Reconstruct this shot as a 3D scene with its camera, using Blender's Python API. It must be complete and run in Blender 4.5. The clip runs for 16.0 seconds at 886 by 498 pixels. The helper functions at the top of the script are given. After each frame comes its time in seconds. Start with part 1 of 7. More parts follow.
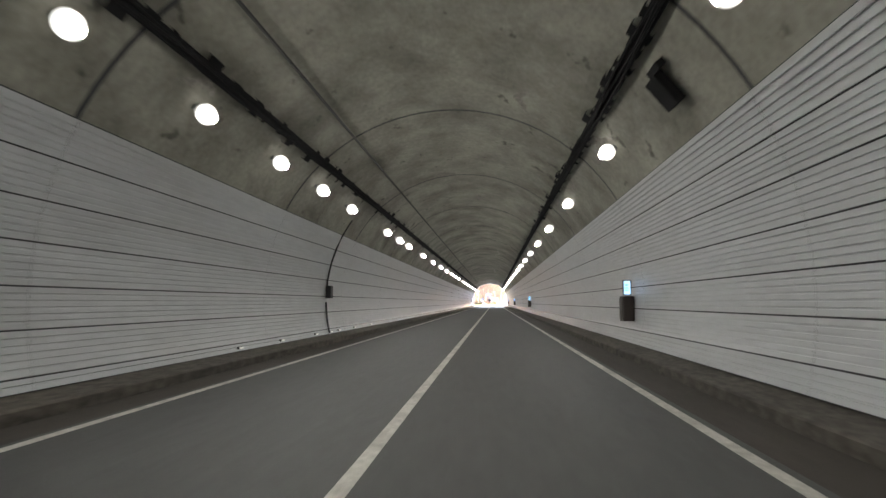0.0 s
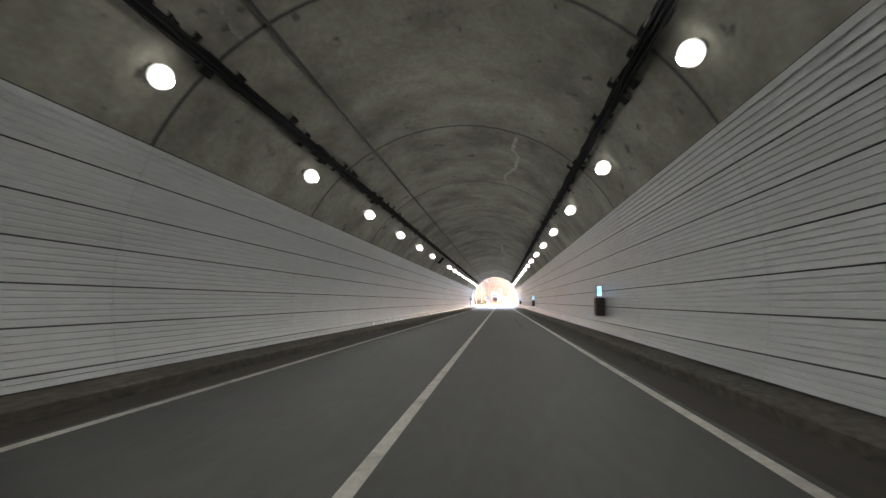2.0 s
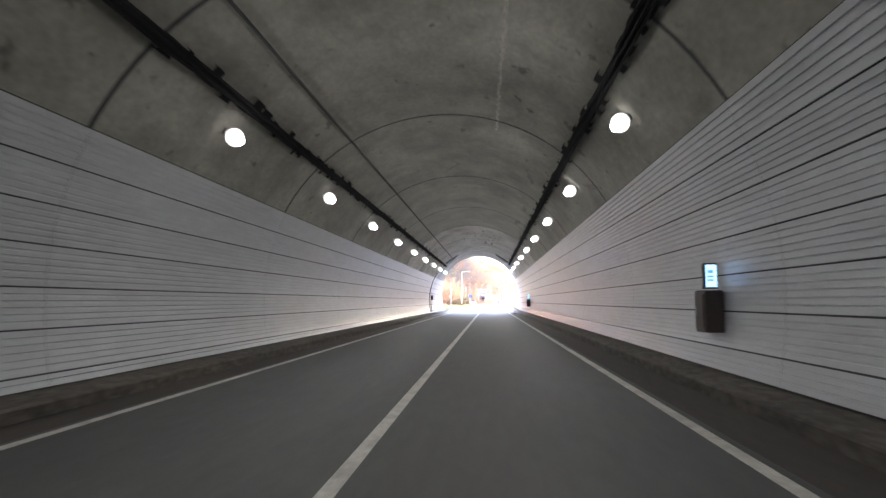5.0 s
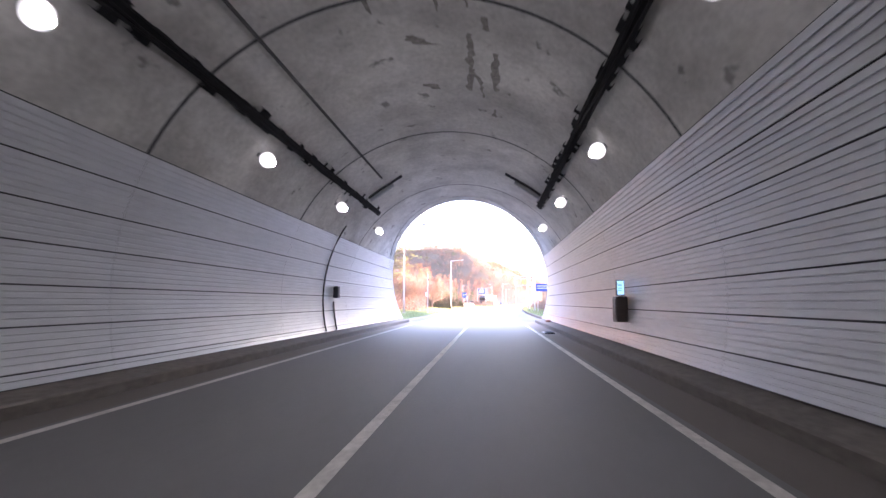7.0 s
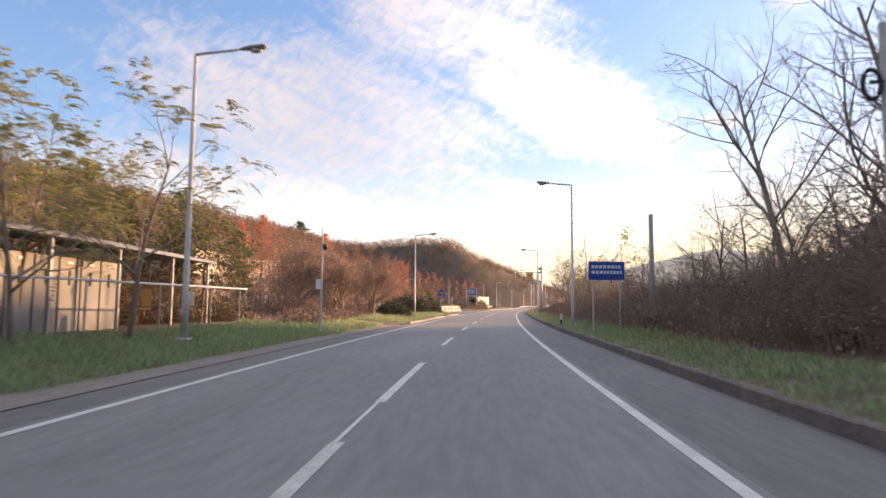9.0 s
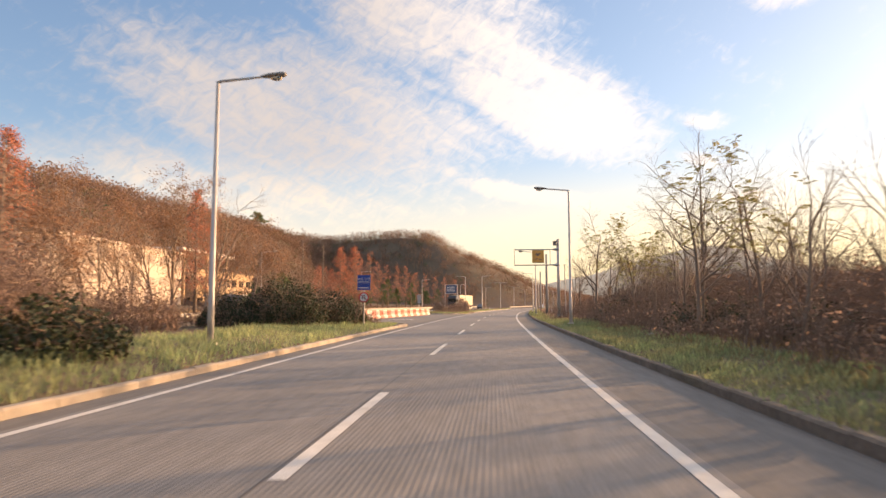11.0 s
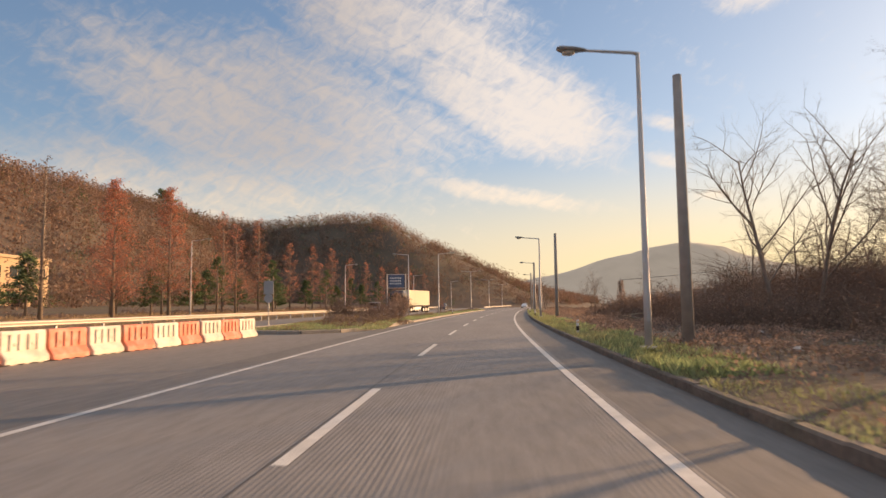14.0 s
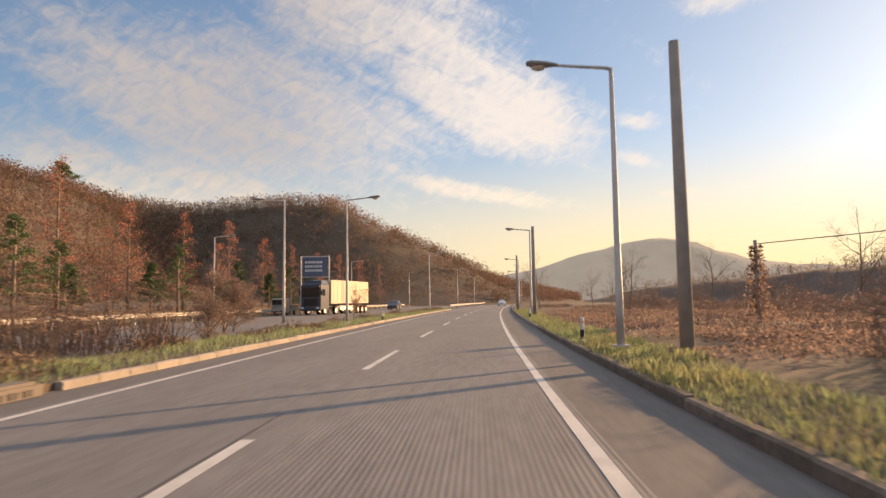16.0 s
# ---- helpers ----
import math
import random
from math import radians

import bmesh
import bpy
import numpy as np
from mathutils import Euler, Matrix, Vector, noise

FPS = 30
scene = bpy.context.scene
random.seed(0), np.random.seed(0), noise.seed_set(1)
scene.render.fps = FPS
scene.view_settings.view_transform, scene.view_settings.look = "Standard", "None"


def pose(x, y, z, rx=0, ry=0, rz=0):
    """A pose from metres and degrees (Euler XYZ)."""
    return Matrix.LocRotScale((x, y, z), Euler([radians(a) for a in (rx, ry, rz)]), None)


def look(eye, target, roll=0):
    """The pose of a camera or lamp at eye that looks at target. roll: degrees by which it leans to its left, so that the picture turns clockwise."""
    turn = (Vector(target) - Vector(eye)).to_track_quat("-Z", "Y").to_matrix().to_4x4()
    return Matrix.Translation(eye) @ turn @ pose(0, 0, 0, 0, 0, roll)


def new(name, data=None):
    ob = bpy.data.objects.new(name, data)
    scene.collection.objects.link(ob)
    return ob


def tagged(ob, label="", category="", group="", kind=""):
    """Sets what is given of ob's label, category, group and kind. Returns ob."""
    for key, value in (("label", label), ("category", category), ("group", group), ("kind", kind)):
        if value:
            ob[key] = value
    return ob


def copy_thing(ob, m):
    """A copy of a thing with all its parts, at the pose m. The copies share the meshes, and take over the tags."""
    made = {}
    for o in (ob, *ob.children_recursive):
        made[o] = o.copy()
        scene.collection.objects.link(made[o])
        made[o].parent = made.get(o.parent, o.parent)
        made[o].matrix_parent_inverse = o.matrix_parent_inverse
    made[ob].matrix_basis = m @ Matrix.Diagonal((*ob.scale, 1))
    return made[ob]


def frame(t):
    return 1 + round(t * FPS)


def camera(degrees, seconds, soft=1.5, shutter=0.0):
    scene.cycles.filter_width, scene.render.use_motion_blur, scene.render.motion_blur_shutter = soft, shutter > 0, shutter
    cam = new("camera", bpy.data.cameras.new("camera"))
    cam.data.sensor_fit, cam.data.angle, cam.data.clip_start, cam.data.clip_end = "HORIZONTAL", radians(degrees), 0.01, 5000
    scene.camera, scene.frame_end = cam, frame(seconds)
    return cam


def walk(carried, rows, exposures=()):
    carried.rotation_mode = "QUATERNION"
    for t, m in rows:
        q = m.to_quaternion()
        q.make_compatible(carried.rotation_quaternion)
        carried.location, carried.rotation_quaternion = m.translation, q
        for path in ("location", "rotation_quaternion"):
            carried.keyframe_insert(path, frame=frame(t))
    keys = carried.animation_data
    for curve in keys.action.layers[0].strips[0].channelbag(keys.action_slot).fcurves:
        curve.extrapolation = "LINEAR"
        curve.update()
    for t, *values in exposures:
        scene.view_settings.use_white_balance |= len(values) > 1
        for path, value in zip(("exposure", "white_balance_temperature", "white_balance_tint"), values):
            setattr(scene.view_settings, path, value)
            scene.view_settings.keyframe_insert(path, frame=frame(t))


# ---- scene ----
cam = camera(70.96, 16.0, shutter=0.15)
PATH = [
    (0.0, pose(1.157, 0.000, 1.4, 94.90, 0.19, 4.68)),
    (0.5, pose(1.151, 10.193, 1.4, 94.92, 0.08, 4.93)),
    (1.0, pose(1.146, 20.465, 1.4, 94.88, -0.02, 5.12)),
    (1.5, pose(1.140, 30.690, 1.4, 94.87, -0.05, 5.24)),
    (2.0, pose(1.136, 40.922, 1.4, 94.82, -0.05, 5.29)),
    (2.5, pose(1.110, 51.045, 1.4, 94.83, -0.18, 5.23)),
    (3.0, pose(1.119, 60.935, 1.4, 94.68, -0.24, 4.97)),
    (3.5, pose(1.143, 71.115, 1.4, 94.63, -0.14, 4.74)),
    (4.0, pose(1.162, 81.287, 1.4, 94.75, 0.14, 4.58)),
    (4.5, pose(1.182, 91.366, 1.4, 94.85, 0.27, 4.39)),
    (5.0, pose(1.206, 101.505, 1.4, 94.81, 0.38, 4.26)),
    (5.5, pose(1.236, 111.685, 1.4, 94.73, 0.44, 4.23)),
    (6.0, pose(1.268, 121.897, 1.4, 94.69, 0.40, 4.27)),
    (6.5, pose(1.298, 132.139, 1.4, 94.79, 0.22, 4.37)),
    (7.0, pose(1.337, 142.342, 1.4, 94.87, -0.05, 4.38)),
    (7.5, pose(1.373, 152.298, 1.4, 95.01, -0.37, 4.33)),
    (8.0, pose(1.392, 162.154, 1.4, 94.96, -0.34, 4.17)),
    (8.5, pose(1.403, 172.103, 1.4, 95.08, -0.48, 3.97)),
    (9.0, pose(1.456, 182.357, 1.4, 95.07, -0.45, 3.64)),
    (9.5, pose(1.580, 192.699, 1.4, 94.95, -0.42, 3.33)),
    (10.0, pose(1.760, 203.040, 1.4, 94.97, -0.25, 3.05)),
    (10.5, pose(1.998, 213.365, 1.4, 95.05, -0.05, 2.69)),
    (11.0, pose(2.293, 223.656, 1.4, 95.13, 0.13, 2.29)),
    (11.5, pose(2.639, 233.903, 1.4, 95.16, 0.21, 2.03)),
    (12.0, pose(3.037, 244.118, 1.4, 95.13, 0.24, 1.74)),
    (12.5, pose(3.500, 254.137, 1.4, 95.20, 0.35, 1.31)),
    (13.0, pose(4.032, 264.095, 1.4, 95.21, 0.48, 0.80)),
    (13.5, pose(4.629, 273.907, 1.4, 95.19, 0.58, 0.23)),
    (14.0, pose(5.325, 283.291, 1.4, 95.09, 0.61, -0.44)),
    (14.5, pose(6.160, 292.901, 1.4, 95.01, 0.63, -1.25)),
    (15.0, pose(7.084, 302.691, 1.4, 95.04, 0.75, -1.98)),
    (15.5, pose(8.057, 312.360, 1.4, 94.93, 0.94, -2.63)),
    (16.0, pose(9.15, 321.863, 1.4, 94.78, 0.79, -3.02)),
]
walk(cam, PATH, exposures=[(0, 4.35, 6400, 10), (4.2, 4.4, 6200, 12), (6.3, 4.3, 6000, 22), (7.0, 4.05, 5900, 26), (7.6, 3.65, 5800, 29), (8.0, 3.1, 5800, 26), (8.2, 2.4, 5700, 25), (8.4, 1.72, 5700, 27), (8.6, 1.42, 5900, 27), (8.8, 1.36, 6500, 20), (9.2, 1.27, 7200, 15), (11.3, 1.08, 7900, 13), (13.5, 0.68, 7700, 12), (15.0, 0.60, 7700, 12), (15.6, 0.70, 7700, 12), (16, 0.70, 7700, 12)])

# ---- world, sun ----
SUN_AZ, SUN_EL = radians(55.3), radians(12.5)      # azimuth to the right of +y
sun_dir = Vector((math.sin(SUN_AZ) * math.cos(SUN_EL), math.cos(SUN_AZ) * math.cos(SUN_EL), math.sin(SUN_EL)))
sun_data = bpy.data.lights.new("sun", "SUN")
sun_data.energy, sun_data.angle, sun_data.color = 5.0, radians(0.9), (1.0, 0.63, 0.36)
sun_ob = new("sun", sun_data)
sun_ob.matrix_world = look(sun_dir * 400, (0, 0, 0))

world = bpy.data.worlds.new("sky")
scene.world = world
world.use_nodes = True
WN, WL = world.node_tree.nodes, world.node_tree.links
WN.clear()


def wnode(kind, **kw):
    n = WN.new(kind)
    for k, v in kw.items():
        if k == "op":
            n.operation = v
        elif k[0] == "i" and k[1:].isdigit():
            if hasattr(v, "is_output"):
                WL.new(v, n.inputs[int(k[1:])])
            else:
                n.inputs[int(k[1:])].default_value = v
    return n


def wmath(op, a, b=0.0, c=0.0):
    return wnode("ShaderNodeMath", op=op, i0=a, i1=b, i2=c).outputs[0]


sky = WN.new("ShaderNodeTexSky")
sky.sky_type, sky.sun_disc = "NISHITA", False
sky.sun_elevation, sky.sun_rotation = SUN_EL, SUN_AZ
sky.air_density, sky.dust_density, sky.ozone_density = 1.0, 0.9, 2.2
coord = WN.new("ShaderNodeTexCoord").outputs["Generated"]
sep = wnode("ShaderNodeSeparateXYZ", i0=coord)
X_, Y_, Z_ = sep.outputs
DEG = 57.29578
azim = wmath("MULTIPLY", wmath("ARCTAN2", X_, Y_), DEG)
elev = wmath("MULTIPLY", wmath("ARCSINE", Z_), DEG)


def cloud_zone(az, el, long_r, short_r, slope, edge=0.0):
    """1 inside an elongated patch of sky, falling to 0 at its rim."""
    c, s = math.cos(slope), math.sin(slope)
    da, de = wmath("SUBTRACT", azim, az), wmath("SUBTRACT", elev, el)
    u = wmath("ADD", wmath("MULTIPLY", da, c / long_r), wmath("MULTIPLY", de, s / long_r))
    v = wmath("ADD", wmath("MULTIPLY", da, -s / short_r), wmath("MULTIPLY", de, c / short_r))
    d = wmath("SQRT", wmath("ADD", wmath("MULTIPLY", u, u), wmath("MULTIPLY", v, v)))
    m = WN.new("ShaderNodeMapRange")
    m.interpolation_type = "SMOOTHSTEP"
    WL.new(d, m.inputs[0])
    for i, val in ((1, 1.0), (2, edge), (3, 0.0), (4, 1.0)):
        m.inputs[i].default_value = val
    return m.outputs[0]


def cloud_noise(along, across, slope, seed, detail, rough, distort=0.4):
    """Streaky noise over the sky; along and across in cycles a degree, slope of the streaks in radians."""
    c, s = math.cos(slope), math.sin(slope)
    u = wmath("ADD", wmath("MULTIPLY", azim, c * along), wmath("MULTIPLY", elev, s * along))
    v = wmath("ADD", wmath("MULTIPLY", azim, -s * across), wmath("MULTIPLY", elev, c * across))
    t = WN.new("ShaderNodeTexNoise")
    WL.new(wnode("ShaderNodeCombineXYZ", i0=u, i1=v, i2=seed).outputs[0], t.inputs["Vector"])
    t.inputs["Scale"].default_value, t.inputs["Detail"].default_value, t.inputs["Roughness"].default_value = 1.0, detail, rough
    t.inputs["Distortion"].default_value = distort
    return t.outputs[0]


def ramped(fac, lo, hi, a=0.0, b=1.0):
    m = WN.new("ShaderNodeMapRange")
    m.interpolation_type = "SMOOTHSTEP"
    WL.new(fac, m.inputs[0])
    for i, val in ((1, lo), (2, hi), (3, a), (4, b)):
        m.inputs[i].default_value = val
    return m.outputs[0]


def blend(fac, a, b):
    m = WN.new("ShaderNodeMix")
    m.data_type = "RGBA"
    WL.new(fac, m.inputs[0])
    for i, val in ((6, a), (7, b)):
        if hasattr(val, "is_output"):
            WL.new(val, m.inputs[i])
        else:
            m.inputs[i].default_value = (*val, 1)
    return m.outputs[2]


streak = cloud_noise(0.10, 0.42, -0.42, 3.0, 6, 0.62, 0.7)
ripple = cloud_noise(0.55, 1.1, 0.55, 9.0, 4, 0.6, 0.9)
broad = cloud_noise(0.05, 0.14, -0.25, 17.0, 3, 0.5)
mixn = wmath("ADD", wmath("ADD", wmath("MULTIPLY", streak, 0.40), wmath("MULTIPLY", ripple, 0.38)), wmath("MULTIPLY", broad, 0.25))
zones = None
# az, el, half length, half width, slope, rim softness, weight: the clouds' patches of sky
for *zone, weight in ((7, 18.6, 16, 6.4, -0.42, 0.35, 0.93), (-3, 25.5, 19, 7.0, -0.16, 0.2, 0.86), (6.5, 10.0, 15, 1.5, -0.18, 0.2, 0.85), (-6, 13.2, 14, 1.6, -0.2, 0.2, 0.7),
                      (-14, 17.0, 28, 10.5, -0.14, 0.25, 0.80), (-22, 10.5, 32, 6.0, -0.08, 0.1, 0.66), (31, 25.2, 10, 2.6, 0.12, 0.3, 0.85), (21.3, 15.4, 3.4, 1.1, -0.1, 0.2, 0.7), (24.5, 9.0, 2.5, 0.7, 0.0, 0.2, 0.6), (20.5, 12.3, 3.2, 1.0, -0.3, 0.2, 0.7),
                      (-85, 22, 50, 14, 0, 0.1, 0.6), (180, 28, 70, 18, 0, 0.1, 0.6), (95, 32, 40, 10, 0, 0.1, 0.6)):
    z = wmath("MULTIPLY", cloud_zone(*zone), weight)
    zones = z if zones is None else wmath("MAXIMUM", zones, z)
# cloud added overhead, out of view, to raise the fill light on the ground
overhead = ramped(elev, 33.0, 50.0)
zones = wmath("MAXIMUM", zones, wmath("MULTIPLY", overhead, 0.72))
lift = wmath("ADD", wmath("MULTIPLY", wmath("SUBTRACT", mixn, 0.5), 2.5), wmath("MULTIPLY", zones, 0.95))
cover = ramped(lift, 0.14, 1.12, 0.0, 0.90)
sunward = wmath("MAXIMUM", ramped(azim, -16.0, 9.0), overhead)
cloud = blend(sunward, (3.05, 2.9, 3.0), (5.0, 4.8, 4.85))
cloud = blend(ramped(elev, 14.0, 7.0, 0.0, 0.7), cloud, (6.4, 5.4, 4.2))
tint = WN.new("ShaderNodeMix")
tint.data_type, tint.blend_type = "RGBA", "MULTIPLY"
tint.inputs[0].default_value = 1.0
soft_k = wnode("ShaderNodeVectorMath", op="ADD", i0=sky.outputs[0])
soft_k.inputs[1].default_value = (8.0, 9.0, 10.0)
soft_n = wnode("ShaderNodeVectorMath", op="MULTIPLY", i0=sky.outputs[0])
soft_n.inputs[1].default_value = (8.0, 9.0, 10.0)
soft_sky = wnode("ShaderNodeVectorMath", op="DIVIDE", i0=soft_n.outputs[0], i1=soft_k.outputs[0])
WL.new(soft_sky.outputs[0], tint.inputs[6])
tint.inputs[7].default_value = (1.09, 1.20, 1.42, 1)
low = blend(ramped(azim, -18.0, 25.0), (4.3, 4.05, 3.6), (6.1, 4.95, 2.85))
clear = blend(ramped(elev, 15.5, 1.5, 0.0, 0.88), tint.outputs[2], low)
full = blend(cover, clear, cloud)
back = WN.new("ShaderNodeBackground")
WL.new(full, back.inputs[0])
back.inputs[1].default_value = 0.115
WL.new(back.outputs[0], WN.new("ShaderNodeOutputWorld").inputs[0])

# ---- materials ----


def mat(name, col, rough=0.8, metal=0.0, col2=None, scale=3.0, amount=0.5, bump=0.0, bump_scale=40.0, dirt=None, dirt_scale=0.4,
        dirt_amount=0.4, stretch=(1, 1, 1), vary=0.0, spec=0.5, subsurf=0.0, uv=False, island=0.0, grain=0.0, grain_scale=14.0, spots=None):
    """A surface with a base colour varied at two scales, fine relief and a little difference from piece to piece."""
    m = bpy.data.materials.new(name)
    m.use_nodes = True
    N, L = m.node_tree.nodes, m.node_tree.links
    bsdf = N["Principled BSDF"]
    bsdf.inputs["Roughness"].default_value, bsdf.inputs["Metallic"].default_value = rough, metal
    bsdf.inputs["Specular IOR Level"].default_value = spec
    tc = N.new("ShaderNodeTexCoord")
    mp = N.new("ShaderNodeMapping")
    mp.inputs["Scale"].default_value = stretch
    if uv:
        L.new(tc.outputs["UV"], mp.inputs[0])
    else:
        L.new(N.new("ShaderNodeNewGeometry").outputs["Position"], mp.inputs[0])

    def noisy(sc, detail=6.0):
        t = N.new("ShaderNodeTexNoise")
        L.new(mp.outputs[0], t.inputs["Vector"])
        t.inputs["Scale"].default_value, t.inputs["Detail"].default_value, t.inputs["Roughness"].default_value = sc, detail, 0.6
        return t.outputs[0]

    def ramp(fac, lo, hi, top):
        r = N.new("ShaderNodeMapRange")
        L.new(fac, r.inputs[0])
        for i, val in ((1, lo), (2, hi), (3, 0.0), (4, top)):
            r.inputs[i].default_value = val
        return r.outputs[0]

    def mixed(fac, a, b):
        x = N.new("ShaderNodeMix")
        x.data_type = "RGBA"
        L.new(fac, x.inputs[0])
        for s, val in ((6, a), (7, b)):
            if hasattr(val, "is_output"):
                L.new(val, x.inputs[s])
            else:
                x.inputs[s].default_value = (*val, 1)
        return x.outputs[2]

    col2 = col2 or tuple(c * 0.72 for c in col)
    out = mixed(ramp(noisy(scale), 0.35, 0.68, amount), col, col2)
    if dirt:
        out = mixed(ramp(noisy(dirt_scale, 5.0), 0.46, 0.72, dirt_amount), out, dirt)
    if vary:
        hsv = N.new("ShaderNodeHueSaturation")
        rnd = N.new("ShaderNodeObjectInfo")
        L.new(ramp(rnd.outputs["Random"], 0.0, 1.0, vary), hsv.inputs["Value"])
        add = N.new("ShaderNodeMath")
        add.operation = "ADD"
        add.inputs[1].default_value = 1.0 - vary / 2
        L.new(ramp(rnd.outputs["Random"], 0.0, 1.0, vary), add.inputs[0])
        L.new(add.outputs[0], hsv.inputs["Value"])
        L.new(out, hsv.inputs["Color"])
        out = hsv.outputs[0]
    if spots:
        out = mixed(ramp(noisy(spots[1], 3.0), spots[2], spots[2] + 0.05, spots[3]), out, spots[0])
    if grain:
        gr = N.new("ShaderNodeHueSaturation")
        gm = N.new("ShaderNodeMapRange")
        L.new(noisy(grain_scale, 4.0), gm.inputs[0])
        for i, val in ((1, 0.32), (2, 0.68), (3, 1.0 - grain), (4, 1.0 + grain)):
            gm.inputs[i].default_value = val
        L.new(gm.outputs[0], gr.inputs["Value"])
        L.new(out, gr.inputs["Color"])
        out = gr.outputs[0]
    if island:
        hs = N.new("ShaderNodeHueSaturation")
        rd = N.new("ShaderNodeMapRange")
        L.new(N.new("ShaderNodeNewGeometry").outputs["Random Per Island"], rd.inputs[0])
        rd.inputs[3].default_value, rd.inputs[4].default_value = 1.0 - island, 1.0 + island
        L.new(rd.outputs[0], hs.inputs["Value"])
        L.new(out, hs.inputs["Color"])
        out = hs.outputs[0]
    L.new(out, bsdf.inputs["Base Color"])
    if bump:
        b = N.new("ShaderNodeBump")
        b.inputs["Strength"].default_value, b.inputs["Distance"].default_value = bump, 0.02
        L.new(noisy(bump_scale), b.inputs["Height"])
        L.new(b.outputs[0], bsdf.inputs["Normal"])
    if subsurf:
        L.new(out, bsdf.inputs["Base Color"])
        bsdf.inputs["Transmission Weight"].default_value = 0.0
        tr = N.new("ShaderNodeBsdfTranslucent")
        L.new(out, tr.inputs[0])
        ms = N.new("ShaderNodeMixShader")
        ms.inputs[0].default_value = subsurf
        L.new(bsdf.outputs[0], ms.inputs[1])
        L.new(tr.outputs[0], ms.inputs[2])
        L.new(ms.outputs[0], N["Material Output"].inputs[0])
    return m


def glow(name, col, strength):
    m = bpy.data.materials.new(name)
    m.use_nodes = True
    b = m.node_tree.nodes["Principled BSDF"]
    b.inputs["Base Color"].default_value = (*col, 1)
    b.inputs["Emission Color"].default_value = (*col, 1)
    b.inputs["Emission Strength"].default_value = strength
    return m


def road_mat(name, col, col2, rough, groove, worn=None):
    """Pavement in road coordinates: u across, v along; groove: depth of lengthwise tining; worn: daylight put into the
    colour, as (y0, y1, paler colour).
    """
    m = mat(name, col, rough, col2=col2, scale=0.6, amount=0.7, uv=True, dirt=tuple(c * 0.7 for c in col), dirt_scale=0.25, dirt_amount=0.5, stretch=(1, 0.16, 1), grain=0.13, grain_scale=7)
    N, L = m.node_tree.nodes, m.node_tree.links
    bsdf = N["Principled BSDF"]
    tc = N.new("ShaderNodeTexCoord")
    t = N.new("ShaderNodeTexNoise")
    L.new(tc.outputs["UV"], t.inputs["Vector"])
    t.inputs["Scale"].default_value, t.inputs["Detail"].default_value = 90.0, 3.0
    height = t.outputs[0]
    if groove:
        w = N.new("ShaderNodeTexWave")
        w.bands_direction = "X"
        L.new(tc.outputs["UV"], w.inputs["Vector"])
        w.inputs["Scale"].default_value, w.inputs["Distortion"].default_value, w.inputs["Detail"].default_value = 5.2, 0.25, 1.0
        patch = N.new("ShaderNodeTexNoise")
        mp = N.new("ShaderNodeMapping")
        mp.inputs["Scale"].default_value = (0.5, 0.06, 1)
        L.new(tc.outputs["UV"], mp.inputs[0])
        L.new(mp.outputs[0], patch.inputs["Vector"])
        patch.inputs["Scale"].default_value = 1.0
        r = N.new("ShaderNodeMapRange")
        L.new(patch.outputs[0], r.inputs[0])
        for i, val in ((1, 0.38), (2, 0.58), (3, 0.1), (4, 1.0)):
            r.inputs[i].default_value = val
        mul = N.new("ShaderNodeMath")
        mul.operation = "MULTIPLY"
        L.new(w.outputs["Fac"], mul.inputs[0])
        L.new(r.outputs[0], mul.inputs[1])
        ad = N.new("ShaderNodeMath")
        ad.operation = "MULTIPLY_ADD"
        ad.inputs[1].default_value = groove
        L.new(mul.outputs[0], ad.inputs[0])
        L.new(height, ad.inputs[2])
        height = ad.outputs[0]
    if worn:                     # paler paving towards the portal, daylight put into its colour
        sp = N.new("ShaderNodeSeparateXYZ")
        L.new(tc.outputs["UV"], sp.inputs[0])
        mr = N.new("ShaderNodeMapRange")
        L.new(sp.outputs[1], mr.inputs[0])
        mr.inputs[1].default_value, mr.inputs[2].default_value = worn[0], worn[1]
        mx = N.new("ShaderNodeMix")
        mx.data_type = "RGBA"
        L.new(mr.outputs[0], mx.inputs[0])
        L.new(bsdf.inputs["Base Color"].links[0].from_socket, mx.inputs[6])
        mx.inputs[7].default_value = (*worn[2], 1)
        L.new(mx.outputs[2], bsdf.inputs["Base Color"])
    b = N.new("ShaderNodeBump")
    b.inputs["Strength"].default_value, b.inputs["Distance"].default_value = 0.5, 0.006
    L.new(height, b.inputs["Height"])
    L.new(b.outputs[0], bsdf.inputs["Normal"])
    return m


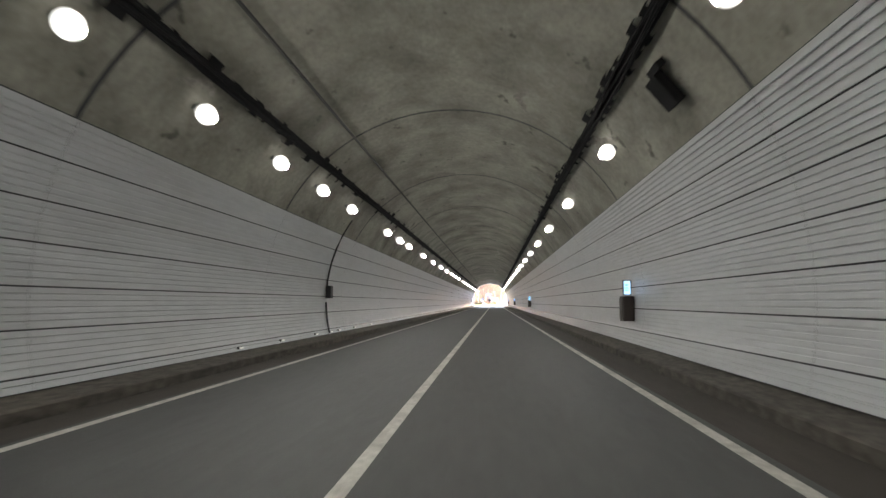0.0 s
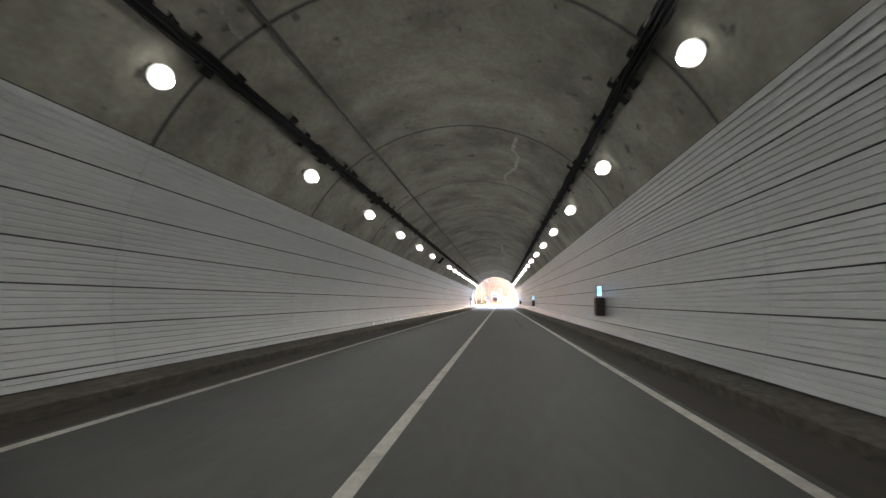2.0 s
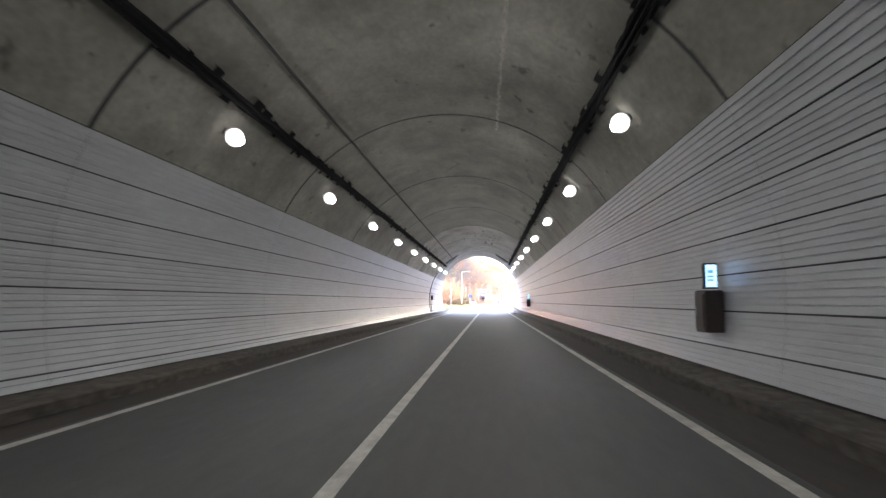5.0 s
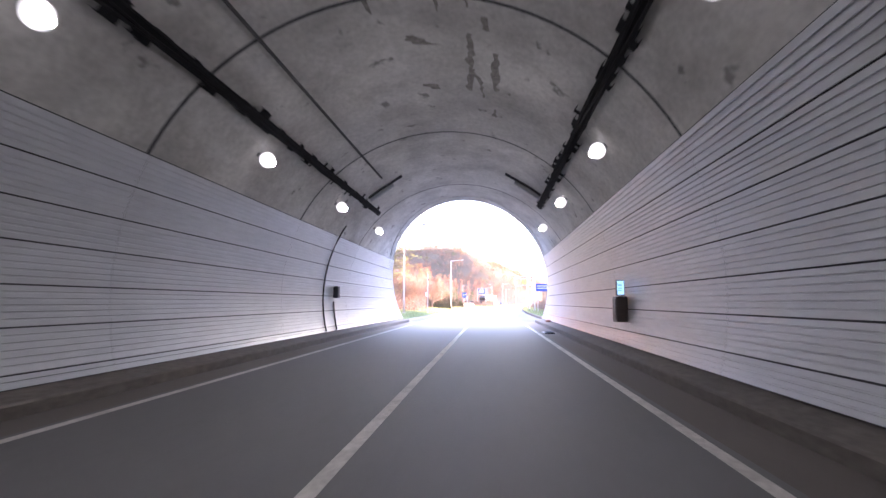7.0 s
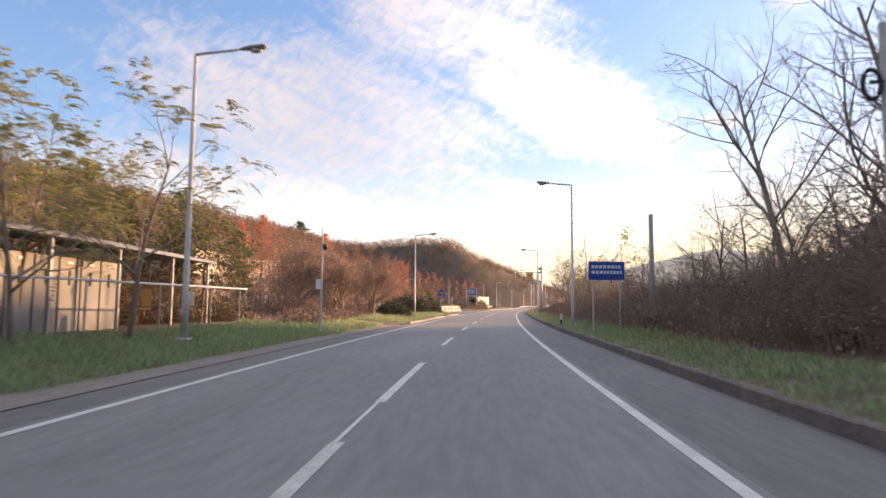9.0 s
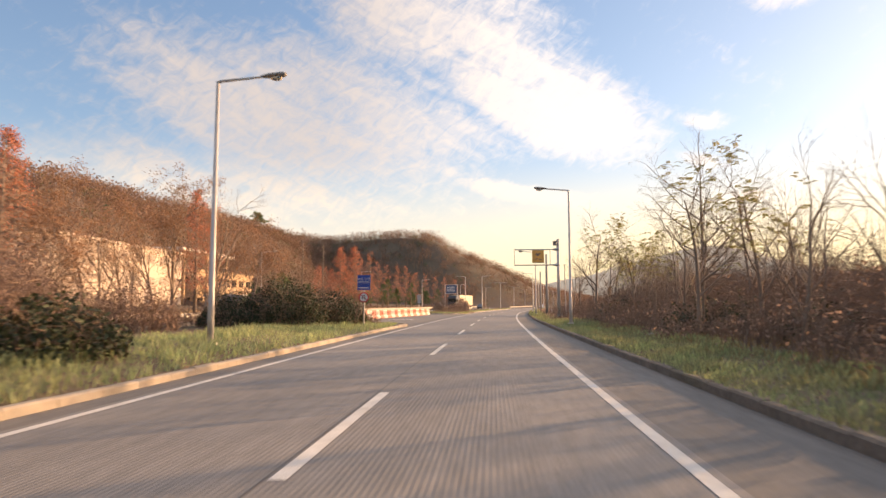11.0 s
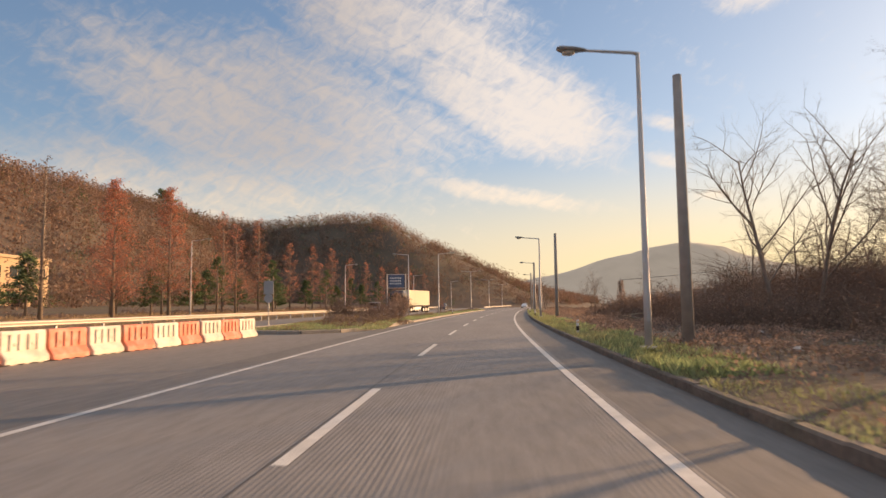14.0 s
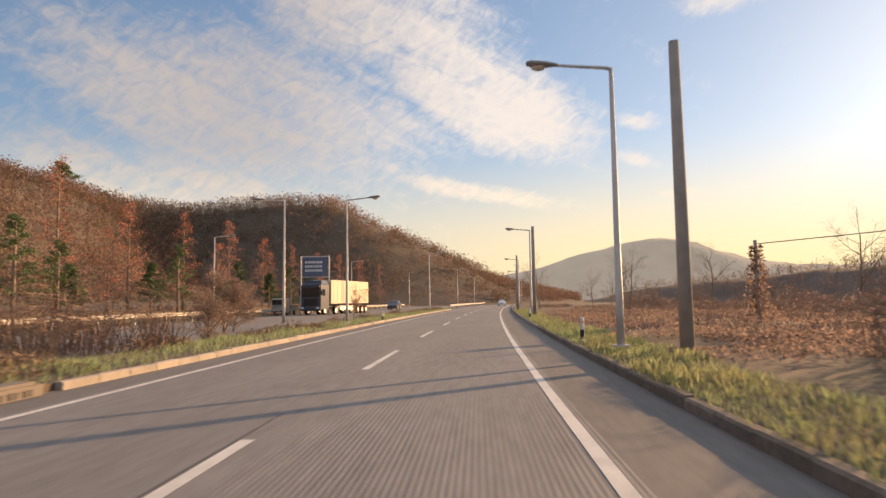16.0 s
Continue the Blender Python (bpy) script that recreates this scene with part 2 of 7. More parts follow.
def pale_along(m, y0, y1, col, amount=0.85):
    """Grades the base colour paler towards the portal, from y0 to y1, putting daylight into it."""
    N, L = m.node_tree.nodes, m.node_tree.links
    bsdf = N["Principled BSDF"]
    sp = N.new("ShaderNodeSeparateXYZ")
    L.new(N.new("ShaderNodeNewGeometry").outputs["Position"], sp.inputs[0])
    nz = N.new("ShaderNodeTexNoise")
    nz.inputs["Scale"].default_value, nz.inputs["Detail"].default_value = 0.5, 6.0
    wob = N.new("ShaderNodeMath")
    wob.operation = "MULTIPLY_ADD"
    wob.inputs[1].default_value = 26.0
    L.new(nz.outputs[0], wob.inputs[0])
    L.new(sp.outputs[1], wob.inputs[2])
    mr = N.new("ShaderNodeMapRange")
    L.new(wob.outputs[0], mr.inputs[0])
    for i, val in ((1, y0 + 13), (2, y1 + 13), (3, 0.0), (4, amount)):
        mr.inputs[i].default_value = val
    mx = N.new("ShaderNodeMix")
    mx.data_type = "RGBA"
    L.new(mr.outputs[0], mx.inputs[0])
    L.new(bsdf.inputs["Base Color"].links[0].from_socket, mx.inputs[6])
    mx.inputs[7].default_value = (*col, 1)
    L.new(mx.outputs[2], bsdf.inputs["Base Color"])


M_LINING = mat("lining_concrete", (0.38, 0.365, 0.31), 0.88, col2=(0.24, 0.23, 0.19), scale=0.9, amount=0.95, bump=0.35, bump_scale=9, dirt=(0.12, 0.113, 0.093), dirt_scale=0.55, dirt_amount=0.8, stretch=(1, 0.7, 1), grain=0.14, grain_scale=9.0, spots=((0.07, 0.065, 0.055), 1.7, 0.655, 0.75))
# vault graded paler to meet its portal section, with daylight put into the colour
pale_along(M_LINING, 100, 150, (0.52, 0.505, 0.465), 0.42)
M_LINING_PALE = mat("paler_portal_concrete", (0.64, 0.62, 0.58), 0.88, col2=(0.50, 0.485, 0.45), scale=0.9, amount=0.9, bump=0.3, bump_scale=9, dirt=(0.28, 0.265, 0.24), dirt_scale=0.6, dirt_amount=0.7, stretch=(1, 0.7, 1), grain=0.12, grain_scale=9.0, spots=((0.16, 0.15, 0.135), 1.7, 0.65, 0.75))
M_COLLAR = mat("weathered_collar_concrete", (0.58, 0.56, 0.52), 0.9, col2=(0.45, 0.435, 0.40), scale=1.1, amount=0.9, bump=0.35, bump_scale=9, dirt=(0.26, 0.245, 0.22), dirt_scale=0.8, dirt_amount=0.7, grain=0.2, grain_scale=9.0)
M_EFFLOR = mat("pale_lime_deposit", (0.50, 0.48, 0.43), 0.9, col2=(0.36, 0.345, 0.30), scale=6, amount=0.8, grain=0.2)
M_DAMP = mat("dark_damp_stain", (0.20, 0.185, 0.16), 0.8, col2=(0.31, 0.29, 0.255), scale=5, amount=0.9, grain=0.3)
M_PANEL = mat("enamel_panel", (0.65, 0.655, 0.675), 0.32, col2=(0.56, 0.565, 0.585), scale=2.2, amount=0.5, dirt=(0.50, 0.49, 0.48), dirt_scale=0.5, dirt_amount=0.4, bump=0.05, bump_scale=3, vary=0.07, stretch=(1, 0.3, 2), grain=0.06, grain_scale=5)
M_GAP = mat("panel_gap", (0.05, 0.05, 0.055), 0.8)
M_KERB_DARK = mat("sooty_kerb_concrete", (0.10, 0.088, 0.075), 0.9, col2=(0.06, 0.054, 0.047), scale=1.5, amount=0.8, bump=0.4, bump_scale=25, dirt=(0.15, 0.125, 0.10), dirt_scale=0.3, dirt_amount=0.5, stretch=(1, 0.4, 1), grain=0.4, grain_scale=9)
# kerb paler towards the portal: dust, and daylight put into the colour
pale_along(M_KERB_DARK, 128, 184, (0.27, 0.235, 0.20), 0.62)
M_KERB = mat("kerb_concrete", (0.40, 0.355, 0.30), 0.9, col2=(0.29, 0.255, 0.215), scale=2.5, amount=0.7, bump=0.5, bump_scale=30, dirt=(0.13, 0.12, 0.09), dirt_scale=0.7, dirt_amount=0.5, vary=0.2)
# right-hand kerb, earthy brown; shade on its road side is put into the colour
M_KERB_BROWN = mat("earthy_shaded_kerb", (0.20, 0.165, 0.135), 0.92, col2=(0.125, 0.105, 0.085), scale=2.5, amount=0.8, bump=0.6, bump_scale=25, dirt=(0.11, 0.10, 0.06), dirt_scale=0.7, dirt_amount=0.6, vary=0.25, grain=0.25)
# both tunnel pavements carry the portal's daylight in their base colour
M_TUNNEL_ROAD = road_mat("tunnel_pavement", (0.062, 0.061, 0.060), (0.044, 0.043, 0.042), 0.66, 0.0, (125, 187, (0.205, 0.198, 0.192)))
M_ROAD = road_mat("grooved_concrete_pavement", (0.228, 0.219, 0.212), (0.168, 0.161, 0.156), 0.75, 0.75)
M_SHOULDER = road_mat("shoulder_asphalt", (0.175, 0.166, 0.158), (0.128, 0.121, 0.114), 0.8, 0.0)
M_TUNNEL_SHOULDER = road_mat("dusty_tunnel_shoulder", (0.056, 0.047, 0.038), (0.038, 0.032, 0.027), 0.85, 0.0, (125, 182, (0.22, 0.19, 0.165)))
M_DUST = road_mat("packed_dusty_earth", (0.25, 0.225, 0.19), (0.19, 0.165, 0.135), 0.95, 0.0)
M_OPP = road_mat("opposite_asphalt", (0.21, 0.196, 0.182), (0.17, 0.158, 0.146), 0.8, 0.0)
M_PAINT = mat("road_paint", (0.68, 0.665, 0.63), 0.7, col2=(0.54, 0.525, 0.49), scale=5, amount=0.6, bump=0.2, bump_scale=60, dirt=(0.3, 0.29, 0.27), dirt_scale=1.2, dirt_amount=0.45)
M_PAINT_SOOTY = mat("sooty_road_paint", (0.60, 0.575, 0.53), 0.75, col2=(0.48, 0.46, 0.415), scale=4, amount=0.7, bump=0.2, bump_scale=60, dirt=(0.20, 0.19, 0.165), dirt_scale=1.0, dirt_amount=0.55, grain=0.2)
M_SEAM = mat("joint_sealant", (0.09, 0.088, 0.085), 0.6)
M_TRAY = mat("sooty_cable_tray", (0.022, 0.021, 0.022), 1.0, spec=0.15, col2=(0.014, 0.014, 0.015), scale=4, amount=0.7, bump=0.3, bump_scale=20)
M_CABLE = mat("grey_conduit", (0.06, 0.058, 0.055), 0.75)
M_LAMP = glow("lamp_lens", (1.0, 0.98, 0.90), 0.10)
M_GLINT = glow("glint_glow", (1.0, 0.98, 0.92), 0.035)
M_DIFFUSER = glow("lamp_diffuser", (1.0, 0.98, 0.90), 54.0)
M_HOUSING = mat("lamp_housing", (0.3, 0.3, 0.31), 0.5, 0.4)
M_BOX = mat("emergency_cabinet", (0.055, 0.04, 0.035), 0.5, col2=(0.04, 0.03, 0.028))
M_BLUE_GLOW = glow("lit_emergency_sign", (0.36, 0.66, 1.0), 0.11)
M_SIGN_MARK = glow("lit_sign_marks", (0.12, 0.32, 0.9), 0.05)
M_STEEL = mat("galvanised_steel", (0.42, 0.43, 0.44), 0.45, 0.75, col2=(0.33, 0.34, 0.35), scale=6, amount=0.6)
M_POLE = mat("galvanised_pole", (0.60, 0.58, 0.55), 0.55, 0.25, col2=(0.40, 0.385, 0.37), scale=4, amount=0.6, stretch=(1, 1, 0.3))
M_CONC_POLE = mat("weathered_concrete_pole", (0.40, 0.37, 0.335), 0.9, col2=(0.29, 0.27, 0.245), scale=3, amount=0.7, bump=0.2)
M_LAMP_GREY = mat("luminaire_grey", (0.30, 0.29, 0.27), 0.45, 0.2)
M_LENS = mat("lamp_glass", (0.65, 0.6, 0.5), 0.15)
M_BLUE = mat("blue_sign", (0.02, 0.07, 0.36), 0.4, col2=(0.02, 0.06, 0.30))
M_DULL_BLUE = mat("dull_blue_sign", (0.12, 0.155, 0.24), 0.6, col2=(0.07, 0.105, 0.19))
M_WHITE = mat("white_paint", (0.75, 0.75, 0.74), 0.5, col2=(0.66, 0.66, 0.65))
M_RED = mat("red_paint", (0.50, 0.02, 0.03), 0.45, col2=(0.38, 0.02, 0.025))
M_AMBER = mat("amber_sign", (0.80, 0.43, 0.12), 0.5, col2=(0.72, 0.38, 0.11))
M_MARK = mat("faded_dark_mark", (0.30, 0.21, 0.15), 0.6, col2=(0.24, 0.18, 0.15))
M_BLACK = mat("black_paint", (0.02, 0.02, 0.022), 0.5)
M_BARRIER_RED = mat("red_plastic", (0.66, 0.17, 0.10), 0.55, col2=(0.60, 0.22, 0.15), dirt=(0.55, 0.40, 0.32), dirt_scale=2.2, dirt_amount=0.75, vary=0.25)
M_BARRIER_WHITE = mat("white_plastic", (0.74, 0.69, 0.60), 0.55, col2=(0.55, 0.5, 0.44), dirt=(0.40, 0.33, 0.26), dirt_scale=1.5, dirt_amount=0.5, vary=0.2)
M_SOIL = mat("verge_soil", (0.14, 0.102, 0.074), 0.95, col2=(0.10, 0.074, 0.052), scale=1.4, amount=0.8, bump=0.8, bump_scale=12, dirt=(0.15, 0.15, 0.06), dirt_scale=0.25, dirt_amount=0.7, grain=0.45, grain_scale=5)
M_GRASS = mat("grass", (0.31, 0.41, 0.205), 0.8, col2=(0.40, 0.42, 0.235), scale=0.5, amount=0.8, dirt=(0.30, 0.27, 0.14), dirt_scale=0.2, dirt_amount=0.35, subsurf=0.4, island=0.35)
M_DRY = mat("dry_grass", (0.36, 0.26, 0.14), 0.9, col2=(0.25, 0.17, 0.09), scale=0.6, amount=0.8, subsurf=0.3)
M_STRAW = mat("pale_straw", (0.50, 0.37, 0.22), 0.9, col2=(0.38, 0.27, 0.155), scale=0.5, amount=0.8, subsurf=0.35, island=0.3)
M_VERGE = mat("olive_verge_grass", (0.28, 0.38, 0.18), 0.85, col2=(0.38, 0.39, 0.21), scale=0.9, amount=1.0, dirt=(0.36, 0.28, 0.15), dirt_scale=0.35, dirt_amount=0.6, subsurf=0.4, island=0.45)
M_BARK = mat("grey_brown_bark", (0.29, 0.225, 0.175), 0.9, col2=(0.19, 0.145, 0.11), scale=8, amount=0.7, vary=0.25)
M_TWIG = mat("brown_twigs", (0.30, 0.21, 0.155), 0.9, col2=(0.19, 0.13, 0.10), scale=1.0, amount=0.8, vary=0.3)
M_RUSSET = mat("russet_twig_leaves", (0.40, 0.225, 0.13), 0.9, col2=(0.29, 0.165, 0.10), scale=0.6, amount=0.8, subsurf=0.3, vary=0.3)
M_DARK_OLIVE = mat("olive_brown_leaves", (0.17, 0.16, 0.065), 0.85, col2=(0.10, 0.10, 0.045), scale=0.5, amount=0.9, subsurf=0.3)
M_BRAMBLE = mat("withered_leaves", (0.36, 0.255, 0.20), 0.9, col2=(0.23, 0.168, 0.137), scale=0.7, amount=0.9, subsurf=0.45, vary=0.2, island=0.5)
M_RUST_LEAF = mat("rust_needles", (0.64, 0.26, 0.165), 0.85, col2=(0.50, 0.21, 0.135), scale=0.8, amount=0.8, subsurf=0.5, vary=0.35, island=0.4)
M_EVERGREEN = mat("dark_evergreen_leaves", (0.05, 0.068, 0.032), 0.7, col2=(0.028, 0.04, 0.02), scale=1.0, amount=0.8, subsurf=0.15, island=0.5)
M_PINE = mat("pine_needles", (0.15, 0.20, 0.085), 0.8, col2=(0.09, 0.125, 0.055), scale=1.5, amount=0.8, subsurf=0.2, vary=0.3)
M_OLIVE_LEAF = mat("olive_yellow_leaves", (0.38, 0.34, 0.13), 0.8, col2=(0.25, 0.24, 0.09), scale=0.8, amount=0.8, subsurf=0.4, vary=0.3, island=0.4)
M_HILL = mat("wooded_hill_floor", (0.145, 0.107, 0.082), 0.95, col2=(0.10, 0.077, 0.062), scale=0.05, amount=0.9, bump=0.6, bump_scale=0.3, dirt=(0.085, 0.085, 0.055), dirt_scale=0.012, dirt_amount=0.6)
M_WOODS = mat("winter_woods", (0.30, 0.198, 0.145), 0.95, col2=(0.20, 0.14, 0.108), scale=0.03, amount=0.9, dirt=(0.38, 0.20, 0.12), dirt_scale=0.02, dirt_amount=0.5, subsurf=0.3, island=0.3)
M_SHED_WALL = mat("cream_panels", (0.34, 0.32, 0.28), 0.7, col2=(0.26, 0.245, 0.21), scale=1.2, amount=0.6, dirt=(0.25, 0.21, 0.16), dirt_scale=0.5, dirt_amount=0.5)
M_SHED_GREY = mat("grey_block_wall", (0.25, 0.24, 0.23), 0.85, col2=(0.19, 0.18, 0.17), bump=0.3)
M_SHED_BLUE = mat("blue_grey_cladding", (0.30, 0.31, 0.33), 0.7, col2=(0.24, 0.25, 0.265))
M_ROOF = mat("blue_grey_roof_sheet", (0.17, 0.19, 0.23), 0.45, 0.1, col2=(0.12, 0.135, 0.165), dirt=(0.13, 0.11, 0.09), dirt_scale=0.8)
M_BUILDING = mat("tan_render", (0.52, 0.38, 0.24), 0.85, col2=(0.45, 0.33, 0.21), scale=0.5, dirt=(0.36, 0.27, 0.18), dirt_scale=0.12)
M_BUILDING_W = mat("pale_cladding", (0.54, 0.45, 0.37), 0.7, col2=(0.46, 0.385, 0.32), scale=0.4)
M_FASCIA = mat("pale_fascia", (0.78, 0.72, 0.64), 0.6, col2=(0.70, 0.64, 0.56))
M_BLIND = mat("windows_with_pale_blinds", (0.38, 0.31, 0.26), 0.3, col2=(0.30, 0.25, 0.21))
M_GLASS = mat("dark_window_glass", (0.03, 0.035, 0.04), 0.1)
M_TYRE = mat("tyre_rubber", (0.018, 0.018, 0.018), 0.85)
M_CARWHITE = mat("white_car_paint", (0.72, 0.72, 0.72), 0.25, col2=(0.70, 0.70, 0.70))
M_CARGREY = mat("grey_car_paint", (0.07, 0.08, 0.10), 0.25, col2=(0.06, 0.07, 0.09))
M_CAB = mat("dark_blue_cab", (0.055, 0.07, 0.10), 0.3, col2=(0.045, 0.058, 0.085))
M_TRAILER = mat("cream_tarpaulin", (0.62, 0.54, 0.38), 0.6, col2=(0.55, 0.47, 0.33))

# ---- geometry helpers ----


class Geo:
    """Collects vertices and faces of one mesh."""

    def __init__(self):
        self.v, self.f = [], []

    def add(self, verts, faces):
        o = len(self.v)
        self.v.extend(tuple(p) for p in verts)
        self.f.extend(tuple(i + o for i in q) for q in faces)
        return self

    def box(self, c, s, rz=0.0, taper=1.0, ry=0.0):
        """A box with centre c and size s; taper narrows its top."""
        r = Matrix.Rotation(rz, 3, "Z") @ Matrix.Rotation(ry, 3, "Y")
        pts = []
        for k in (-0.5, 0.5):
            q = taper if k > 0 else 1.0
            for a, b in ((-0.5, -0.5), (0.5, -0.5), (0.5, 0.5), (-0.5, 0.5)):
                pts.append(Vector(c) + r @ Vector((a * s[0] * q, b * s[1] * q, k * s[2])))
        return self.add(pts, [(3, 2, 1, 0), (4, 5, 6, 7), (0, 1, 5, 4), (1, 2, 6, 5), (2, 3, 7, 6), (3, 0, 4, 7)])

    def bbox(self, c, s, b=0.02, rz=0.0):
        """A box with bevelled upright and top edges."""
        r = Matrix.Rotation(rz, 3, "Z")
        sx, sy, sz = s[0] / 2, s[1] / 2, s[2] / 2
        rings = []
        for z, i in ((-sz, 0.0), (sz - b, 0.0), (sz, b)):
            rings.append([Vector(c) + r @ Vector(p) for p in ((sx - b - i, sy - i, z), (-sx + b + i, sy - i, z), (-sx + i, sy - b - i, z), (-sx + i, -sy + b + i, z), (-sx + b + i, -sy + i, z), (sx - b - i, -sy + i, z), (sx - i, -sy + b + i, z), (sx - i, sy - b - i, z))])
        o = len(self.v)
        for ring in rings:
            self.v.extend(tuple(p) for p in ring)
        for k in range(2):
            for j in range(8):
                a, d = o + k * 8 + j, o + k * 8 + (j + 1) % 8
                self.f.append((a, d, d + 8, a + 8))
        self.f.append(tuple(o + 7 - j for j in range(8)))
        self.f.append(tuple(o + 16 + j for j in range(8)))
        return self

    def tube(self, pts, radii, n=8, cap=True):
        pts = [Vector(p) for p in pts]
        if not isinstance(radii, (list, tuple)):
            radii = [radii] * len(pts)
        o = len(self.v)
        last = len(pts) - 1
        for i, p in enumerate(pts):
            d = (pts[min(i + 1, last)] - pts[max(i - 1, 0)])
            d = d.normalized() if d.length > 1e-9 else Vector((0, 0, 1))
            up = Vector((0, 0, 1)) if abs(d.z) < 0.9 else Vector((1, 0, 0))
            a = d.cross(up).normalized()
            b = d.cross(a)
            for k in range(n):
                w = 2 * math.pi * k / n
                self.v.append(tuple(p + (a * math.cos(w) + b * math.sin(w)) * radii[i]))
        for i in range(last):
            for k in range(n):
                q, r = o + i * n + k, o + i * n + (k + 1) % n
                self.f.append((q, q + n, r + n, r))
        if cap:
            self.f.append(tuple(o + k for k in range(n)))
            self.f.append(tuple(o + last * n + n - 1 - k for k in range(n)))
        return self

    def sweep(self, profile, rings, closed=False):
        """profile: (a, b) pairs; rings: functions or tuples that give a point for each pair."""
        o, n = len(self.v), len(profile)
        for ring in rings:
            self.v.extend(tuple(ring(a, b)) for a, b in profile)
        for i in range(len(rings) - 1):
            for k in range(n if closed else n - 1):
                q, r = o + i * n + k, o + i * n + (k + 1) % n
                self.f.append((q, r, r + n, q + n))
        return self


def part(name, geo, material, parent=None, label="", smooth=False):
    """Links one mesh object, under a thing or part where one is given."""
    me = bpy.data.meshes.new(name)
    me.from_pydata(geo.v, [], geo.f)
    me.materials.append(material)
    if smooth:
        me.polygons.foreach_set("use_smooth", [True] * len(me.polygons))
    me.update()
    ob = new(name, me)
    if parent:
        ob.parent = parent
    if label:
        ob["label"] = label
    return ob


def place(name, x, y, z=0.0, rz=0.0, label="", category="", group=""):
    """An Empty at a thing's base."""
    e = new(name)
    e.empty_display_size = 0.3
    e.matrix_world = Matrix.Translation((x, y, z)) @ Matrix.Rotation(rz, 4, "Z")
    return tagged(e, label, category, group)


# ---- the road's line ----
KNOT_Y = [150, 190, 230, 270, 310, 350, 390, 430, 470, 510, 600, 800, 1400]
KNOT_H = [0, 0, 0.0392, 0.0553, 0.0902, 0.1286, 0.148, 0.168, 0.185, 0.20, 0.21, 0.21, 0.21]
LINE_Y = np.arange(-100, 1400, 1.0)
LINE_H = np.interp(LINE_Y, KNOT_Y, KNOT_H)
LINE_X = np.cumsum(LINE_H) - np.cumsum(LINE_H)[250]


def rx(y):
    return float(np.interp(y, LINE_Y, LINE_X))


def rh(y):
    """Heading as an angle for a turn about z: the road bends to the right."""
    return -math.atan(float(np.interp(y, LINE_Y, LINE_H)))


def on_road(y, off, z=0.0):
    h = rh(y)
    return Vector((rx(y) + off * math.cos(h), y + off * math.sin(h), z))


def steps(y0, y1, d):
    n = max(1, int(math.ceil((y1 - y0) / d)))
    return [y0 + (y1 - y0) * i / n for i in range(n + 1)]


def strip(name, y0, y1, off0, off1, z, material, step=4.0, parent=None, cols=1, thick=0.0):
    """A ribbon of road surface with road coordinates as its UV map. off0, off1: numbers or functions of y."""
    f0 = off0 if callable(off0) else (lambda y: off0)
    f1 = off1 if callable(off1) else (lambda y: off1)
    g, uv = Geo(), []
    ys = steps(y0, y1, step)
    for y in ys:
        for c in range(cols + 1):
            o = f0(y) + (f1(y) - f0(y)) * c / cols
            g.v.append(tuple(on_road(y, o, z)))
            uv.append((o, y))
    w = cols + 1
    for i in range(len(ys) - 1):
        for c in range(cols):
            a = i * w + c
            g.f.append((a, a + 1, a + 1 + w, a + w))
    ob = part(name, g, material, parent)
    lay = ob.data.uv_layers.new(name="road")
    for lp in ob.data.loops:
        lay.data[lp.index].uv = uv[lp.vertex_index]
    return ob


# ---- tunnel ----
TR, TZ = 5.05, 1.5            # radius of the lining and height of its centre
T0 = -43.22                   # closed end behind the start
CUT_Z = [0.0, 0.3, 1.75, 3.2, 4.35, 5.2, 5.95, 6.55, 7.2]
CUT_Y = [186.5, 186.0, 183.4, 180.4, 177.9, 176.1, 174.65, 173.45, 172.2]


def cut_y(z):
    return float(np.interp(z, CUT_Z, CUT_Y))


def arc(angle, r, y):
    a = radians(angle)
    return Vector((r * math.cos(a), y, TZ + r * math.sin(a)))


JOINTS = [7.78 + 8.5 * k for k in range(-6, 20)]          # rings of construction joints, the last at 169.28


def build_lining():
    g = Geo()
    prof = [(18 + 4 * i, 0) for i in range(37)]
    rings = [lambda a, b: arc(a, TR, T0)]
    for y in JOINTS[1:-3]:
        for dy, dr in ((-0.04, 0.0), (-0.035, 0.14), (0.035, 0.14), (0.04, 0.0)):
            rings.append(lambda a, b, y=y, dy=dy, dr=dr: arc(a, TR + dr, y + dy))
    g.sweep(prof, rings)
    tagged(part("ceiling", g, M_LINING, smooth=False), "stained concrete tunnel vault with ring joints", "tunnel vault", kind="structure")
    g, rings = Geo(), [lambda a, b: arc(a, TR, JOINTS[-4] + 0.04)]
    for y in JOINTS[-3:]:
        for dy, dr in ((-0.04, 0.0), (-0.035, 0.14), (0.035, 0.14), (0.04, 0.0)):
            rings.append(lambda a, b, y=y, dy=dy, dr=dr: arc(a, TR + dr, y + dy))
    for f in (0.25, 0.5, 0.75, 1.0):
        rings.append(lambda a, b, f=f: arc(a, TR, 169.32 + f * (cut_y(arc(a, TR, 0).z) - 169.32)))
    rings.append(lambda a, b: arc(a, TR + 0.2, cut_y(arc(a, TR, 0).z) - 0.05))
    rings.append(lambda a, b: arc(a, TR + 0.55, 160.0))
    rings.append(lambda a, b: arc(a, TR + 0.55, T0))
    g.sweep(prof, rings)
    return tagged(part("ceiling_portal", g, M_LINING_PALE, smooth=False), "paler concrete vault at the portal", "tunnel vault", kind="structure")


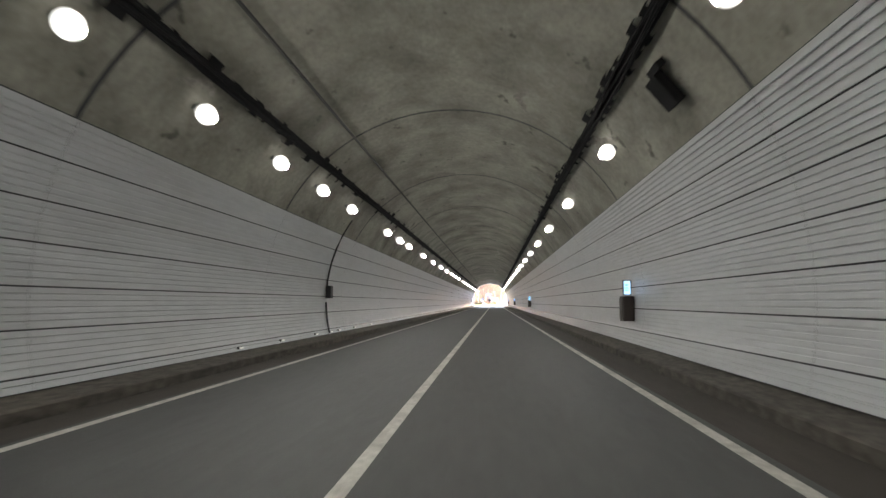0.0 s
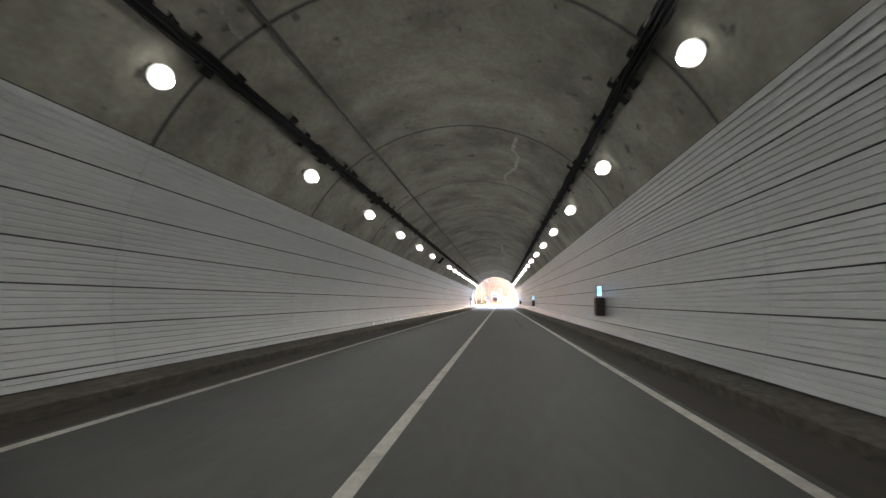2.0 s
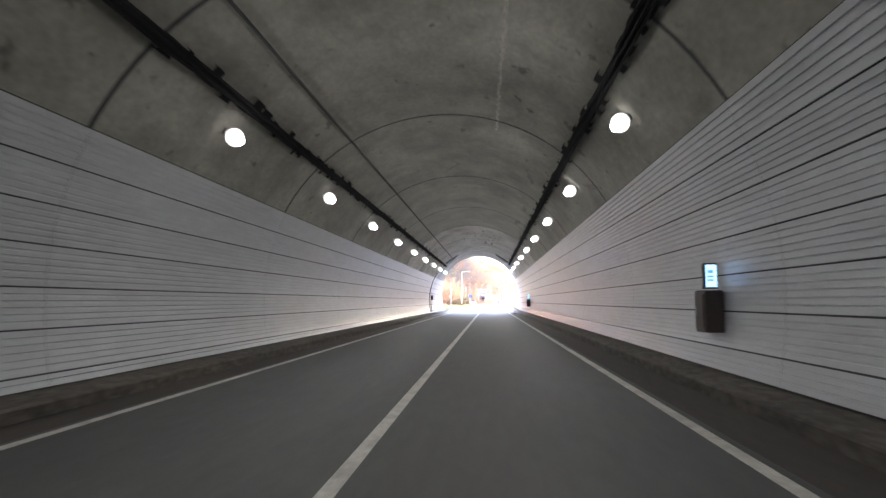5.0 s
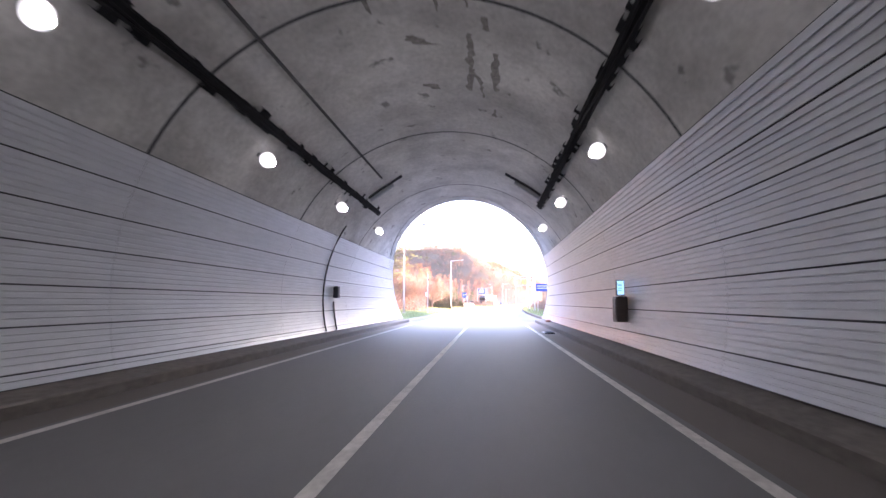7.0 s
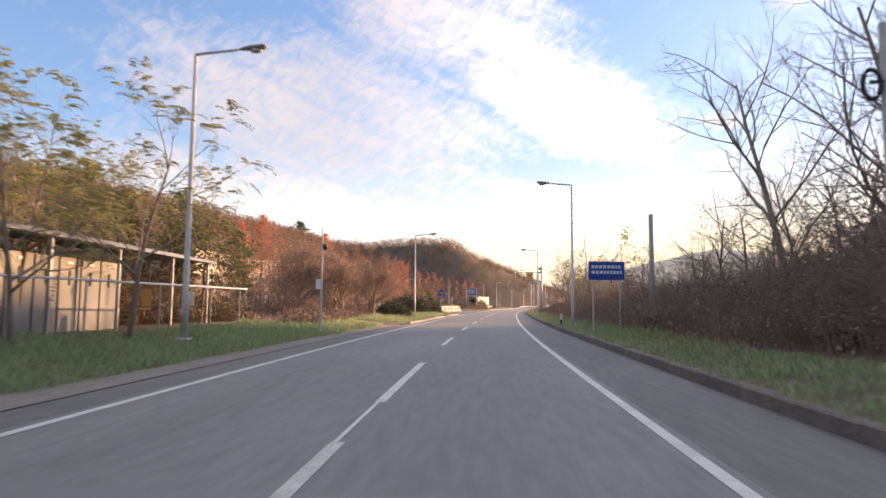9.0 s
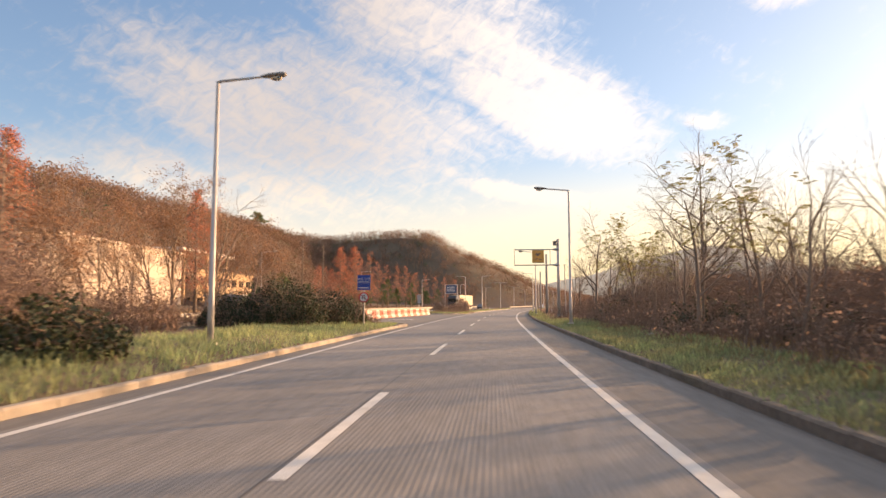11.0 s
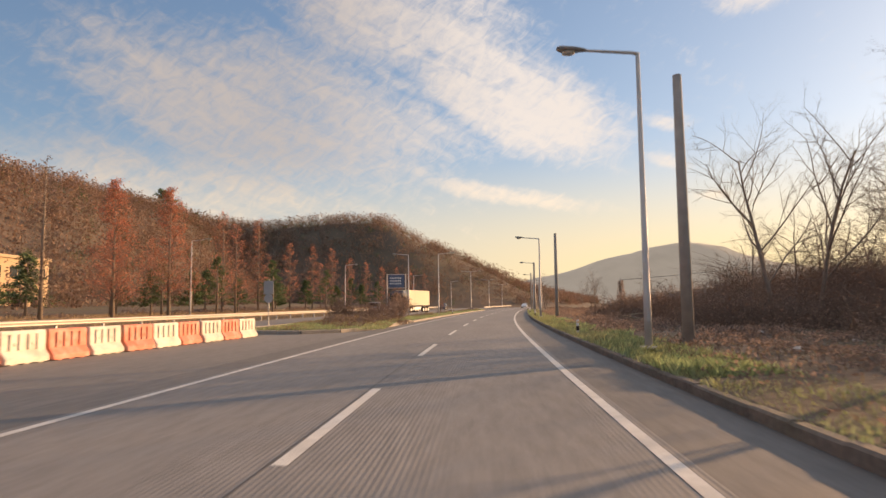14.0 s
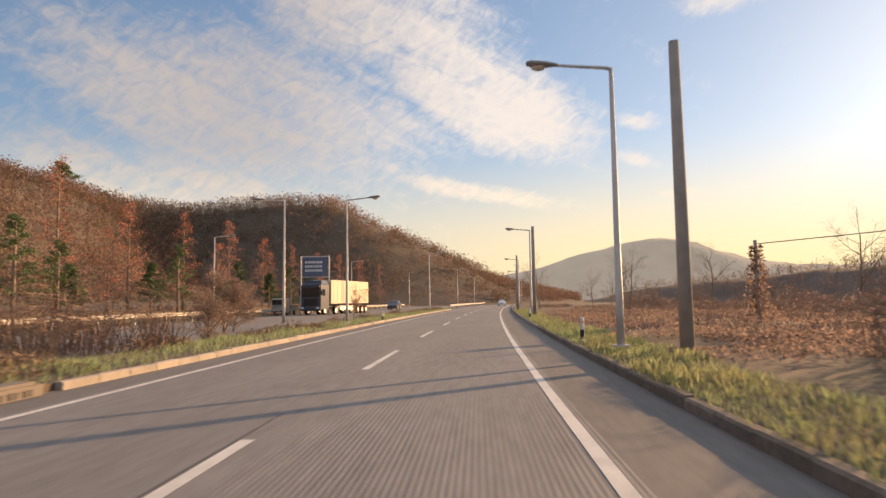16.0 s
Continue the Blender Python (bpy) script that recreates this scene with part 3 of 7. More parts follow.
build_lining()
g = Geo()
for y in JOINTS[1:]:
    g.sweep([(18 + 4 * i, 0) for i in range(37)], [lambda a, b, y=y: arc(a, TR - 0.004, y - 0.055), lambda a, b, y=y: arc(a, TR - 0.004, y + 0.055)])
tagged(part("joint_seals", g, M_GAP), "dark seals in the ring joints of the vault", "joint seal", kind="structure")


def streak_on_vault(name, pts, widths, material, label, seed, lift=0.004):
    """A thin ragged deposit on the vault along (angle, y) points."""
    ra = random.Random(seed)
    g, fine = Geo(), []
    for (a0, y0, w0), (a1, y1, w1) in zip([(*p, w) for p, w in zip(pts, widths)], [(*p, w) for p, w in zip(pts[1:], widths[1:])]):
        n = max(2, int(abs(y1 - y0) / 0.16 + abs(a1 - a0) / 1.5))
        for i in range(n):
            f = i / n
            fine.append((a0 + (a1 - a0) * f + ra.uniform(-0.35, 0.35), y0 + (y1 - y0) * f, (w0 + (w1 - w0) * f) * ra.uniform(0.5, 1.4)))
    half = [math.degrees(w / TR) / 2 for _, _, w in fine]
    for (a, y, _), h in zip(fine, half):
        g.v += [tuple(arc(a - h, TR - lift, y)), tuple(arc(a + h, TR - lift, y))]
    g.f = [(2 * i, 2 * i + 1, 2 * i + 3, 2 * i + 2) for i in range(len(fine) - 1)]
    tagged(part(name, g, material), label, "stain", kind="structure")


streak_on_vault("lime_streak", [(71, 59.2), (72.2, 60.9), (69.5, 61.6), (70.3, 63.4), (74.7, 65.4), (73.6, 67.2)], [0.1, 0.13, 0.12, 0.11, 0.1, 0.05], M_EFFLOR, "pale lime streak along a crack in the vault", 1)
streak_on_vault("lime_streak", [(80.5, 92.8), (78.7, 94.8), (74.9, 97.0), (75.6, 102.8), (68.4, 107.3), (72, 110), (73.1, 119.4)], [0.08, 0.12, 0.13, 0.12, 0.11, 0.1, 0.06], M_EFFLOR, "pale lime streak along a crack in the vault", 2)
for k, (pts, w) in enumerate([([(92.5, 153.9), (90, 154.3), (86, 154.4)], [0.2, 0.5, 0.1]), ([(79, 153.7), (79.2, 155), (80.1, 157.1)], [0.1, 0.16, 0.12]), ([(73.1, 154.4), (73.4, 155.6), (72.8, 156.8)], [0.12, 0.18, 0.1]), ([(91, 156.6), (89, 157.1)], [0.3, 0.3]),
                              ([(75.9, 152.9), (75, 153.6)], [0.1, 0.14]), ([(72.7, 158.0), (73, 158.8)], [0.1, 0.12]), ([(100, 24.0), (97, 24.6), (94, 24.7)], [0.3, 0.9, 0.3]), ([(96, 72), (90, 72.6), (84, 72.2)], [0.2, 0.35, 0.2]), ([(150, 58.3), (146, 58.6), (140, 58.8), (136, 58.7)], [0.3, 0.22, 0.15, 0.3]), ([(30, 58.4), (36, 58.6), (42, 58.5)], [0.2, 0.3, 0.5])]):
    streak_on_vault("damp_stain", pts, w, M_DAMP, "dark damp stain on the vault", 10 + k)

g = Geo()
g.sweep([(22 + 4 * i, 0) for i in range(35)], [lambda a, b, d=d, r=r: arc(a, TR - r, cut_y(arc(a, TR, 0).z) - d) for d, r in ((1.25, 0.0), (1.22, 0.035), (0.6, 0.035), (0.02, 0.035))])
tagged(part("portal_collar", g, M_COLLAR), "darker weathered concrete band inside the portal's edge", "portal band", kind="structure")
RS = random.Random(5)
for k in range(15):
    a0 = RS.uniform(132, 156)
    d0 = RS.uniform(0.15, 1.3)
    pts = [(a0 + q, cut_y(arc(a0 + q, TR, 0).z) - d0 + RS.uniform(-0.1, 0.1)) for q in (0, RS.uniform(2, 4), RS.uniform(5, 9))]
    streak_on_vault("soot_stain" if k % 4 else "lime_streak", pts, [0.06, RS.uniform(0.12, 0.34), 0.06], M_DAMP if k % 4 else M_EFFLOR, "dark sooty stain on the band at the portal's edge" if k % 4 else "pale scraped lime mark at the portal's edge", 40 + k, 0.042)
for k in range(20):
    a0, y0 = RS.uniform(66, 100), RS.uniform(144.5, 152.0)
    pts = [(a0, y0), (a0 + RS.uniform(-0.8, 0.8), y0 + RS.uniform(0.2, 0.5)), (a0 + RS.uniform(-1.2, 1.2), y0 + RS.uniform(0.6, 1.5))]
    streak_on_vault("damp_stain", pts, [0.05, RS.uniform(0.06, 0.12), 0.04], M_DAMP, "dark drip stain along a crack in the vault", 110 + k)
for k in range(26):
    a0, y0 = RS.choice((RS.uniform(34, 60), RS.uniform(122, 147), RS.uniform(62, 118))), RS.uniform(8, 168)
    pts = [(a0, y0), (a0 + RS.uniform(-4, 4), y0 + RS.uniform(0.3, 1.0)), (a0 + RS.uniform(-5, 5), y0 + RS.uniform(1.2, 2.4))]
    streak_on_vault("damp_stain", pts, [0.05, RS.uniform(0.08, 0.4), 0.05], M_DAMP, "dark damp stain on the vault", 70 + k)

M_BASE = mat("glossy_enamel_base", (0.66, 0.67, 0.69), 0.26, col2=(0.54, 0.55, 0.57), scale=2.2, bump=0.06, bump_scale=2.5, stretch=(1, 0.3, 2))
BANDS = {"left": [151.6, 158.5, 165.2, 171.7, 178.5, 185.1, 192.2, 194.4], "right": [30.0, 22.9, 16.6, 10.0, 3.35, -3.3, -9.9, -14.2]}
PR = 4.985


def band_profile(a0, a1):
    """Cross-section of one cladding panel: slats divided by fine grooves."""
    sgn = 1 if a1 > a0 else -1
    n = max(1, round(abs(a1 - a0) / 1.12))
    gap, fine_gap = 0.14 * sgn, 0.125 * sgn
    b0, b1 = a0 + gap, a1 - gap
    out = [(b0, PR + 0.034)]
    for i in range(n):
        s0, s1 = b0 + (b1 - b0) * i / n, b0 + (b1 - b0) * (i + 1) / n
        if i:
            out.append((s0 + fine_gap, PR + 0.032))
        out += [(s0 + (fine_gap * 1.3 if i else 0), PR), (s1 - (fine_gap * 1.3 if i < n - 1 else 0), PR)]
        if i < n - 1:
            out.append((s1 - fine_gap, PR + 0.032))
    out.append((b1, PR + 0.034))
    return out


def build_wall(side):
    bands = BANDS[side]
    sgn = 1 if side == "left" else -1
    g = Geo()
    lo, hi = bands[0] - 0.05 * sgn, bands[-1]
    prof = [(lo + (hi - lo) * i / 14, 0) for i in range(15)]
    ends = [lambda a, b: arc(a, PR + 0.035, T0), lambda a, b: arc(a, PR + 0.035, 169.28), lambda a, b: arc(a, PR + 0.035, cut_y(arc(a, PR, 0).z) - 0.01), lambda a, b: arc(a, TR + 0.14, cut_y(arc(a, PR, 0).z) - 0.03), lambda a, b: arc(a, TR + 0.14, T0)]
    g.sweep(prof, ends)
    wall = tagged(part("wall_" + side, g, M_GAP), "curved tunnel wall clad with pale enamel panels", "tunnel wall", kind="structure")
    rest = Geo()
    for a0, a1 in zip(bands, bands[1:]):
        pr = band_profile(a0, a1)
        skin = M_BASE if abs(a1 - a0) < 5 else M_PANEL
        shared = None
        for y in JOINTS[:-1]:
            if y < -2:
                rest.sweep(pr, [lambda a, r, y=y: arc(a, r, y + 0.004), lambda a, r, y=y: arc(a, r, y + 8.496)])
                continue
            if shared is None:
                pg = Geo().sweep(pr, [lambda a, r: arc(a, r, 0.004), lambda a, r: arc(a, r, 8.496)])
                ob = part("wall_panel", pg, skin, wall)
                shared = ob.data
            else:
                ob = new("wall_panel", shared)
                ob.parent = wall
            ob.location = (0, y, 0)
        ye = JOINTS[-1]
        near_end = min(cut_y(arc(a0, PR, 0).z), cut_y(arc(a1, PR, 0).z))
        if near_end - ye > 9.5:
            pg = Geo().sweep(pr, [lambda a, r: arc(a, r, ye + 0.004), lambda a, r: arc(a, r, ye + 8.496)])
            part("wall_panel", pg, skin, wall)
            ye += 8.5
        pg = Geo().sweep(pr, [lambda a, r: arc(a, r, ye + 0.004), lambda a, r: arc(a, r, cut_y(arc(a, PR, 0).z))])
        part("wall_panel", pg, skin, wall)
    tagged(part("far_panels", rest, M_PANEL, wall), kind="stuff")


build_wall("left")
build_wall("right")
tagged(part("wall_end", Geo().box((0, T0 - 0.1, 3), (12, 0.2, 9)), M_LINING), "plain concrete wall closing the dark tunnel", "wall", kind="structure")

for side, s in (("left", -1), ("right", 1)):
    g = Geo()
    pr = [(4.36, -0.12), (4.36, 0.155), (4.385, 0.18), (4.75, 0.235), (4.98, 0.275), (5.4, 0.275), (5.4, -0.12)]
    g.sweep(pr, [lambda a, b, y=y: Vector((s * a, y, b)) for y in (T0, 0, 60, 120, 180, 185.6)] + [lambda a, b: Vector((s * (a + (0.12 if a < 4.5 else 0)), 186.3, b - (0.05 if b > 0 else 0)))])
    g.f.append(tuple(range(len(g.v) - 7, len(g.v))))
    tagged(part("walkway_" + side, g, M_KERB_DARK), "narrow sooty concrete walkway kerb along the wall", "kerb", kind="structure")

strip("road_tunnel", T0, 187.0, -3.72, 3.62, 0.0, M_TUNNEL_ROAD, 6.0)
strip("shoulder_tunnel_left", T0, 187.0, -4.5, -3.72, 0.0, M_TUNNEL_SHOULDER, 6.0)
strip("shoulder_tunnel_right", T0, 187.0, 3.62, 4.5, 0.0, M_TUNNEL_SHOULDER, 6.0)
for nm in ("road_tunnel", "shoulder_tunnel_left", "shoulder_tunnel_right"):
    tagged(bpy.data.objects[nm], "dark worn asphalt in the tunnel" if nm == "road_tunnel" else "dusty edge strip of tunnel pavement", "road", kind="structure")


def luminaire():
    e = place("tunnel_lamp", 0, 0, 0, 0, "round bright LED tunnel lamp on a bracket", "lamp", "tunnel lamps")
    part("housing", Geo().tube([(0, 0, 0.12), (0, 0, 0.13), (0, 0, 0.17), (0, 0, 0.20)], [0.09, 0.10, 0.09, 0.06], 16), M_HOUSING, e)
    part("bracket", Geo().box((0, 0, 0.24), (0.10, 0.06, 0.14)), M_HOUSING, e)
    ring = [radians(a) for a in (100, 75, 55, 35, 15, -5, -25, -45, -63)]
    part("lens", Geo().tube([(0, 0, -0.015 + 0.178 * math.sin(a)) for a in ring], [0.178 * abs(math.cos(a)) for a in ring], 20), M_LAMP, e, "glowing white lens", True)
    part("diffuser", Geo().tube([(0, 0, -0.175), (0, 0, -0.181)], [0.074, 0.066], 18), M_DIFFUSER, e, "bright flat diffuser")
    return e


first_lamp = None
lamp_ys = [float(v) for v in np.interp(range(-11, 19), [-11, 0, 6, 16, 18], [-36.2, 42.05, 84.4, 155.75, 169.75])]
spots = [(s, y) for y in lamp_ys for s in (-1, 1)] + [(-1, y) for y in (3.0, 9.9, 17.1, 31.5)]
for s, y in spots:
    if s < 0 and (abs(y - 91.5) < 2 or abs(y - 24) < 2.2):
        continue
    m = Matrix.Translation((s * 3.66, y, 4.58 if s < 0 else 4.66)) @ Matrix.Rotation(s * radians(58), 4, "Y") @ Matrix.Rotation(radians(-8), 4, "X")
    if first_lamp is None:
        first_lamp = luminaire()
        first_lamp.matrix_world = m
    else:
        copy_thing(first_lamp, m)


def tray(angle, y1, label):
    e = place("cable_tray", 0, 0, 0, 0, label, "cable tray", "tunnel cable trays")
    ra = random.Random(int(angle))
    g = Geo()
    pr = [(-1.15, 4.99), (-1.15, 4.92), (1.15, 4.92), (1.15, 4.99)]
    g.sweep(pr, [lambda a, r, y=y: arc(angle + a, r, y) for y in (T0, y1)])
    part("tray", g, M_TRAY, e)
    c = Geo()
    y = T0 + 1
    while y < y1 - 0.3:
        w = ra.uniform(0.7, 2.1)
        off = ra.uniform(-1.0, 1.0)
        d = ra.uniform(0.12, 0.5)
        c.sweep([(off - w, 5.02), (off - w, 4.93), (off + w, 4.90), (off + w, 5.02)], [lambda a, r, y=y: arc(angle + a, r, y), lambda a, r, y=y, d=d: arc(angle + a, r, y + d)])
        y += ra.uniform(0.15, 0.9)
    tagged(part("clamp_run", c, M_TRAY, e), kind="stuff")
    for j in range(3):
        k = Geo().tube([arc(angle - 0.8 + j * 0.8 + 0.35 * math.sin(i * 1.7 + j * 2), 4.905 - 0.015 * ((i + j) % 3), T0 + 1.5 * i) for i in range(int((y1 - T0) / 1.5))], 0.024, 5)
        part("cable", k, M_TRAY, e)


tray(132.8, 168.2, "sooty black cable tray clamped along the vault's haunch")
tray(48.3, 167.4, "sooty black cable tray clamped to the vault")
tagged(part("conduit_pipe", Geo().tube([arc(120.4, 4.985, T0), arc(120.4, 4.985, 60), arc(120.4, 4.985, 164)], 0.035, 6), M_CABLE), "thin grey conduit running along the vault", "conduit")


def emergency_box(y):
    e = place("emergency_phone", 4.96, y, 0.95, 0, "dark emergency phone cabinet with a lit sign on the wall", "emergency phone", "tunnel emergency phones")
    part("cabinet", Geo().bbox((-0.155, 0.25, 0.26), (0.30, 0.48, 0.68), 0.02), M_BOX, e)
    part("door", Geo().bbox((-0.312, 0.25, 0.26), (0.02, 0.38, 0.56), 0.005), M_BOX, e)
    part("handle", Geo().box((-0.33, 0.38, 0.26), (0.02, 0.03, 0.14)), M_STEEL, e)
    s = part("lit_sign", Geo().bbox((-0.185, 0.08, 0.83), (0.22, 0.14, 0.42), 0.02), M_BLACK, e)
    part("sign_face", Geo().box((-0.188, 0.006, 0.83), (0.17, 0.012, 0.36)), M_BLUE_GLOW, s, "glowing pale blue face")
    part("mark", Geo().box((-0.205, -0.003, 0.90), (0.09, 0.006, 0.05)).box((-0.205, -0.003, 0.82), (0.10, 0.006, 0.03)).box((-0.205, -0.003, 0.76), (0.10, 0.006, 0.03)), M_SIGN_MARK, s)
    return e


first_box = emergency_box(17.3)
for y in (64.4, 111.8, 159.17):
    copy_thing(first_box, Matrix.Translation((4.96, y, 0.95)))


def junction(y, up):
    e = place("switch_box", -4.93, y, 1.55, 0, "small black switch box with a conduit on the panelled wall", "switch box", "wall switch boxes")
    part("case", Geo().bbox((0.09, 0, 0.24), (0.2, 0.30, 0.46), 0.02), M_BLACK, e)
    lo = Geo().tube([arc(a, 4.955, y) - Vector((-4.93, y, 1.55)) for a in (181, 184, 188, 192, 194)], 0.03, 6)
    part("conduit", lo, M_BLACK, e)
    if up:
        part("conduit", Geo().tube([arc(a, 4.955, y) - Vector((-4.93, y, 1.55)) for a in range(176, 143, -4)], 0.03, 6), M_BLACK, e)
    return e


junction(22.35, True)
junction(167.0, False)
tagged(part("hoop_conduit", Geo().tube([arc(a, 4.955, 165.4) for a in range(194, 144, -4)], 0.028, 6), M_BLACK), "black conduit bent over the panelled wall", "conduit")

for ang0, ang1, s in ((130.4, 118.0, 1), (50.0, 62.6, -1)):
    e = place("portal_sensor", 0, 165.2, 0, 0, "grey tube fixture on a dark bracket below the vault", "fixture", "portal fixtures")
    p0, p1 = arc(ang0, 4.86, 0), arc(ang1, 4.86, 0)
    part("tube", Geo().tube([p0, p1], 0.07, 10), M_STEEL, e)
    part("bracket", Geo().tube([arc(ang0, 4.97, 0), arc((ang0 + ang1) / 2, 4.96, 0), arc(ang1 - 5 * s, 4.97, -0.2)], 0.05, 6), M_BLACK, e)

for y, ang in ((9.5, 39.3), (91.4, 138.5)):
    e = place("control_box", *arc(ang, 4.9, y), 0, "dark square control box fixed under the vault", "control box", "vault control boxes")
    t = radians(90 - ang)
    g = Geo().box((0, 0, 0), (0.55, 0.5, 0.16), 0, 1.0, t)
    part("case", g, M_TRAY, e)
    part("bracket", Geo().box((-0.32 * math.cos(t), -0.3, 0.32 * math.sin(t)), (0.1, 0.5, 0.14), 0, 1.0, t), M_TRAY, e)

# hillside over and beside the tunnel
def hill_over():
    g = Geo()
    xs = [-260, -180, -120, -80, -50, -30, -20, -14, -10, -7.5, -5.4, -4.0, -2, 0, 2, 4.0, 5.4, 7.5, 10, 14, 20, 30, 50, 80, 120, 180, 260]
    ys = [-400, -250, -150, -80, -45, -10, 30, 70, 110, 132, 142, 150, 156, 161, 166, 170, 174]
    nz = lambda x, y: noise.noise((x * 0.05, y * 0.05, 3.0))
    for y in ys:
        for x in xs:
            ax = abs(x)
            up = min(1.0, max(0.0, (150 - y) / 90))
            z = 8.4 + 26 * up * (1 + 0.3 * nz(x, y)) + nz(x * 3, y * 3) * 0.4
            if ax > 5.0:
                fall = min(1.0, max(0.0, (y - 146) / 26)) if x < 0 else min(1.0, max(0.0, (y - 150) / 24))
                z = z * (1 - fall) + 0.1 * fall
            elif y > 165:
                z = 7.0
            if x < -20 and y > 60:
                z *= max(0.12, 1 - (-20 - x) / 60)
            g.v.append((x, y, z))
    w = len(xs)
    for j in range(len(ys) - 1):
        for i in range(w - 1):
            if max(abs(xs[i]), abs(xs[i + 1])) < 5.5 and ys[j + 1] > 167:
                continue
            a = j * w + i
            g.f.append((a, a + 1, a + 1 + w, a + w))
    tagged(part("hillside", g, M_HILL, smooth=True), "wooded brown hillside above the tunnel portal", "hillside", kind="structure")


hill_over()


# glowing blocks stand in for lamp reflections along the wall's foot
for y in (14.4, 17.3, 20.7, 22.6, 23.8, 26.5, 30.0, 69.7, 72.9, 75.7, 77.8, 81.8, 84.5, 90.7, 93.2, 94.2, 96.1):
    e = place("marker_light", -4.80, y, 0.325, 0, "small glowing white glint at the foot of the panelled wall", "marker light", "tunnel marker lights")
    part("lens", Geo().bbox((0, 0, 0.02), (0.03, 0.22, 0.045), 0.008), M_GLINT, e)
    part("backing", Geo().box((-0.04, 0, 0.02), (0.05, 0.26, 0.06)), M_BLACK, e)
# ---- road outside ----
tagged(strip("road", 187.0, 1300, -3.75, 3.62, 0.0, M_ROAD, 4.0, cols=2), "grey lengthwise-grooved concrete carriageway", "road", kind="structure")
tagged(strip("shoulder_right", 187.0, 1300, 3.62, 5.5, 0.0, M_SHOULDER, 4.0), "worn hard shoulder beside the kerb", "road shoulder", kind="structure")
tagged(strip("shoulder_left", 187.0, 1300, -4.6, -3.75, 0.0, M_SHOULDER, 4.0), "worn edge strip of the carriageway", "road shoulder", kind="structure")
tagged(strip("opposite_road", 226, 1300, -21.5, -4.6, 0.0, M_OPP, 4.0, cols=3), "opposite carriageway of dull asphalt", "road", kind="structure")


def line(y0, y1, off, w, name="lane_line", label="worn white road marking line", step=4.0, paint=None):
    return tagged(strip(name, y0, y1, off - w / 2, off + w / 2, 0.005, paint or M_PAINT, step), label, "road marking", kind="structure")


line(T0, 187, -3.55, 0.14, "edge_line", "sooty yellowed edge line in the tunnel", paint=M_PAINT_SOOTY)
line(187, 900, -3.55, 0.14, "edge_line")
line(T0, 187, 3.44, 0.15, "edge_line", "sooty edge line in the tunnel", paint=M_PAINT_SOOTY)
line(187, 900, 3.44, 0.15, "edge_line")
line(T0, 188.7, 0.0, 0.15, "centre_line", "sooty white centre line in the tunnel", paint=M_PAINT_SOOTY)
line(188.7, 191.3, -0.03, 0.05, "centre_line")
DASH = [float(v) for v in np.interp(range(0, 50), [0, 4, 6, 9, 12, 13, 49], [191.3, 241.2, 265.7, 300.5, 335.0, 346.4, 765.0])]
for k, y in enumerate(DASH):
    line(y, y + (6.0 if k == 0 else 5.0), 0.0, 0.15, "lane_dash", "worn white lane dash", 2.5)
tagged(strip("pavement_seam", 205, 330, -0.125, -0.105, 0.004, M_SEAM, 4.0), "dark sealed joint between the lanes", "pavement joint", kind="structure")
# painted lettering too worn to read, on the turning lane
g = Geo()
for r in range(3):
    for c in range(4):
        y, o = 281.0 + r * 1.5, -8.6 + c * 0.62
        for dy, do, ly, lo in ((0, 0, 1.1, 0.12), (0.1, 0.3, 0.2, 0.4), (0.8, 0.3, 0.2, 0.4)):
            a = on_road(y + dy, o + do - lo / 2, 0.005), on_road(y + dy, o + do + lo / 2, 0.005), on_road(y + dy + ly, o + do + lo / 2, 0.005), on_road(y + dy + ly, o + do - lo / 2, 0.005)
            g.add(a, [(0, 1, 2, 3)])
tagged(part("worn_road_lettering", g, M_PAINT), "worn white painted bars on the turning lane", "road marking", kind="structure")


def kerb_off(y):
    return float(np.interp(y, [187, 200, 250, 280], [5.36, 5.36, 5.06, 4.95]))


def kerb_run(name, y0, y1, off, side, label, h=0.15, w=0.16, length=1.0, skin=None):
    """A row of kerb stones with open joints, each a piece of its own."""
    base = place(name, 0, 0, 0, 0, label, "kerb")
    base["kind"] = "structure"
    f = off if callable(off) else (lambda y: off)
    shared = None
    for y in steps(y0, y1, length)[:-1]:
        if shared is None:
            pr = [(0, -0.12), (0, h - 0.03), (0.03 * side, h), (w * side, h), (w * side, -0.12)]
            g = Geo().sweep(pr, [lambda a, b: Vector((a, 0.006, b)), lambda a, b: Vector((a, length - 0.006, b))])
            g.f += [tuple(range(5)), tuple(range(9, 4, -1))]
            ob = part("kerb_stone", g, skin or M_KERB, base)
            shared = ob.data
        else:
            ob = new("kerb_stone", shared)
            ob.parent = base
        p, q = on_road(y, f(y)), on_road(y + length, f(y + length))
        ob.location = (p.x, p.y, random.uniform(-0.012, 0.012))
        ob.rotation_euler = (0, 0, -math.atan2(q.x - p.x, q.y - p.y))
    return base


def kerb_far(name, y0, y1, off, side, label, h=0.15, w=0.16):
    g = Geo()
    pr = [(0, -0.12), (0, h - 0.03), (0.03 * side, h), (w * side, h), (w * side, -0.12)]
    g.sweep(pr, [lambda a, b, y=y: on_road(y, off + a, b) for y in steps(y0, y1, 6)])
    tagged(part(name, g, M_KERB), label, "kerb", kind="structure")


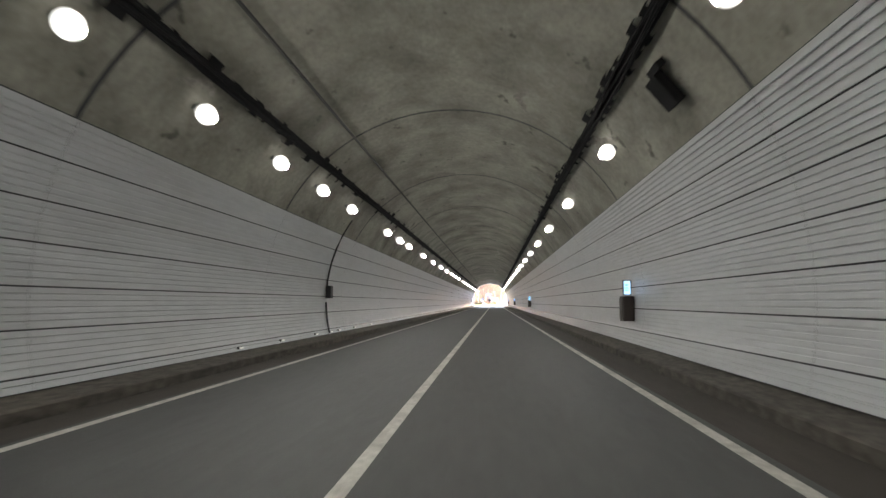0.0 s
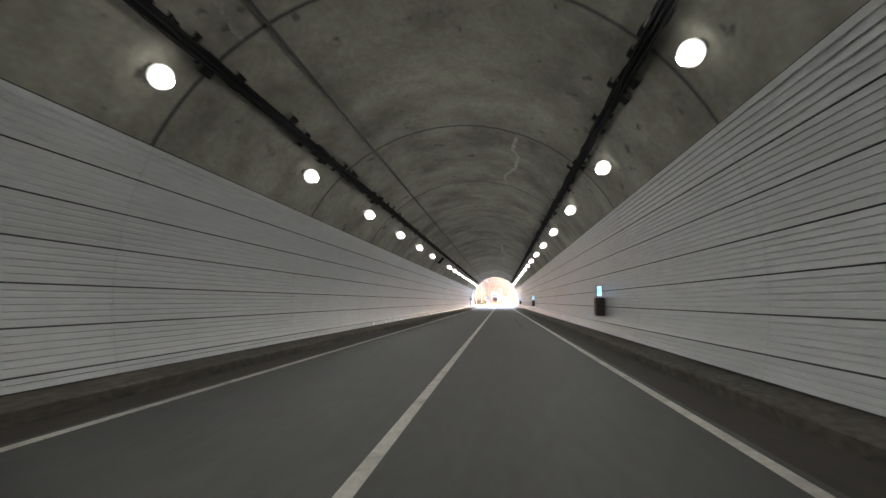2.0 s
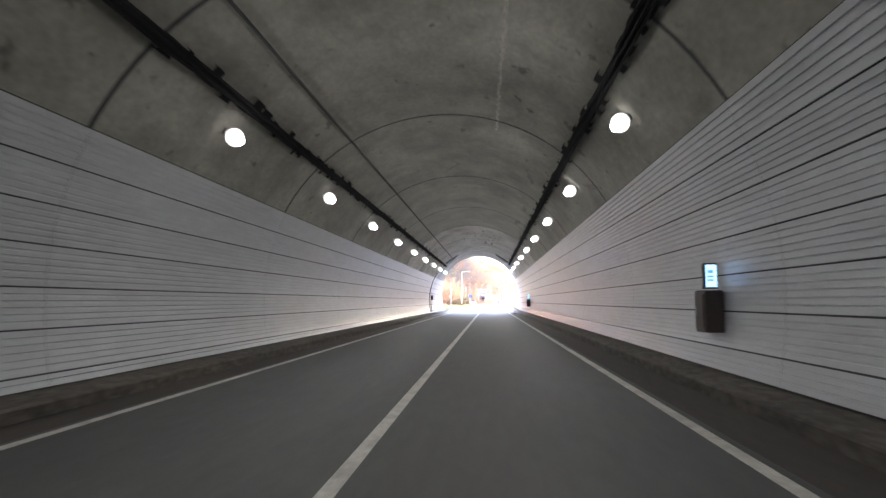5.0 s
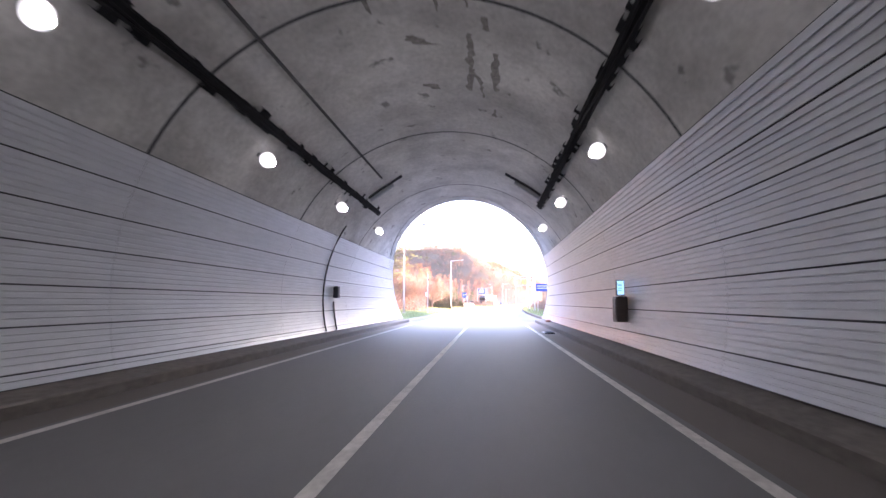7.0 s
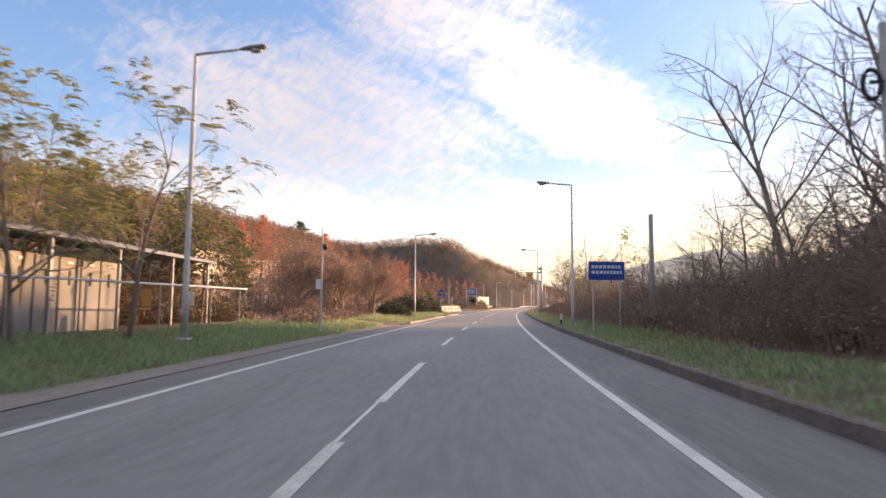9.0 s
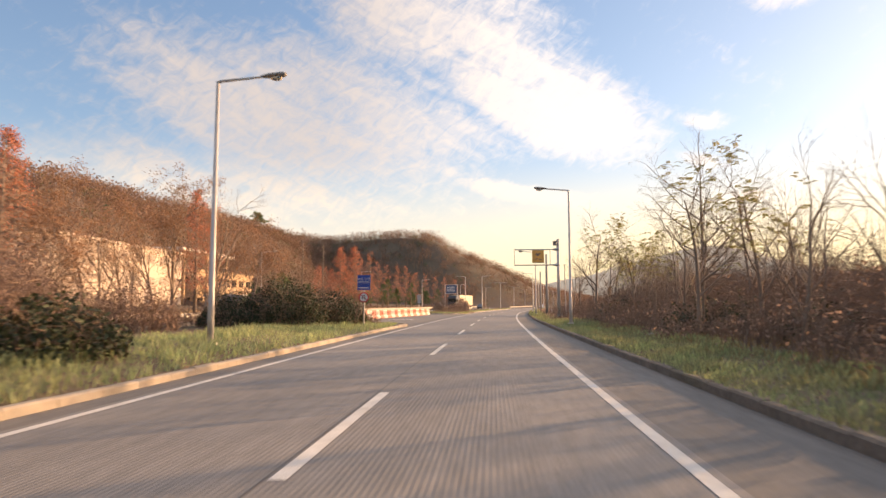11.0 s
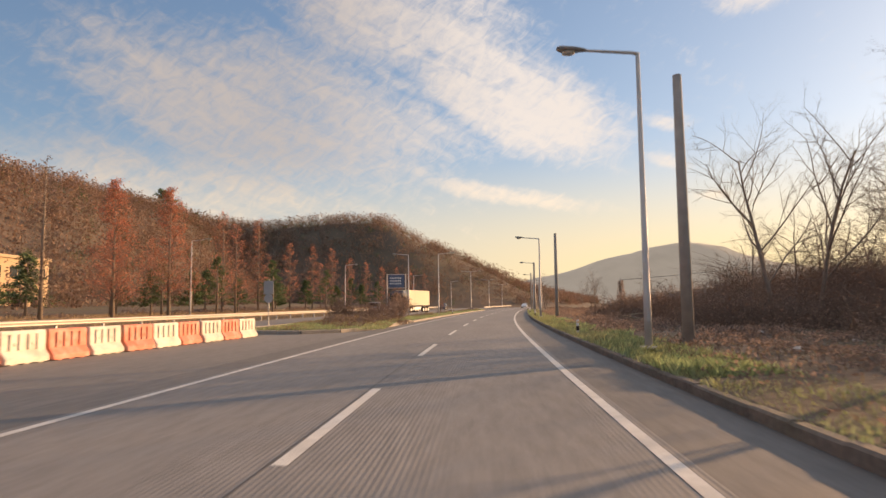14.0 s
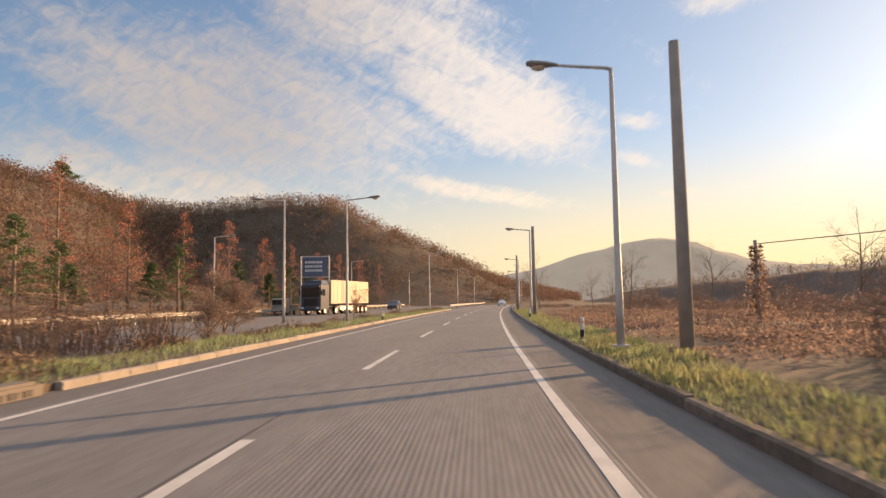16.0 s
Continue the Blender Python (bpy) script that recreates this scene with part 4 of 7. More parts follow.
kerb_run("kerb_right", 187.2, 226.2, kerb_off, 1, "weathered brown concrete kerb beside the grass verge", 0.22, 0.2, skin=M_KERB_BROWN)
kerb_run("kerb_right_low", 226.2, 352.2, kerb_off, 1, "weathered concrete kerb beside the grass verge", 0.16, skin=M_KERB_BROWN)
kerb_far("kerb_right_far", 352.2, 900, 4.95, 1, "concrete kerb running into the distance", 0.16)
tagged(strip("dusty_verge_edge", 186.4, 224.0, lambda y: -5.7 - 0.25 * noise.noise((y * 0.4, 0, 0)), -4.6, 0.014, M_DUST, 1.0, cols=2), "pale dusty strip of packed earth beside the road", "verge", kind="structure")
kerb_run("kerb_left_high", 226.0, 262.0, -4.25, -1, "low concrete kerb beside the grass", 0.14)


def island_kerb(name, pts, label):
    """Kerb stones along an open polyline of plan points."""
    base = place(name, 0, 0, 0, 0, label, "kerb")
    base["kind"] = "structure"
    for (ax, ay), (bx, by) in zip(pts, pts[1:]):
        d = math.hypot(bx - ax, by - ay)
        n = max(1, round(d / 1.0))
        for i in range(n):
            L = d / n
            g = Geo().bbox((0, L / 2, 0.03), (0.20, L - 0.008, 0.30), 0.025)
            ob = part("kerb_stone", g, M_KERB, base)
            ob.location = (ax + (bx - ax) * i / n, ay + (by - ay) * i / n, random.uniform(-0.01, 0.01))
            ob.rotation_euler = (0, 0, -math.atan2(bx - ax, by - ay))


NOSE_1 = [(-2.05, 262.0), (-1.75, 264.3), (-1.95, 265.6), (-2.7, 266.5), (-4.2, 266.6), (-7.0, 265.0), (-10.5, 262.0), (-15, 257)]
NOSE_2 = [(2.98, 330.3), (2.5, 326.0), (2.0, 321.4), (1.25, 317.8), (0.2, 315.7), (-1.5, 314.3), (-3.8, 314.9), (-5.4, 316.8), (-5.9, 320), (-5.2, 326), (-3.5, 336)]
island_kerb("kerb_nose", NOSE_1, "rounded concrete kerb at the end of the verge")
island_kerb("kerb_island", NOSE_2, "rounded concrete kerb round the median island")
kerb_run("kerb_median", 332.2, 420.0, -4.55, -1, "sunlit concrete kerb of the median strip", 0.15)

# ---- ground ----


def ground_z(x, y):
    d = x - rx(y)
    n = noise.noise((x * 0.15, y * 0.15, 0.0)) * 0.10
    if y < 187:
        return -0.3 if abs(d) < 9 else min(0.1, -0.3 + (abs(d) - 9) * 0.1)
    edge = kerb_off(y) + 0.06
    if d > edge:
        t = min(1.0, (d - edge) / 3.0)
        return 0.12 + 0.07 * min(1.0, max(0.0, (228 - y) / 6)) + 0.20 * t + n * t - min(1.0, max(0.0, d - 14) / 40) * 0.8
    if d > -4.35:
        return -0.25
    if y < 262:
        if y < 224 and d > -5.6:
            return -0.05
        if d > -20:
            t = min(1.0, (-4.35 - d) / 3.0)
            if y < 224:
                return 0.02 + 0.33 * min(1.0, (-5.4 - d) / 4.0) + n * t
            return 0.12 + 0.25 * t + n * t
        return 0.35 + n
    if y < 268 and -9 < d:
        return -0.25
    if d > -22.0:
        return -0.25
    t = min(1.0, (-22.0 - d) / 6.0)
    return -0.1 + 0.65 * t + n * t + max(0.0, -d - 40) * 0.05


def build_ground():
    near_x = sorted([float(v) for v in np.arange(-60, 70.1, 1.0)] + [5.13, 5.3, 5.44, 5.6])
    xs = [-3500, -2000, -1200, -700, -400, -250, -160, -110, -85, -70] + near_x + [80, 95, 120, 160, 250, 400, 700, 1200, 2000, 3500]
    ys = [-1500, -600, -200, -50, 60, 140, 178] + list(np.arange(182, 440, 1.5)) + [445, 455, 470, 490, 520, 560, 620, 700, 850, 1100, 1500, 2200, 3200, 4500]
    g = Geo()
    for y in ys:
        sh = rx(min(max(y, 0), 1300))
        for x in xs:
            px = x + (sh if abs(x) < 75 else sh * max(0, 1 - (abs(x) - 75) / 300))
            g.v.append((px, y, ground_z(px, y) if -60 < y < 1400 and abs(x) < 600 else -0.3))
    w = len(xs)
    for j in range(len(ys) - 1):
        for i in range(w - 1):
            a = j * w + i
            g.f.append((a, a + 1, a + 1 + w, a + w))
    tagged(part("ground", g, M_SOIL, smooth=True), "brown soil with patches of dry growth", "ground", kind="structure")


build_ground()


def island(name, pts, z, label, material=None):
    """A raised bed filling a closed plan outline."""
    g = Geo()
    n = len(pts)
    g.v = [(x, y, -0.1) for x, y in pts] + [(x, y, z) for x, y in pts]
    g.f = [tuple(range(n, 2 * n))] + [(i, (i + 1) % n, (i + 1) % n + n, i + n) for i in range(n)]
    tagged(part(name, g, material or M_SOIL), label, "ground", kind="structure")


verge_pts = [tuple(on_road(y, -4.4)[:2]) for y in range(224, 262, 4)] + NOSE_1 + [(-24, 250), (-24, 224)]
island("verge_left", verge_pts, 0.04, "earth verge between the carriageways")
isl = NOSE_2[::-1] + [tuple(on_road(y, -4.7)[:2]) for y in range(332, 421, 4)] + [tuple(on_road(y, -7.4)[:2]) for y in range(420, 334, -4)]
island("median", isl, 0.13, "earth median strip with dry weeds")

# ---- far hills ----
RIDGE = [(-150, 120, 40), (-135, 220, 34), (-118, 290, 31), (-104, 345, 30), (-100, 400, 31.5), (-101, 450, 33.5), (-102, 523, 37.0), (-90, 541, 35.5), (-72, 550, 33.8), (-53, 550, 35.6), (-31, 550, 36.8), (-18, 550, 36.6), (-6, 557, 29), (8, 573, 20.5), (24, 600, 13), (41, 650, 8.5), (70, 730, 5)]


def ridge_mesh(name, ridge, depth_front, depth_back, material, label, category="hill", rows=14, amp=1.6, fine_step=6.0):
    g = Geo()
    pts = []
    for (ax, ay, az), (bx, by, bz) in zip(ridge, ridge[1:]):
        n = max(1, int(math.hypot(bx - ax, by - ay) / fine_step))
        for i in range(n):
            f = i / n
            pts.append((ax + (bx - ax) * f, ay + (by - ay) * f, az + (bz - az) * f))
    pts.append(ridge[-1])
    for _ in range(1 if amp > 3 else 0):      # far crests are worn round
        pts = [pts[0]] + [(b[0], b[1], (a[2] + 2 * b[2] + c[2]) / 4) for a, b, c in zip(pts, pts[1:], pts[2:])] + [pts[-1]]
    cols = []
    for i, (x, y, z) in enumerate(pts):
        a, b = pts[max(0, i - 3)], pts[min(len(pts) - 1, i + 3)]
        t = Vector((b[0] - a[0], b[1] - a[1], 0)).normalized()
        nrm = Vector((t.y, -t.x, 0))
        col = []
        for k in range(rows * 2 + 1):
            u = (k - rows) / rows
            d = u * (depth_front if u > 0 else depth_back)
            h = z * (0.5 + 0.5 * math.cos(math.pi * min(1, abs(u)))) ** 0.85 - (0.6 if abs(u) > 0.97 else 0)
            q = Vector((x, y, 0)) + nrm * d
            h += noise.noise((q.x * 0.03, q.y * 0.03, 7)) * amp * 2 * min(1, z / 20) * (1 if 0.02 < abs(u) < 0.9 else 0.25)
            col.append((q.x, q.y, h))
        cols.append(col)
    w = rows * 2 + 1
    for col in cols:
        g.v.extend(col)
    for i in range(len(cols) - 1):
        for k in range(w - 1):
            a = i * w + k
            g.f.append((a, a + 1, a + 1 + w, a + w))
    tagged(part(name, g, material, smooth=True), label, category, kind="structure")
    return cols


HILL_COLS = ridge_mesh("hill", RIDGE, 62, 120, M_HILL, "brown wooded hill with bare winter trees along its ridge")

# far ridge about 1.8 km off; its evening haze is emission put into the material
FAR = [(60, 1800, 4), (157, 1800, 36), (208, 1800, 55.9), (252, 1800, 66.2), (313, 1800, 73.5), (419, 1800, 110.5), (479, 1800, 120.7), (531, 1800, 136.7), (622, 1800, 149.5), (691, 1800, 137.5), (750, 1800, 117.3), (812, 1800, 97.0), (936, 1800, 81.5), (1080, 1800, 76.7), (1400, 1800, 112), (1900, 1780, 100), (2500, 1700, 120)]
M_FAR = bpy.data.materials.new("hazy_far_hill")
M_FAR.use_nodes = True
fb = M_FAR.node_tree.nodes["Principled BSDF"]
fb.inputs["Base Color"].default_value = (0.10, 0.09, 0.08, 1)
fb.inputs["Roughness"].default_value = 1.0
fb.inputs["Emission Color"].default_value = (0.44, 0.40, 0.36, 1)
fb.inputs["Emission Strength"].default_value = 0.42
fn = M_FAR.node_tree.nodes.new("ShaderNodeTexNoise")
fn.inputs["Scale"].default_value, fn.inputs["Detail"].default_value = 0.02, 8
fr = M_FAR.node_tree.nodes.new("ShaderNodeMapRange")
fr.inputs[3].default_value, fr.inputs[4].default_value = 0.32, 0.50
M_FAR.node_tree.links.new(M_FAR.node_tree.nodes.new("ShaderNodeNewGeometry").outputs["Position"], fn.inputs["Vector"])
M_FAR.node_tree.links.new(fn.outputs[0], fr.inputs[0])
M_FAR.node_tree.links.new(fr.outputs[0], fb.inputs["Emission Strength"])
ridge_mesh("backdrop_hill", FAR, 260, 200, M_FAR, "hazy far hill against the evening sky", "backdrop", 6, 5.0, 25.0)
# added hill, mostly out of view, that keeps the low sun off the portal
S_HILL = ridge_mesh("south_hill", [(46, 158, 14), (46, 178, 18), (47, 205, 18.8), (47.5, 222, 18.3), (49, 242, 17), (53, 254, 9), (59, 264, 1.5)], 40, 21, M_HILL, "added wooded slope that shades the portal", rows=8, fine_step=4.0)

# ---- street furniture ----


def street_lamp(x, y, z0, h, side, double=False, rz=0.0, label="grey steel street lamp with a curved arm"):
    """A tapered pole; side: -1 has its arm to the left along x, 1 to the right."""
    e = place("street_lamp", x, y, z0, rz, label, "street lamp", "street lamps")
    part("base_plate", Geo().bbox((0, 0, 0.02), (0.34, 0.34, 0.05), 0.01), M_POLE, e)
    part("pole", Geo().tube([(0, 0, 0), (0, 0, 1.3), (0, 0, 1.32), (0, 0, h)], [0.095, 0.088, 0.082, 0.05], 12), M_POLE, e, smooth=True)
    part("service_hatch", Geo().bbox((0, -0.09, 0.8), (0.09, 0.02, 0.3), 0.005), M_POLE, e)
    for s in ((-1, 1) if double else (side,)):
        a = part("arm", Geo().tube([(0, 0, h - 0.03), (s * 0.12, 0, h + 0.01), (s * 0.7, 0, h + 0.06), (s * 1.35, 0, h + 0.12)], [0.05, 0.045, 0.04, 0.035], 8), M_POLE, e, smooth=True)
        part("head", Geo().sweep([(math.cos(w), math.sin(w)) for w in [math.pi * 2 * i / 10 for i in range(10)]], [lambda p, q, u=u, r=r, k=k: Vector((s * u, p * r, h + 0.13 + (u - 1.3) * 0.08 + q * k)) for u, r, k in ((1.25, 0.03, 0.03), (1.35, 0.08, 0.05), (1.55, 0.13, 0.075), (1.9, 0.14, 0.08), (2.0, 0.08, 0.05), (2.02, 0.01, 0.01))], True), M_LAMP_GREY, a, smooth=True)
        part("lens", Geo().sweep([(math.cos(w), math.sin(w)) for w in [math.pi * 2 * i / 10 for i in range(10)]], [lambda p, q, r=r, z=z: Vector((s * (1.72 + p * r * 1.6), q * r * 0.9, h + 0.13 + z)) for r, z in ((0.11, -0.03), (0.10, -0.10), (0.05, -0.125), (0.005, -0.128))], True), M_LENS, a, "clear glass bowl", True)
    return e


for k, (x, y, h) in enumerate(((6.66, 218.9, 8.15), (8.25, 260.1, 7.8), (10.4, 298.4, 7.35), (14.0, 336.1, 6.6))):
    street_lamp(x, y, 0.3, h, -1, rz=rh(y))
for y in (374, 412, 450, 488, 526, 564):
    p = on_road(y, 6.0)
    street_lamp(p.x, p.y, 0.2, 7.0, -1, rz=rh(y))
street_lamp(-6.55, 198.7, 0.4, 7.9, 1)
street_lamp(-4.95, 241.0, 0.3, 7.6, 1)
street_lamp(1.75, 358.9, 0.2, 7.25, -1, rz=rh(359))
street_lamp(5.4, 359.3, 0.2, 7.35, 1, rz=rh(359))
for y in (404, 446, 488):
    p = on_road(y, -6.0)
    street_lamp(p.x, p.y, 0.1, 7.6, 1, True, rh(y), "grey steel street lamp with two arms")
for x, y in ((-25.2, 305.2), (-17.2, 342.7), (-8.3, 381.6), (1.0, 420.0), (10.0, 458)):
    street_lamp(x + (0.1 if y < 310 else -1.0), y, 0.4, 8.0 if y < 310 else 7.3, 1, rz=rh(y))


def bare_pole(x, y, h, r=0.16, label="bare weathered concrete pole", lean=0.0):
    e = place("utility_pole", x, y, 0.1, 0, label, "pole", "roadside poles")
    part("shaft", Geo().tube([(0, 0, -0.2), (lean * 0.5, 0, h / 2), (lean, 0, h)], [r, r * 0.87, r * 0.72], 12), M_CONC_POLE, e, smooth=True)
    part("cap", Geo().tube([(lean, 0, h), (lean, 0, h + 0.02)], [r * 0.74, r * 0.7], 12), M_CONC_POLE, e)
    return e


for x, y, h in ((15.25, 335.4, 7.15), (11.85, 299.6, 7.4), (18.6, 368.9, 6.9), (23.4, 404, 7.2), (29.5, 440, 7.2), (36.5, 476, 7.2)):
    bare_pole(x, y, h)
bare_pole(8.85, 210.1, 5.3, 0.13, "short grey wooden pole among brambles")
wp = bare_pole(8.8, 193.9, 6.5, 0.10, "old wooden pole carrying a black cable coil")
part("cable_coil", Geo().tube([(-0.28 + 0.16 * math.sin(a), -0.06, 5.35 + 0.28 * math.cos(a)) for a in [i * math.pi / 7 for i in range(15)]], 0.045, 6), M_BLACK, wp)
part("bracket", Geo().box((-0.14, -0.03, 5.4), (0.3, 0.05, 0.06)), M_BLACK, wp)
creeper_pole = bare_pole(24.6, 348.8, 3.8, 0.10, "wooden pole wrapped in dry creepers")
cab = Geo().tube([Vector((24.6, 348.8, 3.75)).lerp(Vector((62, 330, 7.5)), f) + Vector((0, 0, -1.2 * f * (1 - f))) for f in [i / 12 for i in range(13)]], 0.02, 4)
tagged(part("overhead_wire", cab, M_BLACK), "thin sagging overhead wire", "wire")
bare_pole(62, 330, 7.6, 0.14)

# camera gantry with an amber panel
gx, gy = 10.85, 282.7
e = place("sign_gantry", gx, gy, 0.2, 0, "galvanised cantilever gantry carrying an amber sign", "gantry")
part("footing", Geo().bbox((0, 0, 0.03), (1.5, 1.1, 0.14), 0.02), M_KERB, e, "concrete footing")
part("base_plate", Geo().tube([(0, 0, 0.1), (0, 0, 0.14)], 0.34, 16), M_STEEL, e)
for a in range(8):
    w = a * math.pi / 4
    part("stiffener", Geo().box((0.22 * math.cos(w), 0.22 * math.sin(w), 0.24), (0.16, 0.015, 0.22), w, 0.7), M_STEEL, e)
part("post", Geo().tube([(0, 0, 0.1), (0, 0, 7.35)], [0.17, 0.135], 16), M_POLE, e, smooth=True)
part("post_cap", Geo().tube([(0, 0, 7.35), (0, 0, 7.4)], [0.15, 0.08], 16), M_POLE, e)
for z in (4.98, 6.45):
    part("beam", Geo().tube([(0, 0, z - 0.05), (-4.15, 0, z - 0.06)], 0.055, 10), M_STEEL, e, smooth=True)
    part("clamp", Geo().tube([(0.1, 0, z - 0.05), (-0.25, 0, z - 0.05), (-0.5, 0, z - 0.04)], [0.17, 0.13, 0.07], 10), M_STEEL, e)
for x in (-4.12, -0.75):
    part("upright", Geo().tube([(x, 0, 4.88), (x, 0, 6.45)], 0.035, 8), M_STEEL, e)
s = part("sign_panel", Geo().bbox((-1.9, -0.08, 5.75), (1.13, 0.12, 1.16), 0.03), M_AMBER, e, "weathered amber panel")
part("dark_mark", Geo().box((-1.98, -0.145, 5.9), (0.32, 0.01, 0.2), 0, 1, 0.5).box((-1.76, -0.145, 5.98), (0.22, 0.01, 0.12)).box((-2.05, -0.145, 5.5), (0.25, 0.01, 0.08), 0, 1, -0.6).box((-1.72, -0.145, 5.45), (0.3, 0.01, 0.07), 0, 1, 0.3), M_MARK, s)
for z in (5.15, 6.35):
    part("rail", Geo().box((-1.9, -0.02, z), (1.2, 0.05, 0.05)), M_STEEL, e)
c = part("camera_box", Geo().bbox((-0.32, -0.1, 6.95), (0.3, 0.5, 0.34), 0.04), M_LAMP_GREY, e)
part("hood", Geo().box((-0.32, -0.2, 7.14), (0.34, 0.7, 0.03)), M_LAMP_GREY, c)
part("mount", Geo().box((-0.15, 0, 6.8), (0.3, 0.06, 0.06)), M_STEEL, e)
tagged(part("conduit_post", Geo().tube([(11.55, 283.1, 0.0), (11.5, 283.1, 5.2)], 0.05, 8), M_POLE), "thin grey conduit post beside the gantry", "post")


def writing(parent, name, rows, w, h, z, y, material, ragged=0.85, seed=1):
    """Plain bars in place of writing."""
    ra = random.Random(seed)
    for r in range(rows):
        x = -w / 2
        rowz = z + h / 2 - (r + 0.5) * h / rows
        while x < w / 2 * ragged:
            bw = ra.uniform(0.5, 1.0) * h / rows * 0.62
            part(name, Geo().box((x + bw / 2, y, rowz), (bw, 0.006, h / rows * 0.55)), material, parent)
            x += bw + h / rows * 0.18


def worded(parent, text, size, z, y, material):
    cu = bpy.data.curves.new("words", "FONT")
    cu.body, cu.size, cu.align_x, cu.align_y, cu.extrude = text, size, "CENTER", "CENTER", 0.002
    ob = new("lettering", cu)
    ob.data.materials.append(material)
    ob.parent = parent
    ob.location, ob.rotation_euler = (0, y, z), (radians(90), 0, 0)


e = place("road_sign", 7.1, 211.2, 0.25, 0.1, "blue road sign with white writing on two posts", "road sign")
for x in (-0.62, 0.62):
    part("post", Geo().tube([(x, 0.03, -0.1), (x, 0.03, 3.1)], 0.04, 8), M_POLE, e)
s = part("board", Geo().bbox((0, -0.03, 2.73), (1.66, 0.04, 0.84), 0.015), M_BLUE, e)
writing(s, "white_bar", 2, 1.4, 0.5, 2.78, -0.056, M_WHITE, 0.9, 5)

e = place("turn_ban_sign", -3.6, 258.8, 0.25, 0, "blue notice board over a round turn ban sign", "road sign")
part("post", Geo().tube([(0, 0.03, -0.1), (0, 0.03, 2.75)], 0.045, 10), M_STEEL, e)
s = part("board", Geo().bbox((0, -0.03, 2.42), (0.74, 0.03, 0.84), 0.012), M_BLUE, e)
worded(s, "비상시 외\n회차금지", 0.175, 2.52, -0.052, M_WHITE)
part("white_bar", Geo().box((0, -0.05, 2.12), (0.56, 0.006, 0.05)), M_WHITE, s)
d = part("disc", Geo().tube([(0, -0.02, 1.58), (0, -0.045, 1.58)], 0.29, 28), M_RED, e)
part("face", Geo().tube([(0, -0.046, 1.58), (0, -0.052, 1.58)], 0.225, 28), M_WHITE, d)
arrow = Geo().tube([(0.07, -0.056, 1.45)] + [(0.0 + 0.07 * math.cos(a), -0.056, 1.62 + 0.07 * math.sin(a)) for a in [i * math.pi / 8 for i in range(9)]] + [(-0.07, -0.056, 1.55)], 0.02, 6)
arrow.add([(-0.13, -0.056, 1.56), (-0.01, -0.056, 1.56), (-0.07, -0.056, 1.46)], [(0, 1, 2)])
part("arrow", arrow, M_BLACK, d)
part("bar", Geo().box((0, -0.06, 1.58), (0.46, 0.006, 0.035), 0, 1, radians(40)), M_RED, d)

e = place("direction_sign", -2.4, 398, 0.0, rh(398), "large blue overhead direction sign on a truss frame", "road sign")
for x in (-1.75, 1.75):
    part("post", Geo().tube([(x, 0.2, 0), (x, 0.2, 7.1)], 0.10, 10), M_POLE, e)
for z in (4.5, 5.7, 7.0):
    part("rail", Geo().tube([(-1.8, 0.12, z), (1.8, 0.12, z)], 0.06, 8), M_POLE, e)
s = part("board", Geo().bbox((0.05, 0, 5.75), (3.0, 0.06, 2.3), 0.03), M_DULL_BLUE, e)
writing(s, "white_bar", 3, 2.3, 1.5, 5.8, -0.035, M_WHITE, 0.8, 9)

e = place("rear_sign", -5.5, 323.2, 0.13, 0.05, "grey rear of a square sign on a post", "road sign")
part("post", Geo().tube([(0, 0, -0.1), (0, 0, 2.95)], 0.04, 8), M_STEEL, e)
part("board", Geo().bbox((0, -0.05, 2.45), (0.62, 0.02, 0.85), 0.01), M_STEEL, e)
part("disc", Geo().tube([(0, -0.04, 1.75), (0, -0.06, 1.75)], 0.28, 20), M_STEEL, e)

e = place("camera_pole", -5.35, 208.3, 0.35, 0, "slim pole with a dome camera and a white plate", "camera pole")
part("pole", Geo().tube([(0, 0, -0.1), (0, 0, 3.6), (0, 0, 4.3)], [0.05, 0.045, 0.012], 10), M_POLE, e)
part("camera", Geo().tube([(0.12, 0, 3.55), (0.12, 0, 3.4), (0.12, 0, 3.3)], [0.08, 0.10, 0.05], 10), M_BLACK, e)
part("camera_arm", Geo().tube([(0, 0, 3.6), (0.12, 0, 3.6)], 0.025, 6), M_POLE, e)
part("plate", Geo().bbox((-0.12, -0.06, 1.85), (0.22, 0.02, 0.42), 0.01), M_WHITE, e)

e = place("red_hydrant_box", -6.62, 189.6, 0.25, 0.1, "faded red metal box on a red post", "equipment box")
part("post", Geo().tube([(0, 0, -0.1), (0, 0, 0.95)], 0.05, 10), M_RED, e)
part("case", Geo().bbox((0, 0, 1.2), (0.42, 0.36, 0.50), 0.03), M_RED, e)
part("door", Geo().bbox((0, -0.185, 1.2), (0.36, 0.015, 0.42), 0.005), M_RED, e)
part("roof", Geo().bbox((0, 0, 1.47), (0.46, 0.40, 0.04), 0.01), M_RED, e)


def delineator(x, y, z=0.25, sc=1.0):
    e = place("delineator", x, y, z, 0, "white delineator post with a black band", "marker post", "delineator posts")
    part("post", Geo().tube([(0, 0, -0.1), (0, 0, 0.62), (0, 0, 0.64)], [0.06, 0.055, 0.02], 10), M_WHITE, e)
    part("band", Geo().tube([(0, 0, 0.02), (0, 0, 0.28)], 0.062, 10), M_BLACK, e, "black band")
    e.scale = (1, 1, sc)
    part("reflector", Geo().tube([(0, -0.055, 0.5), (0, -0.066, 0.5)], 0.035, 10), M_AMBER, e)


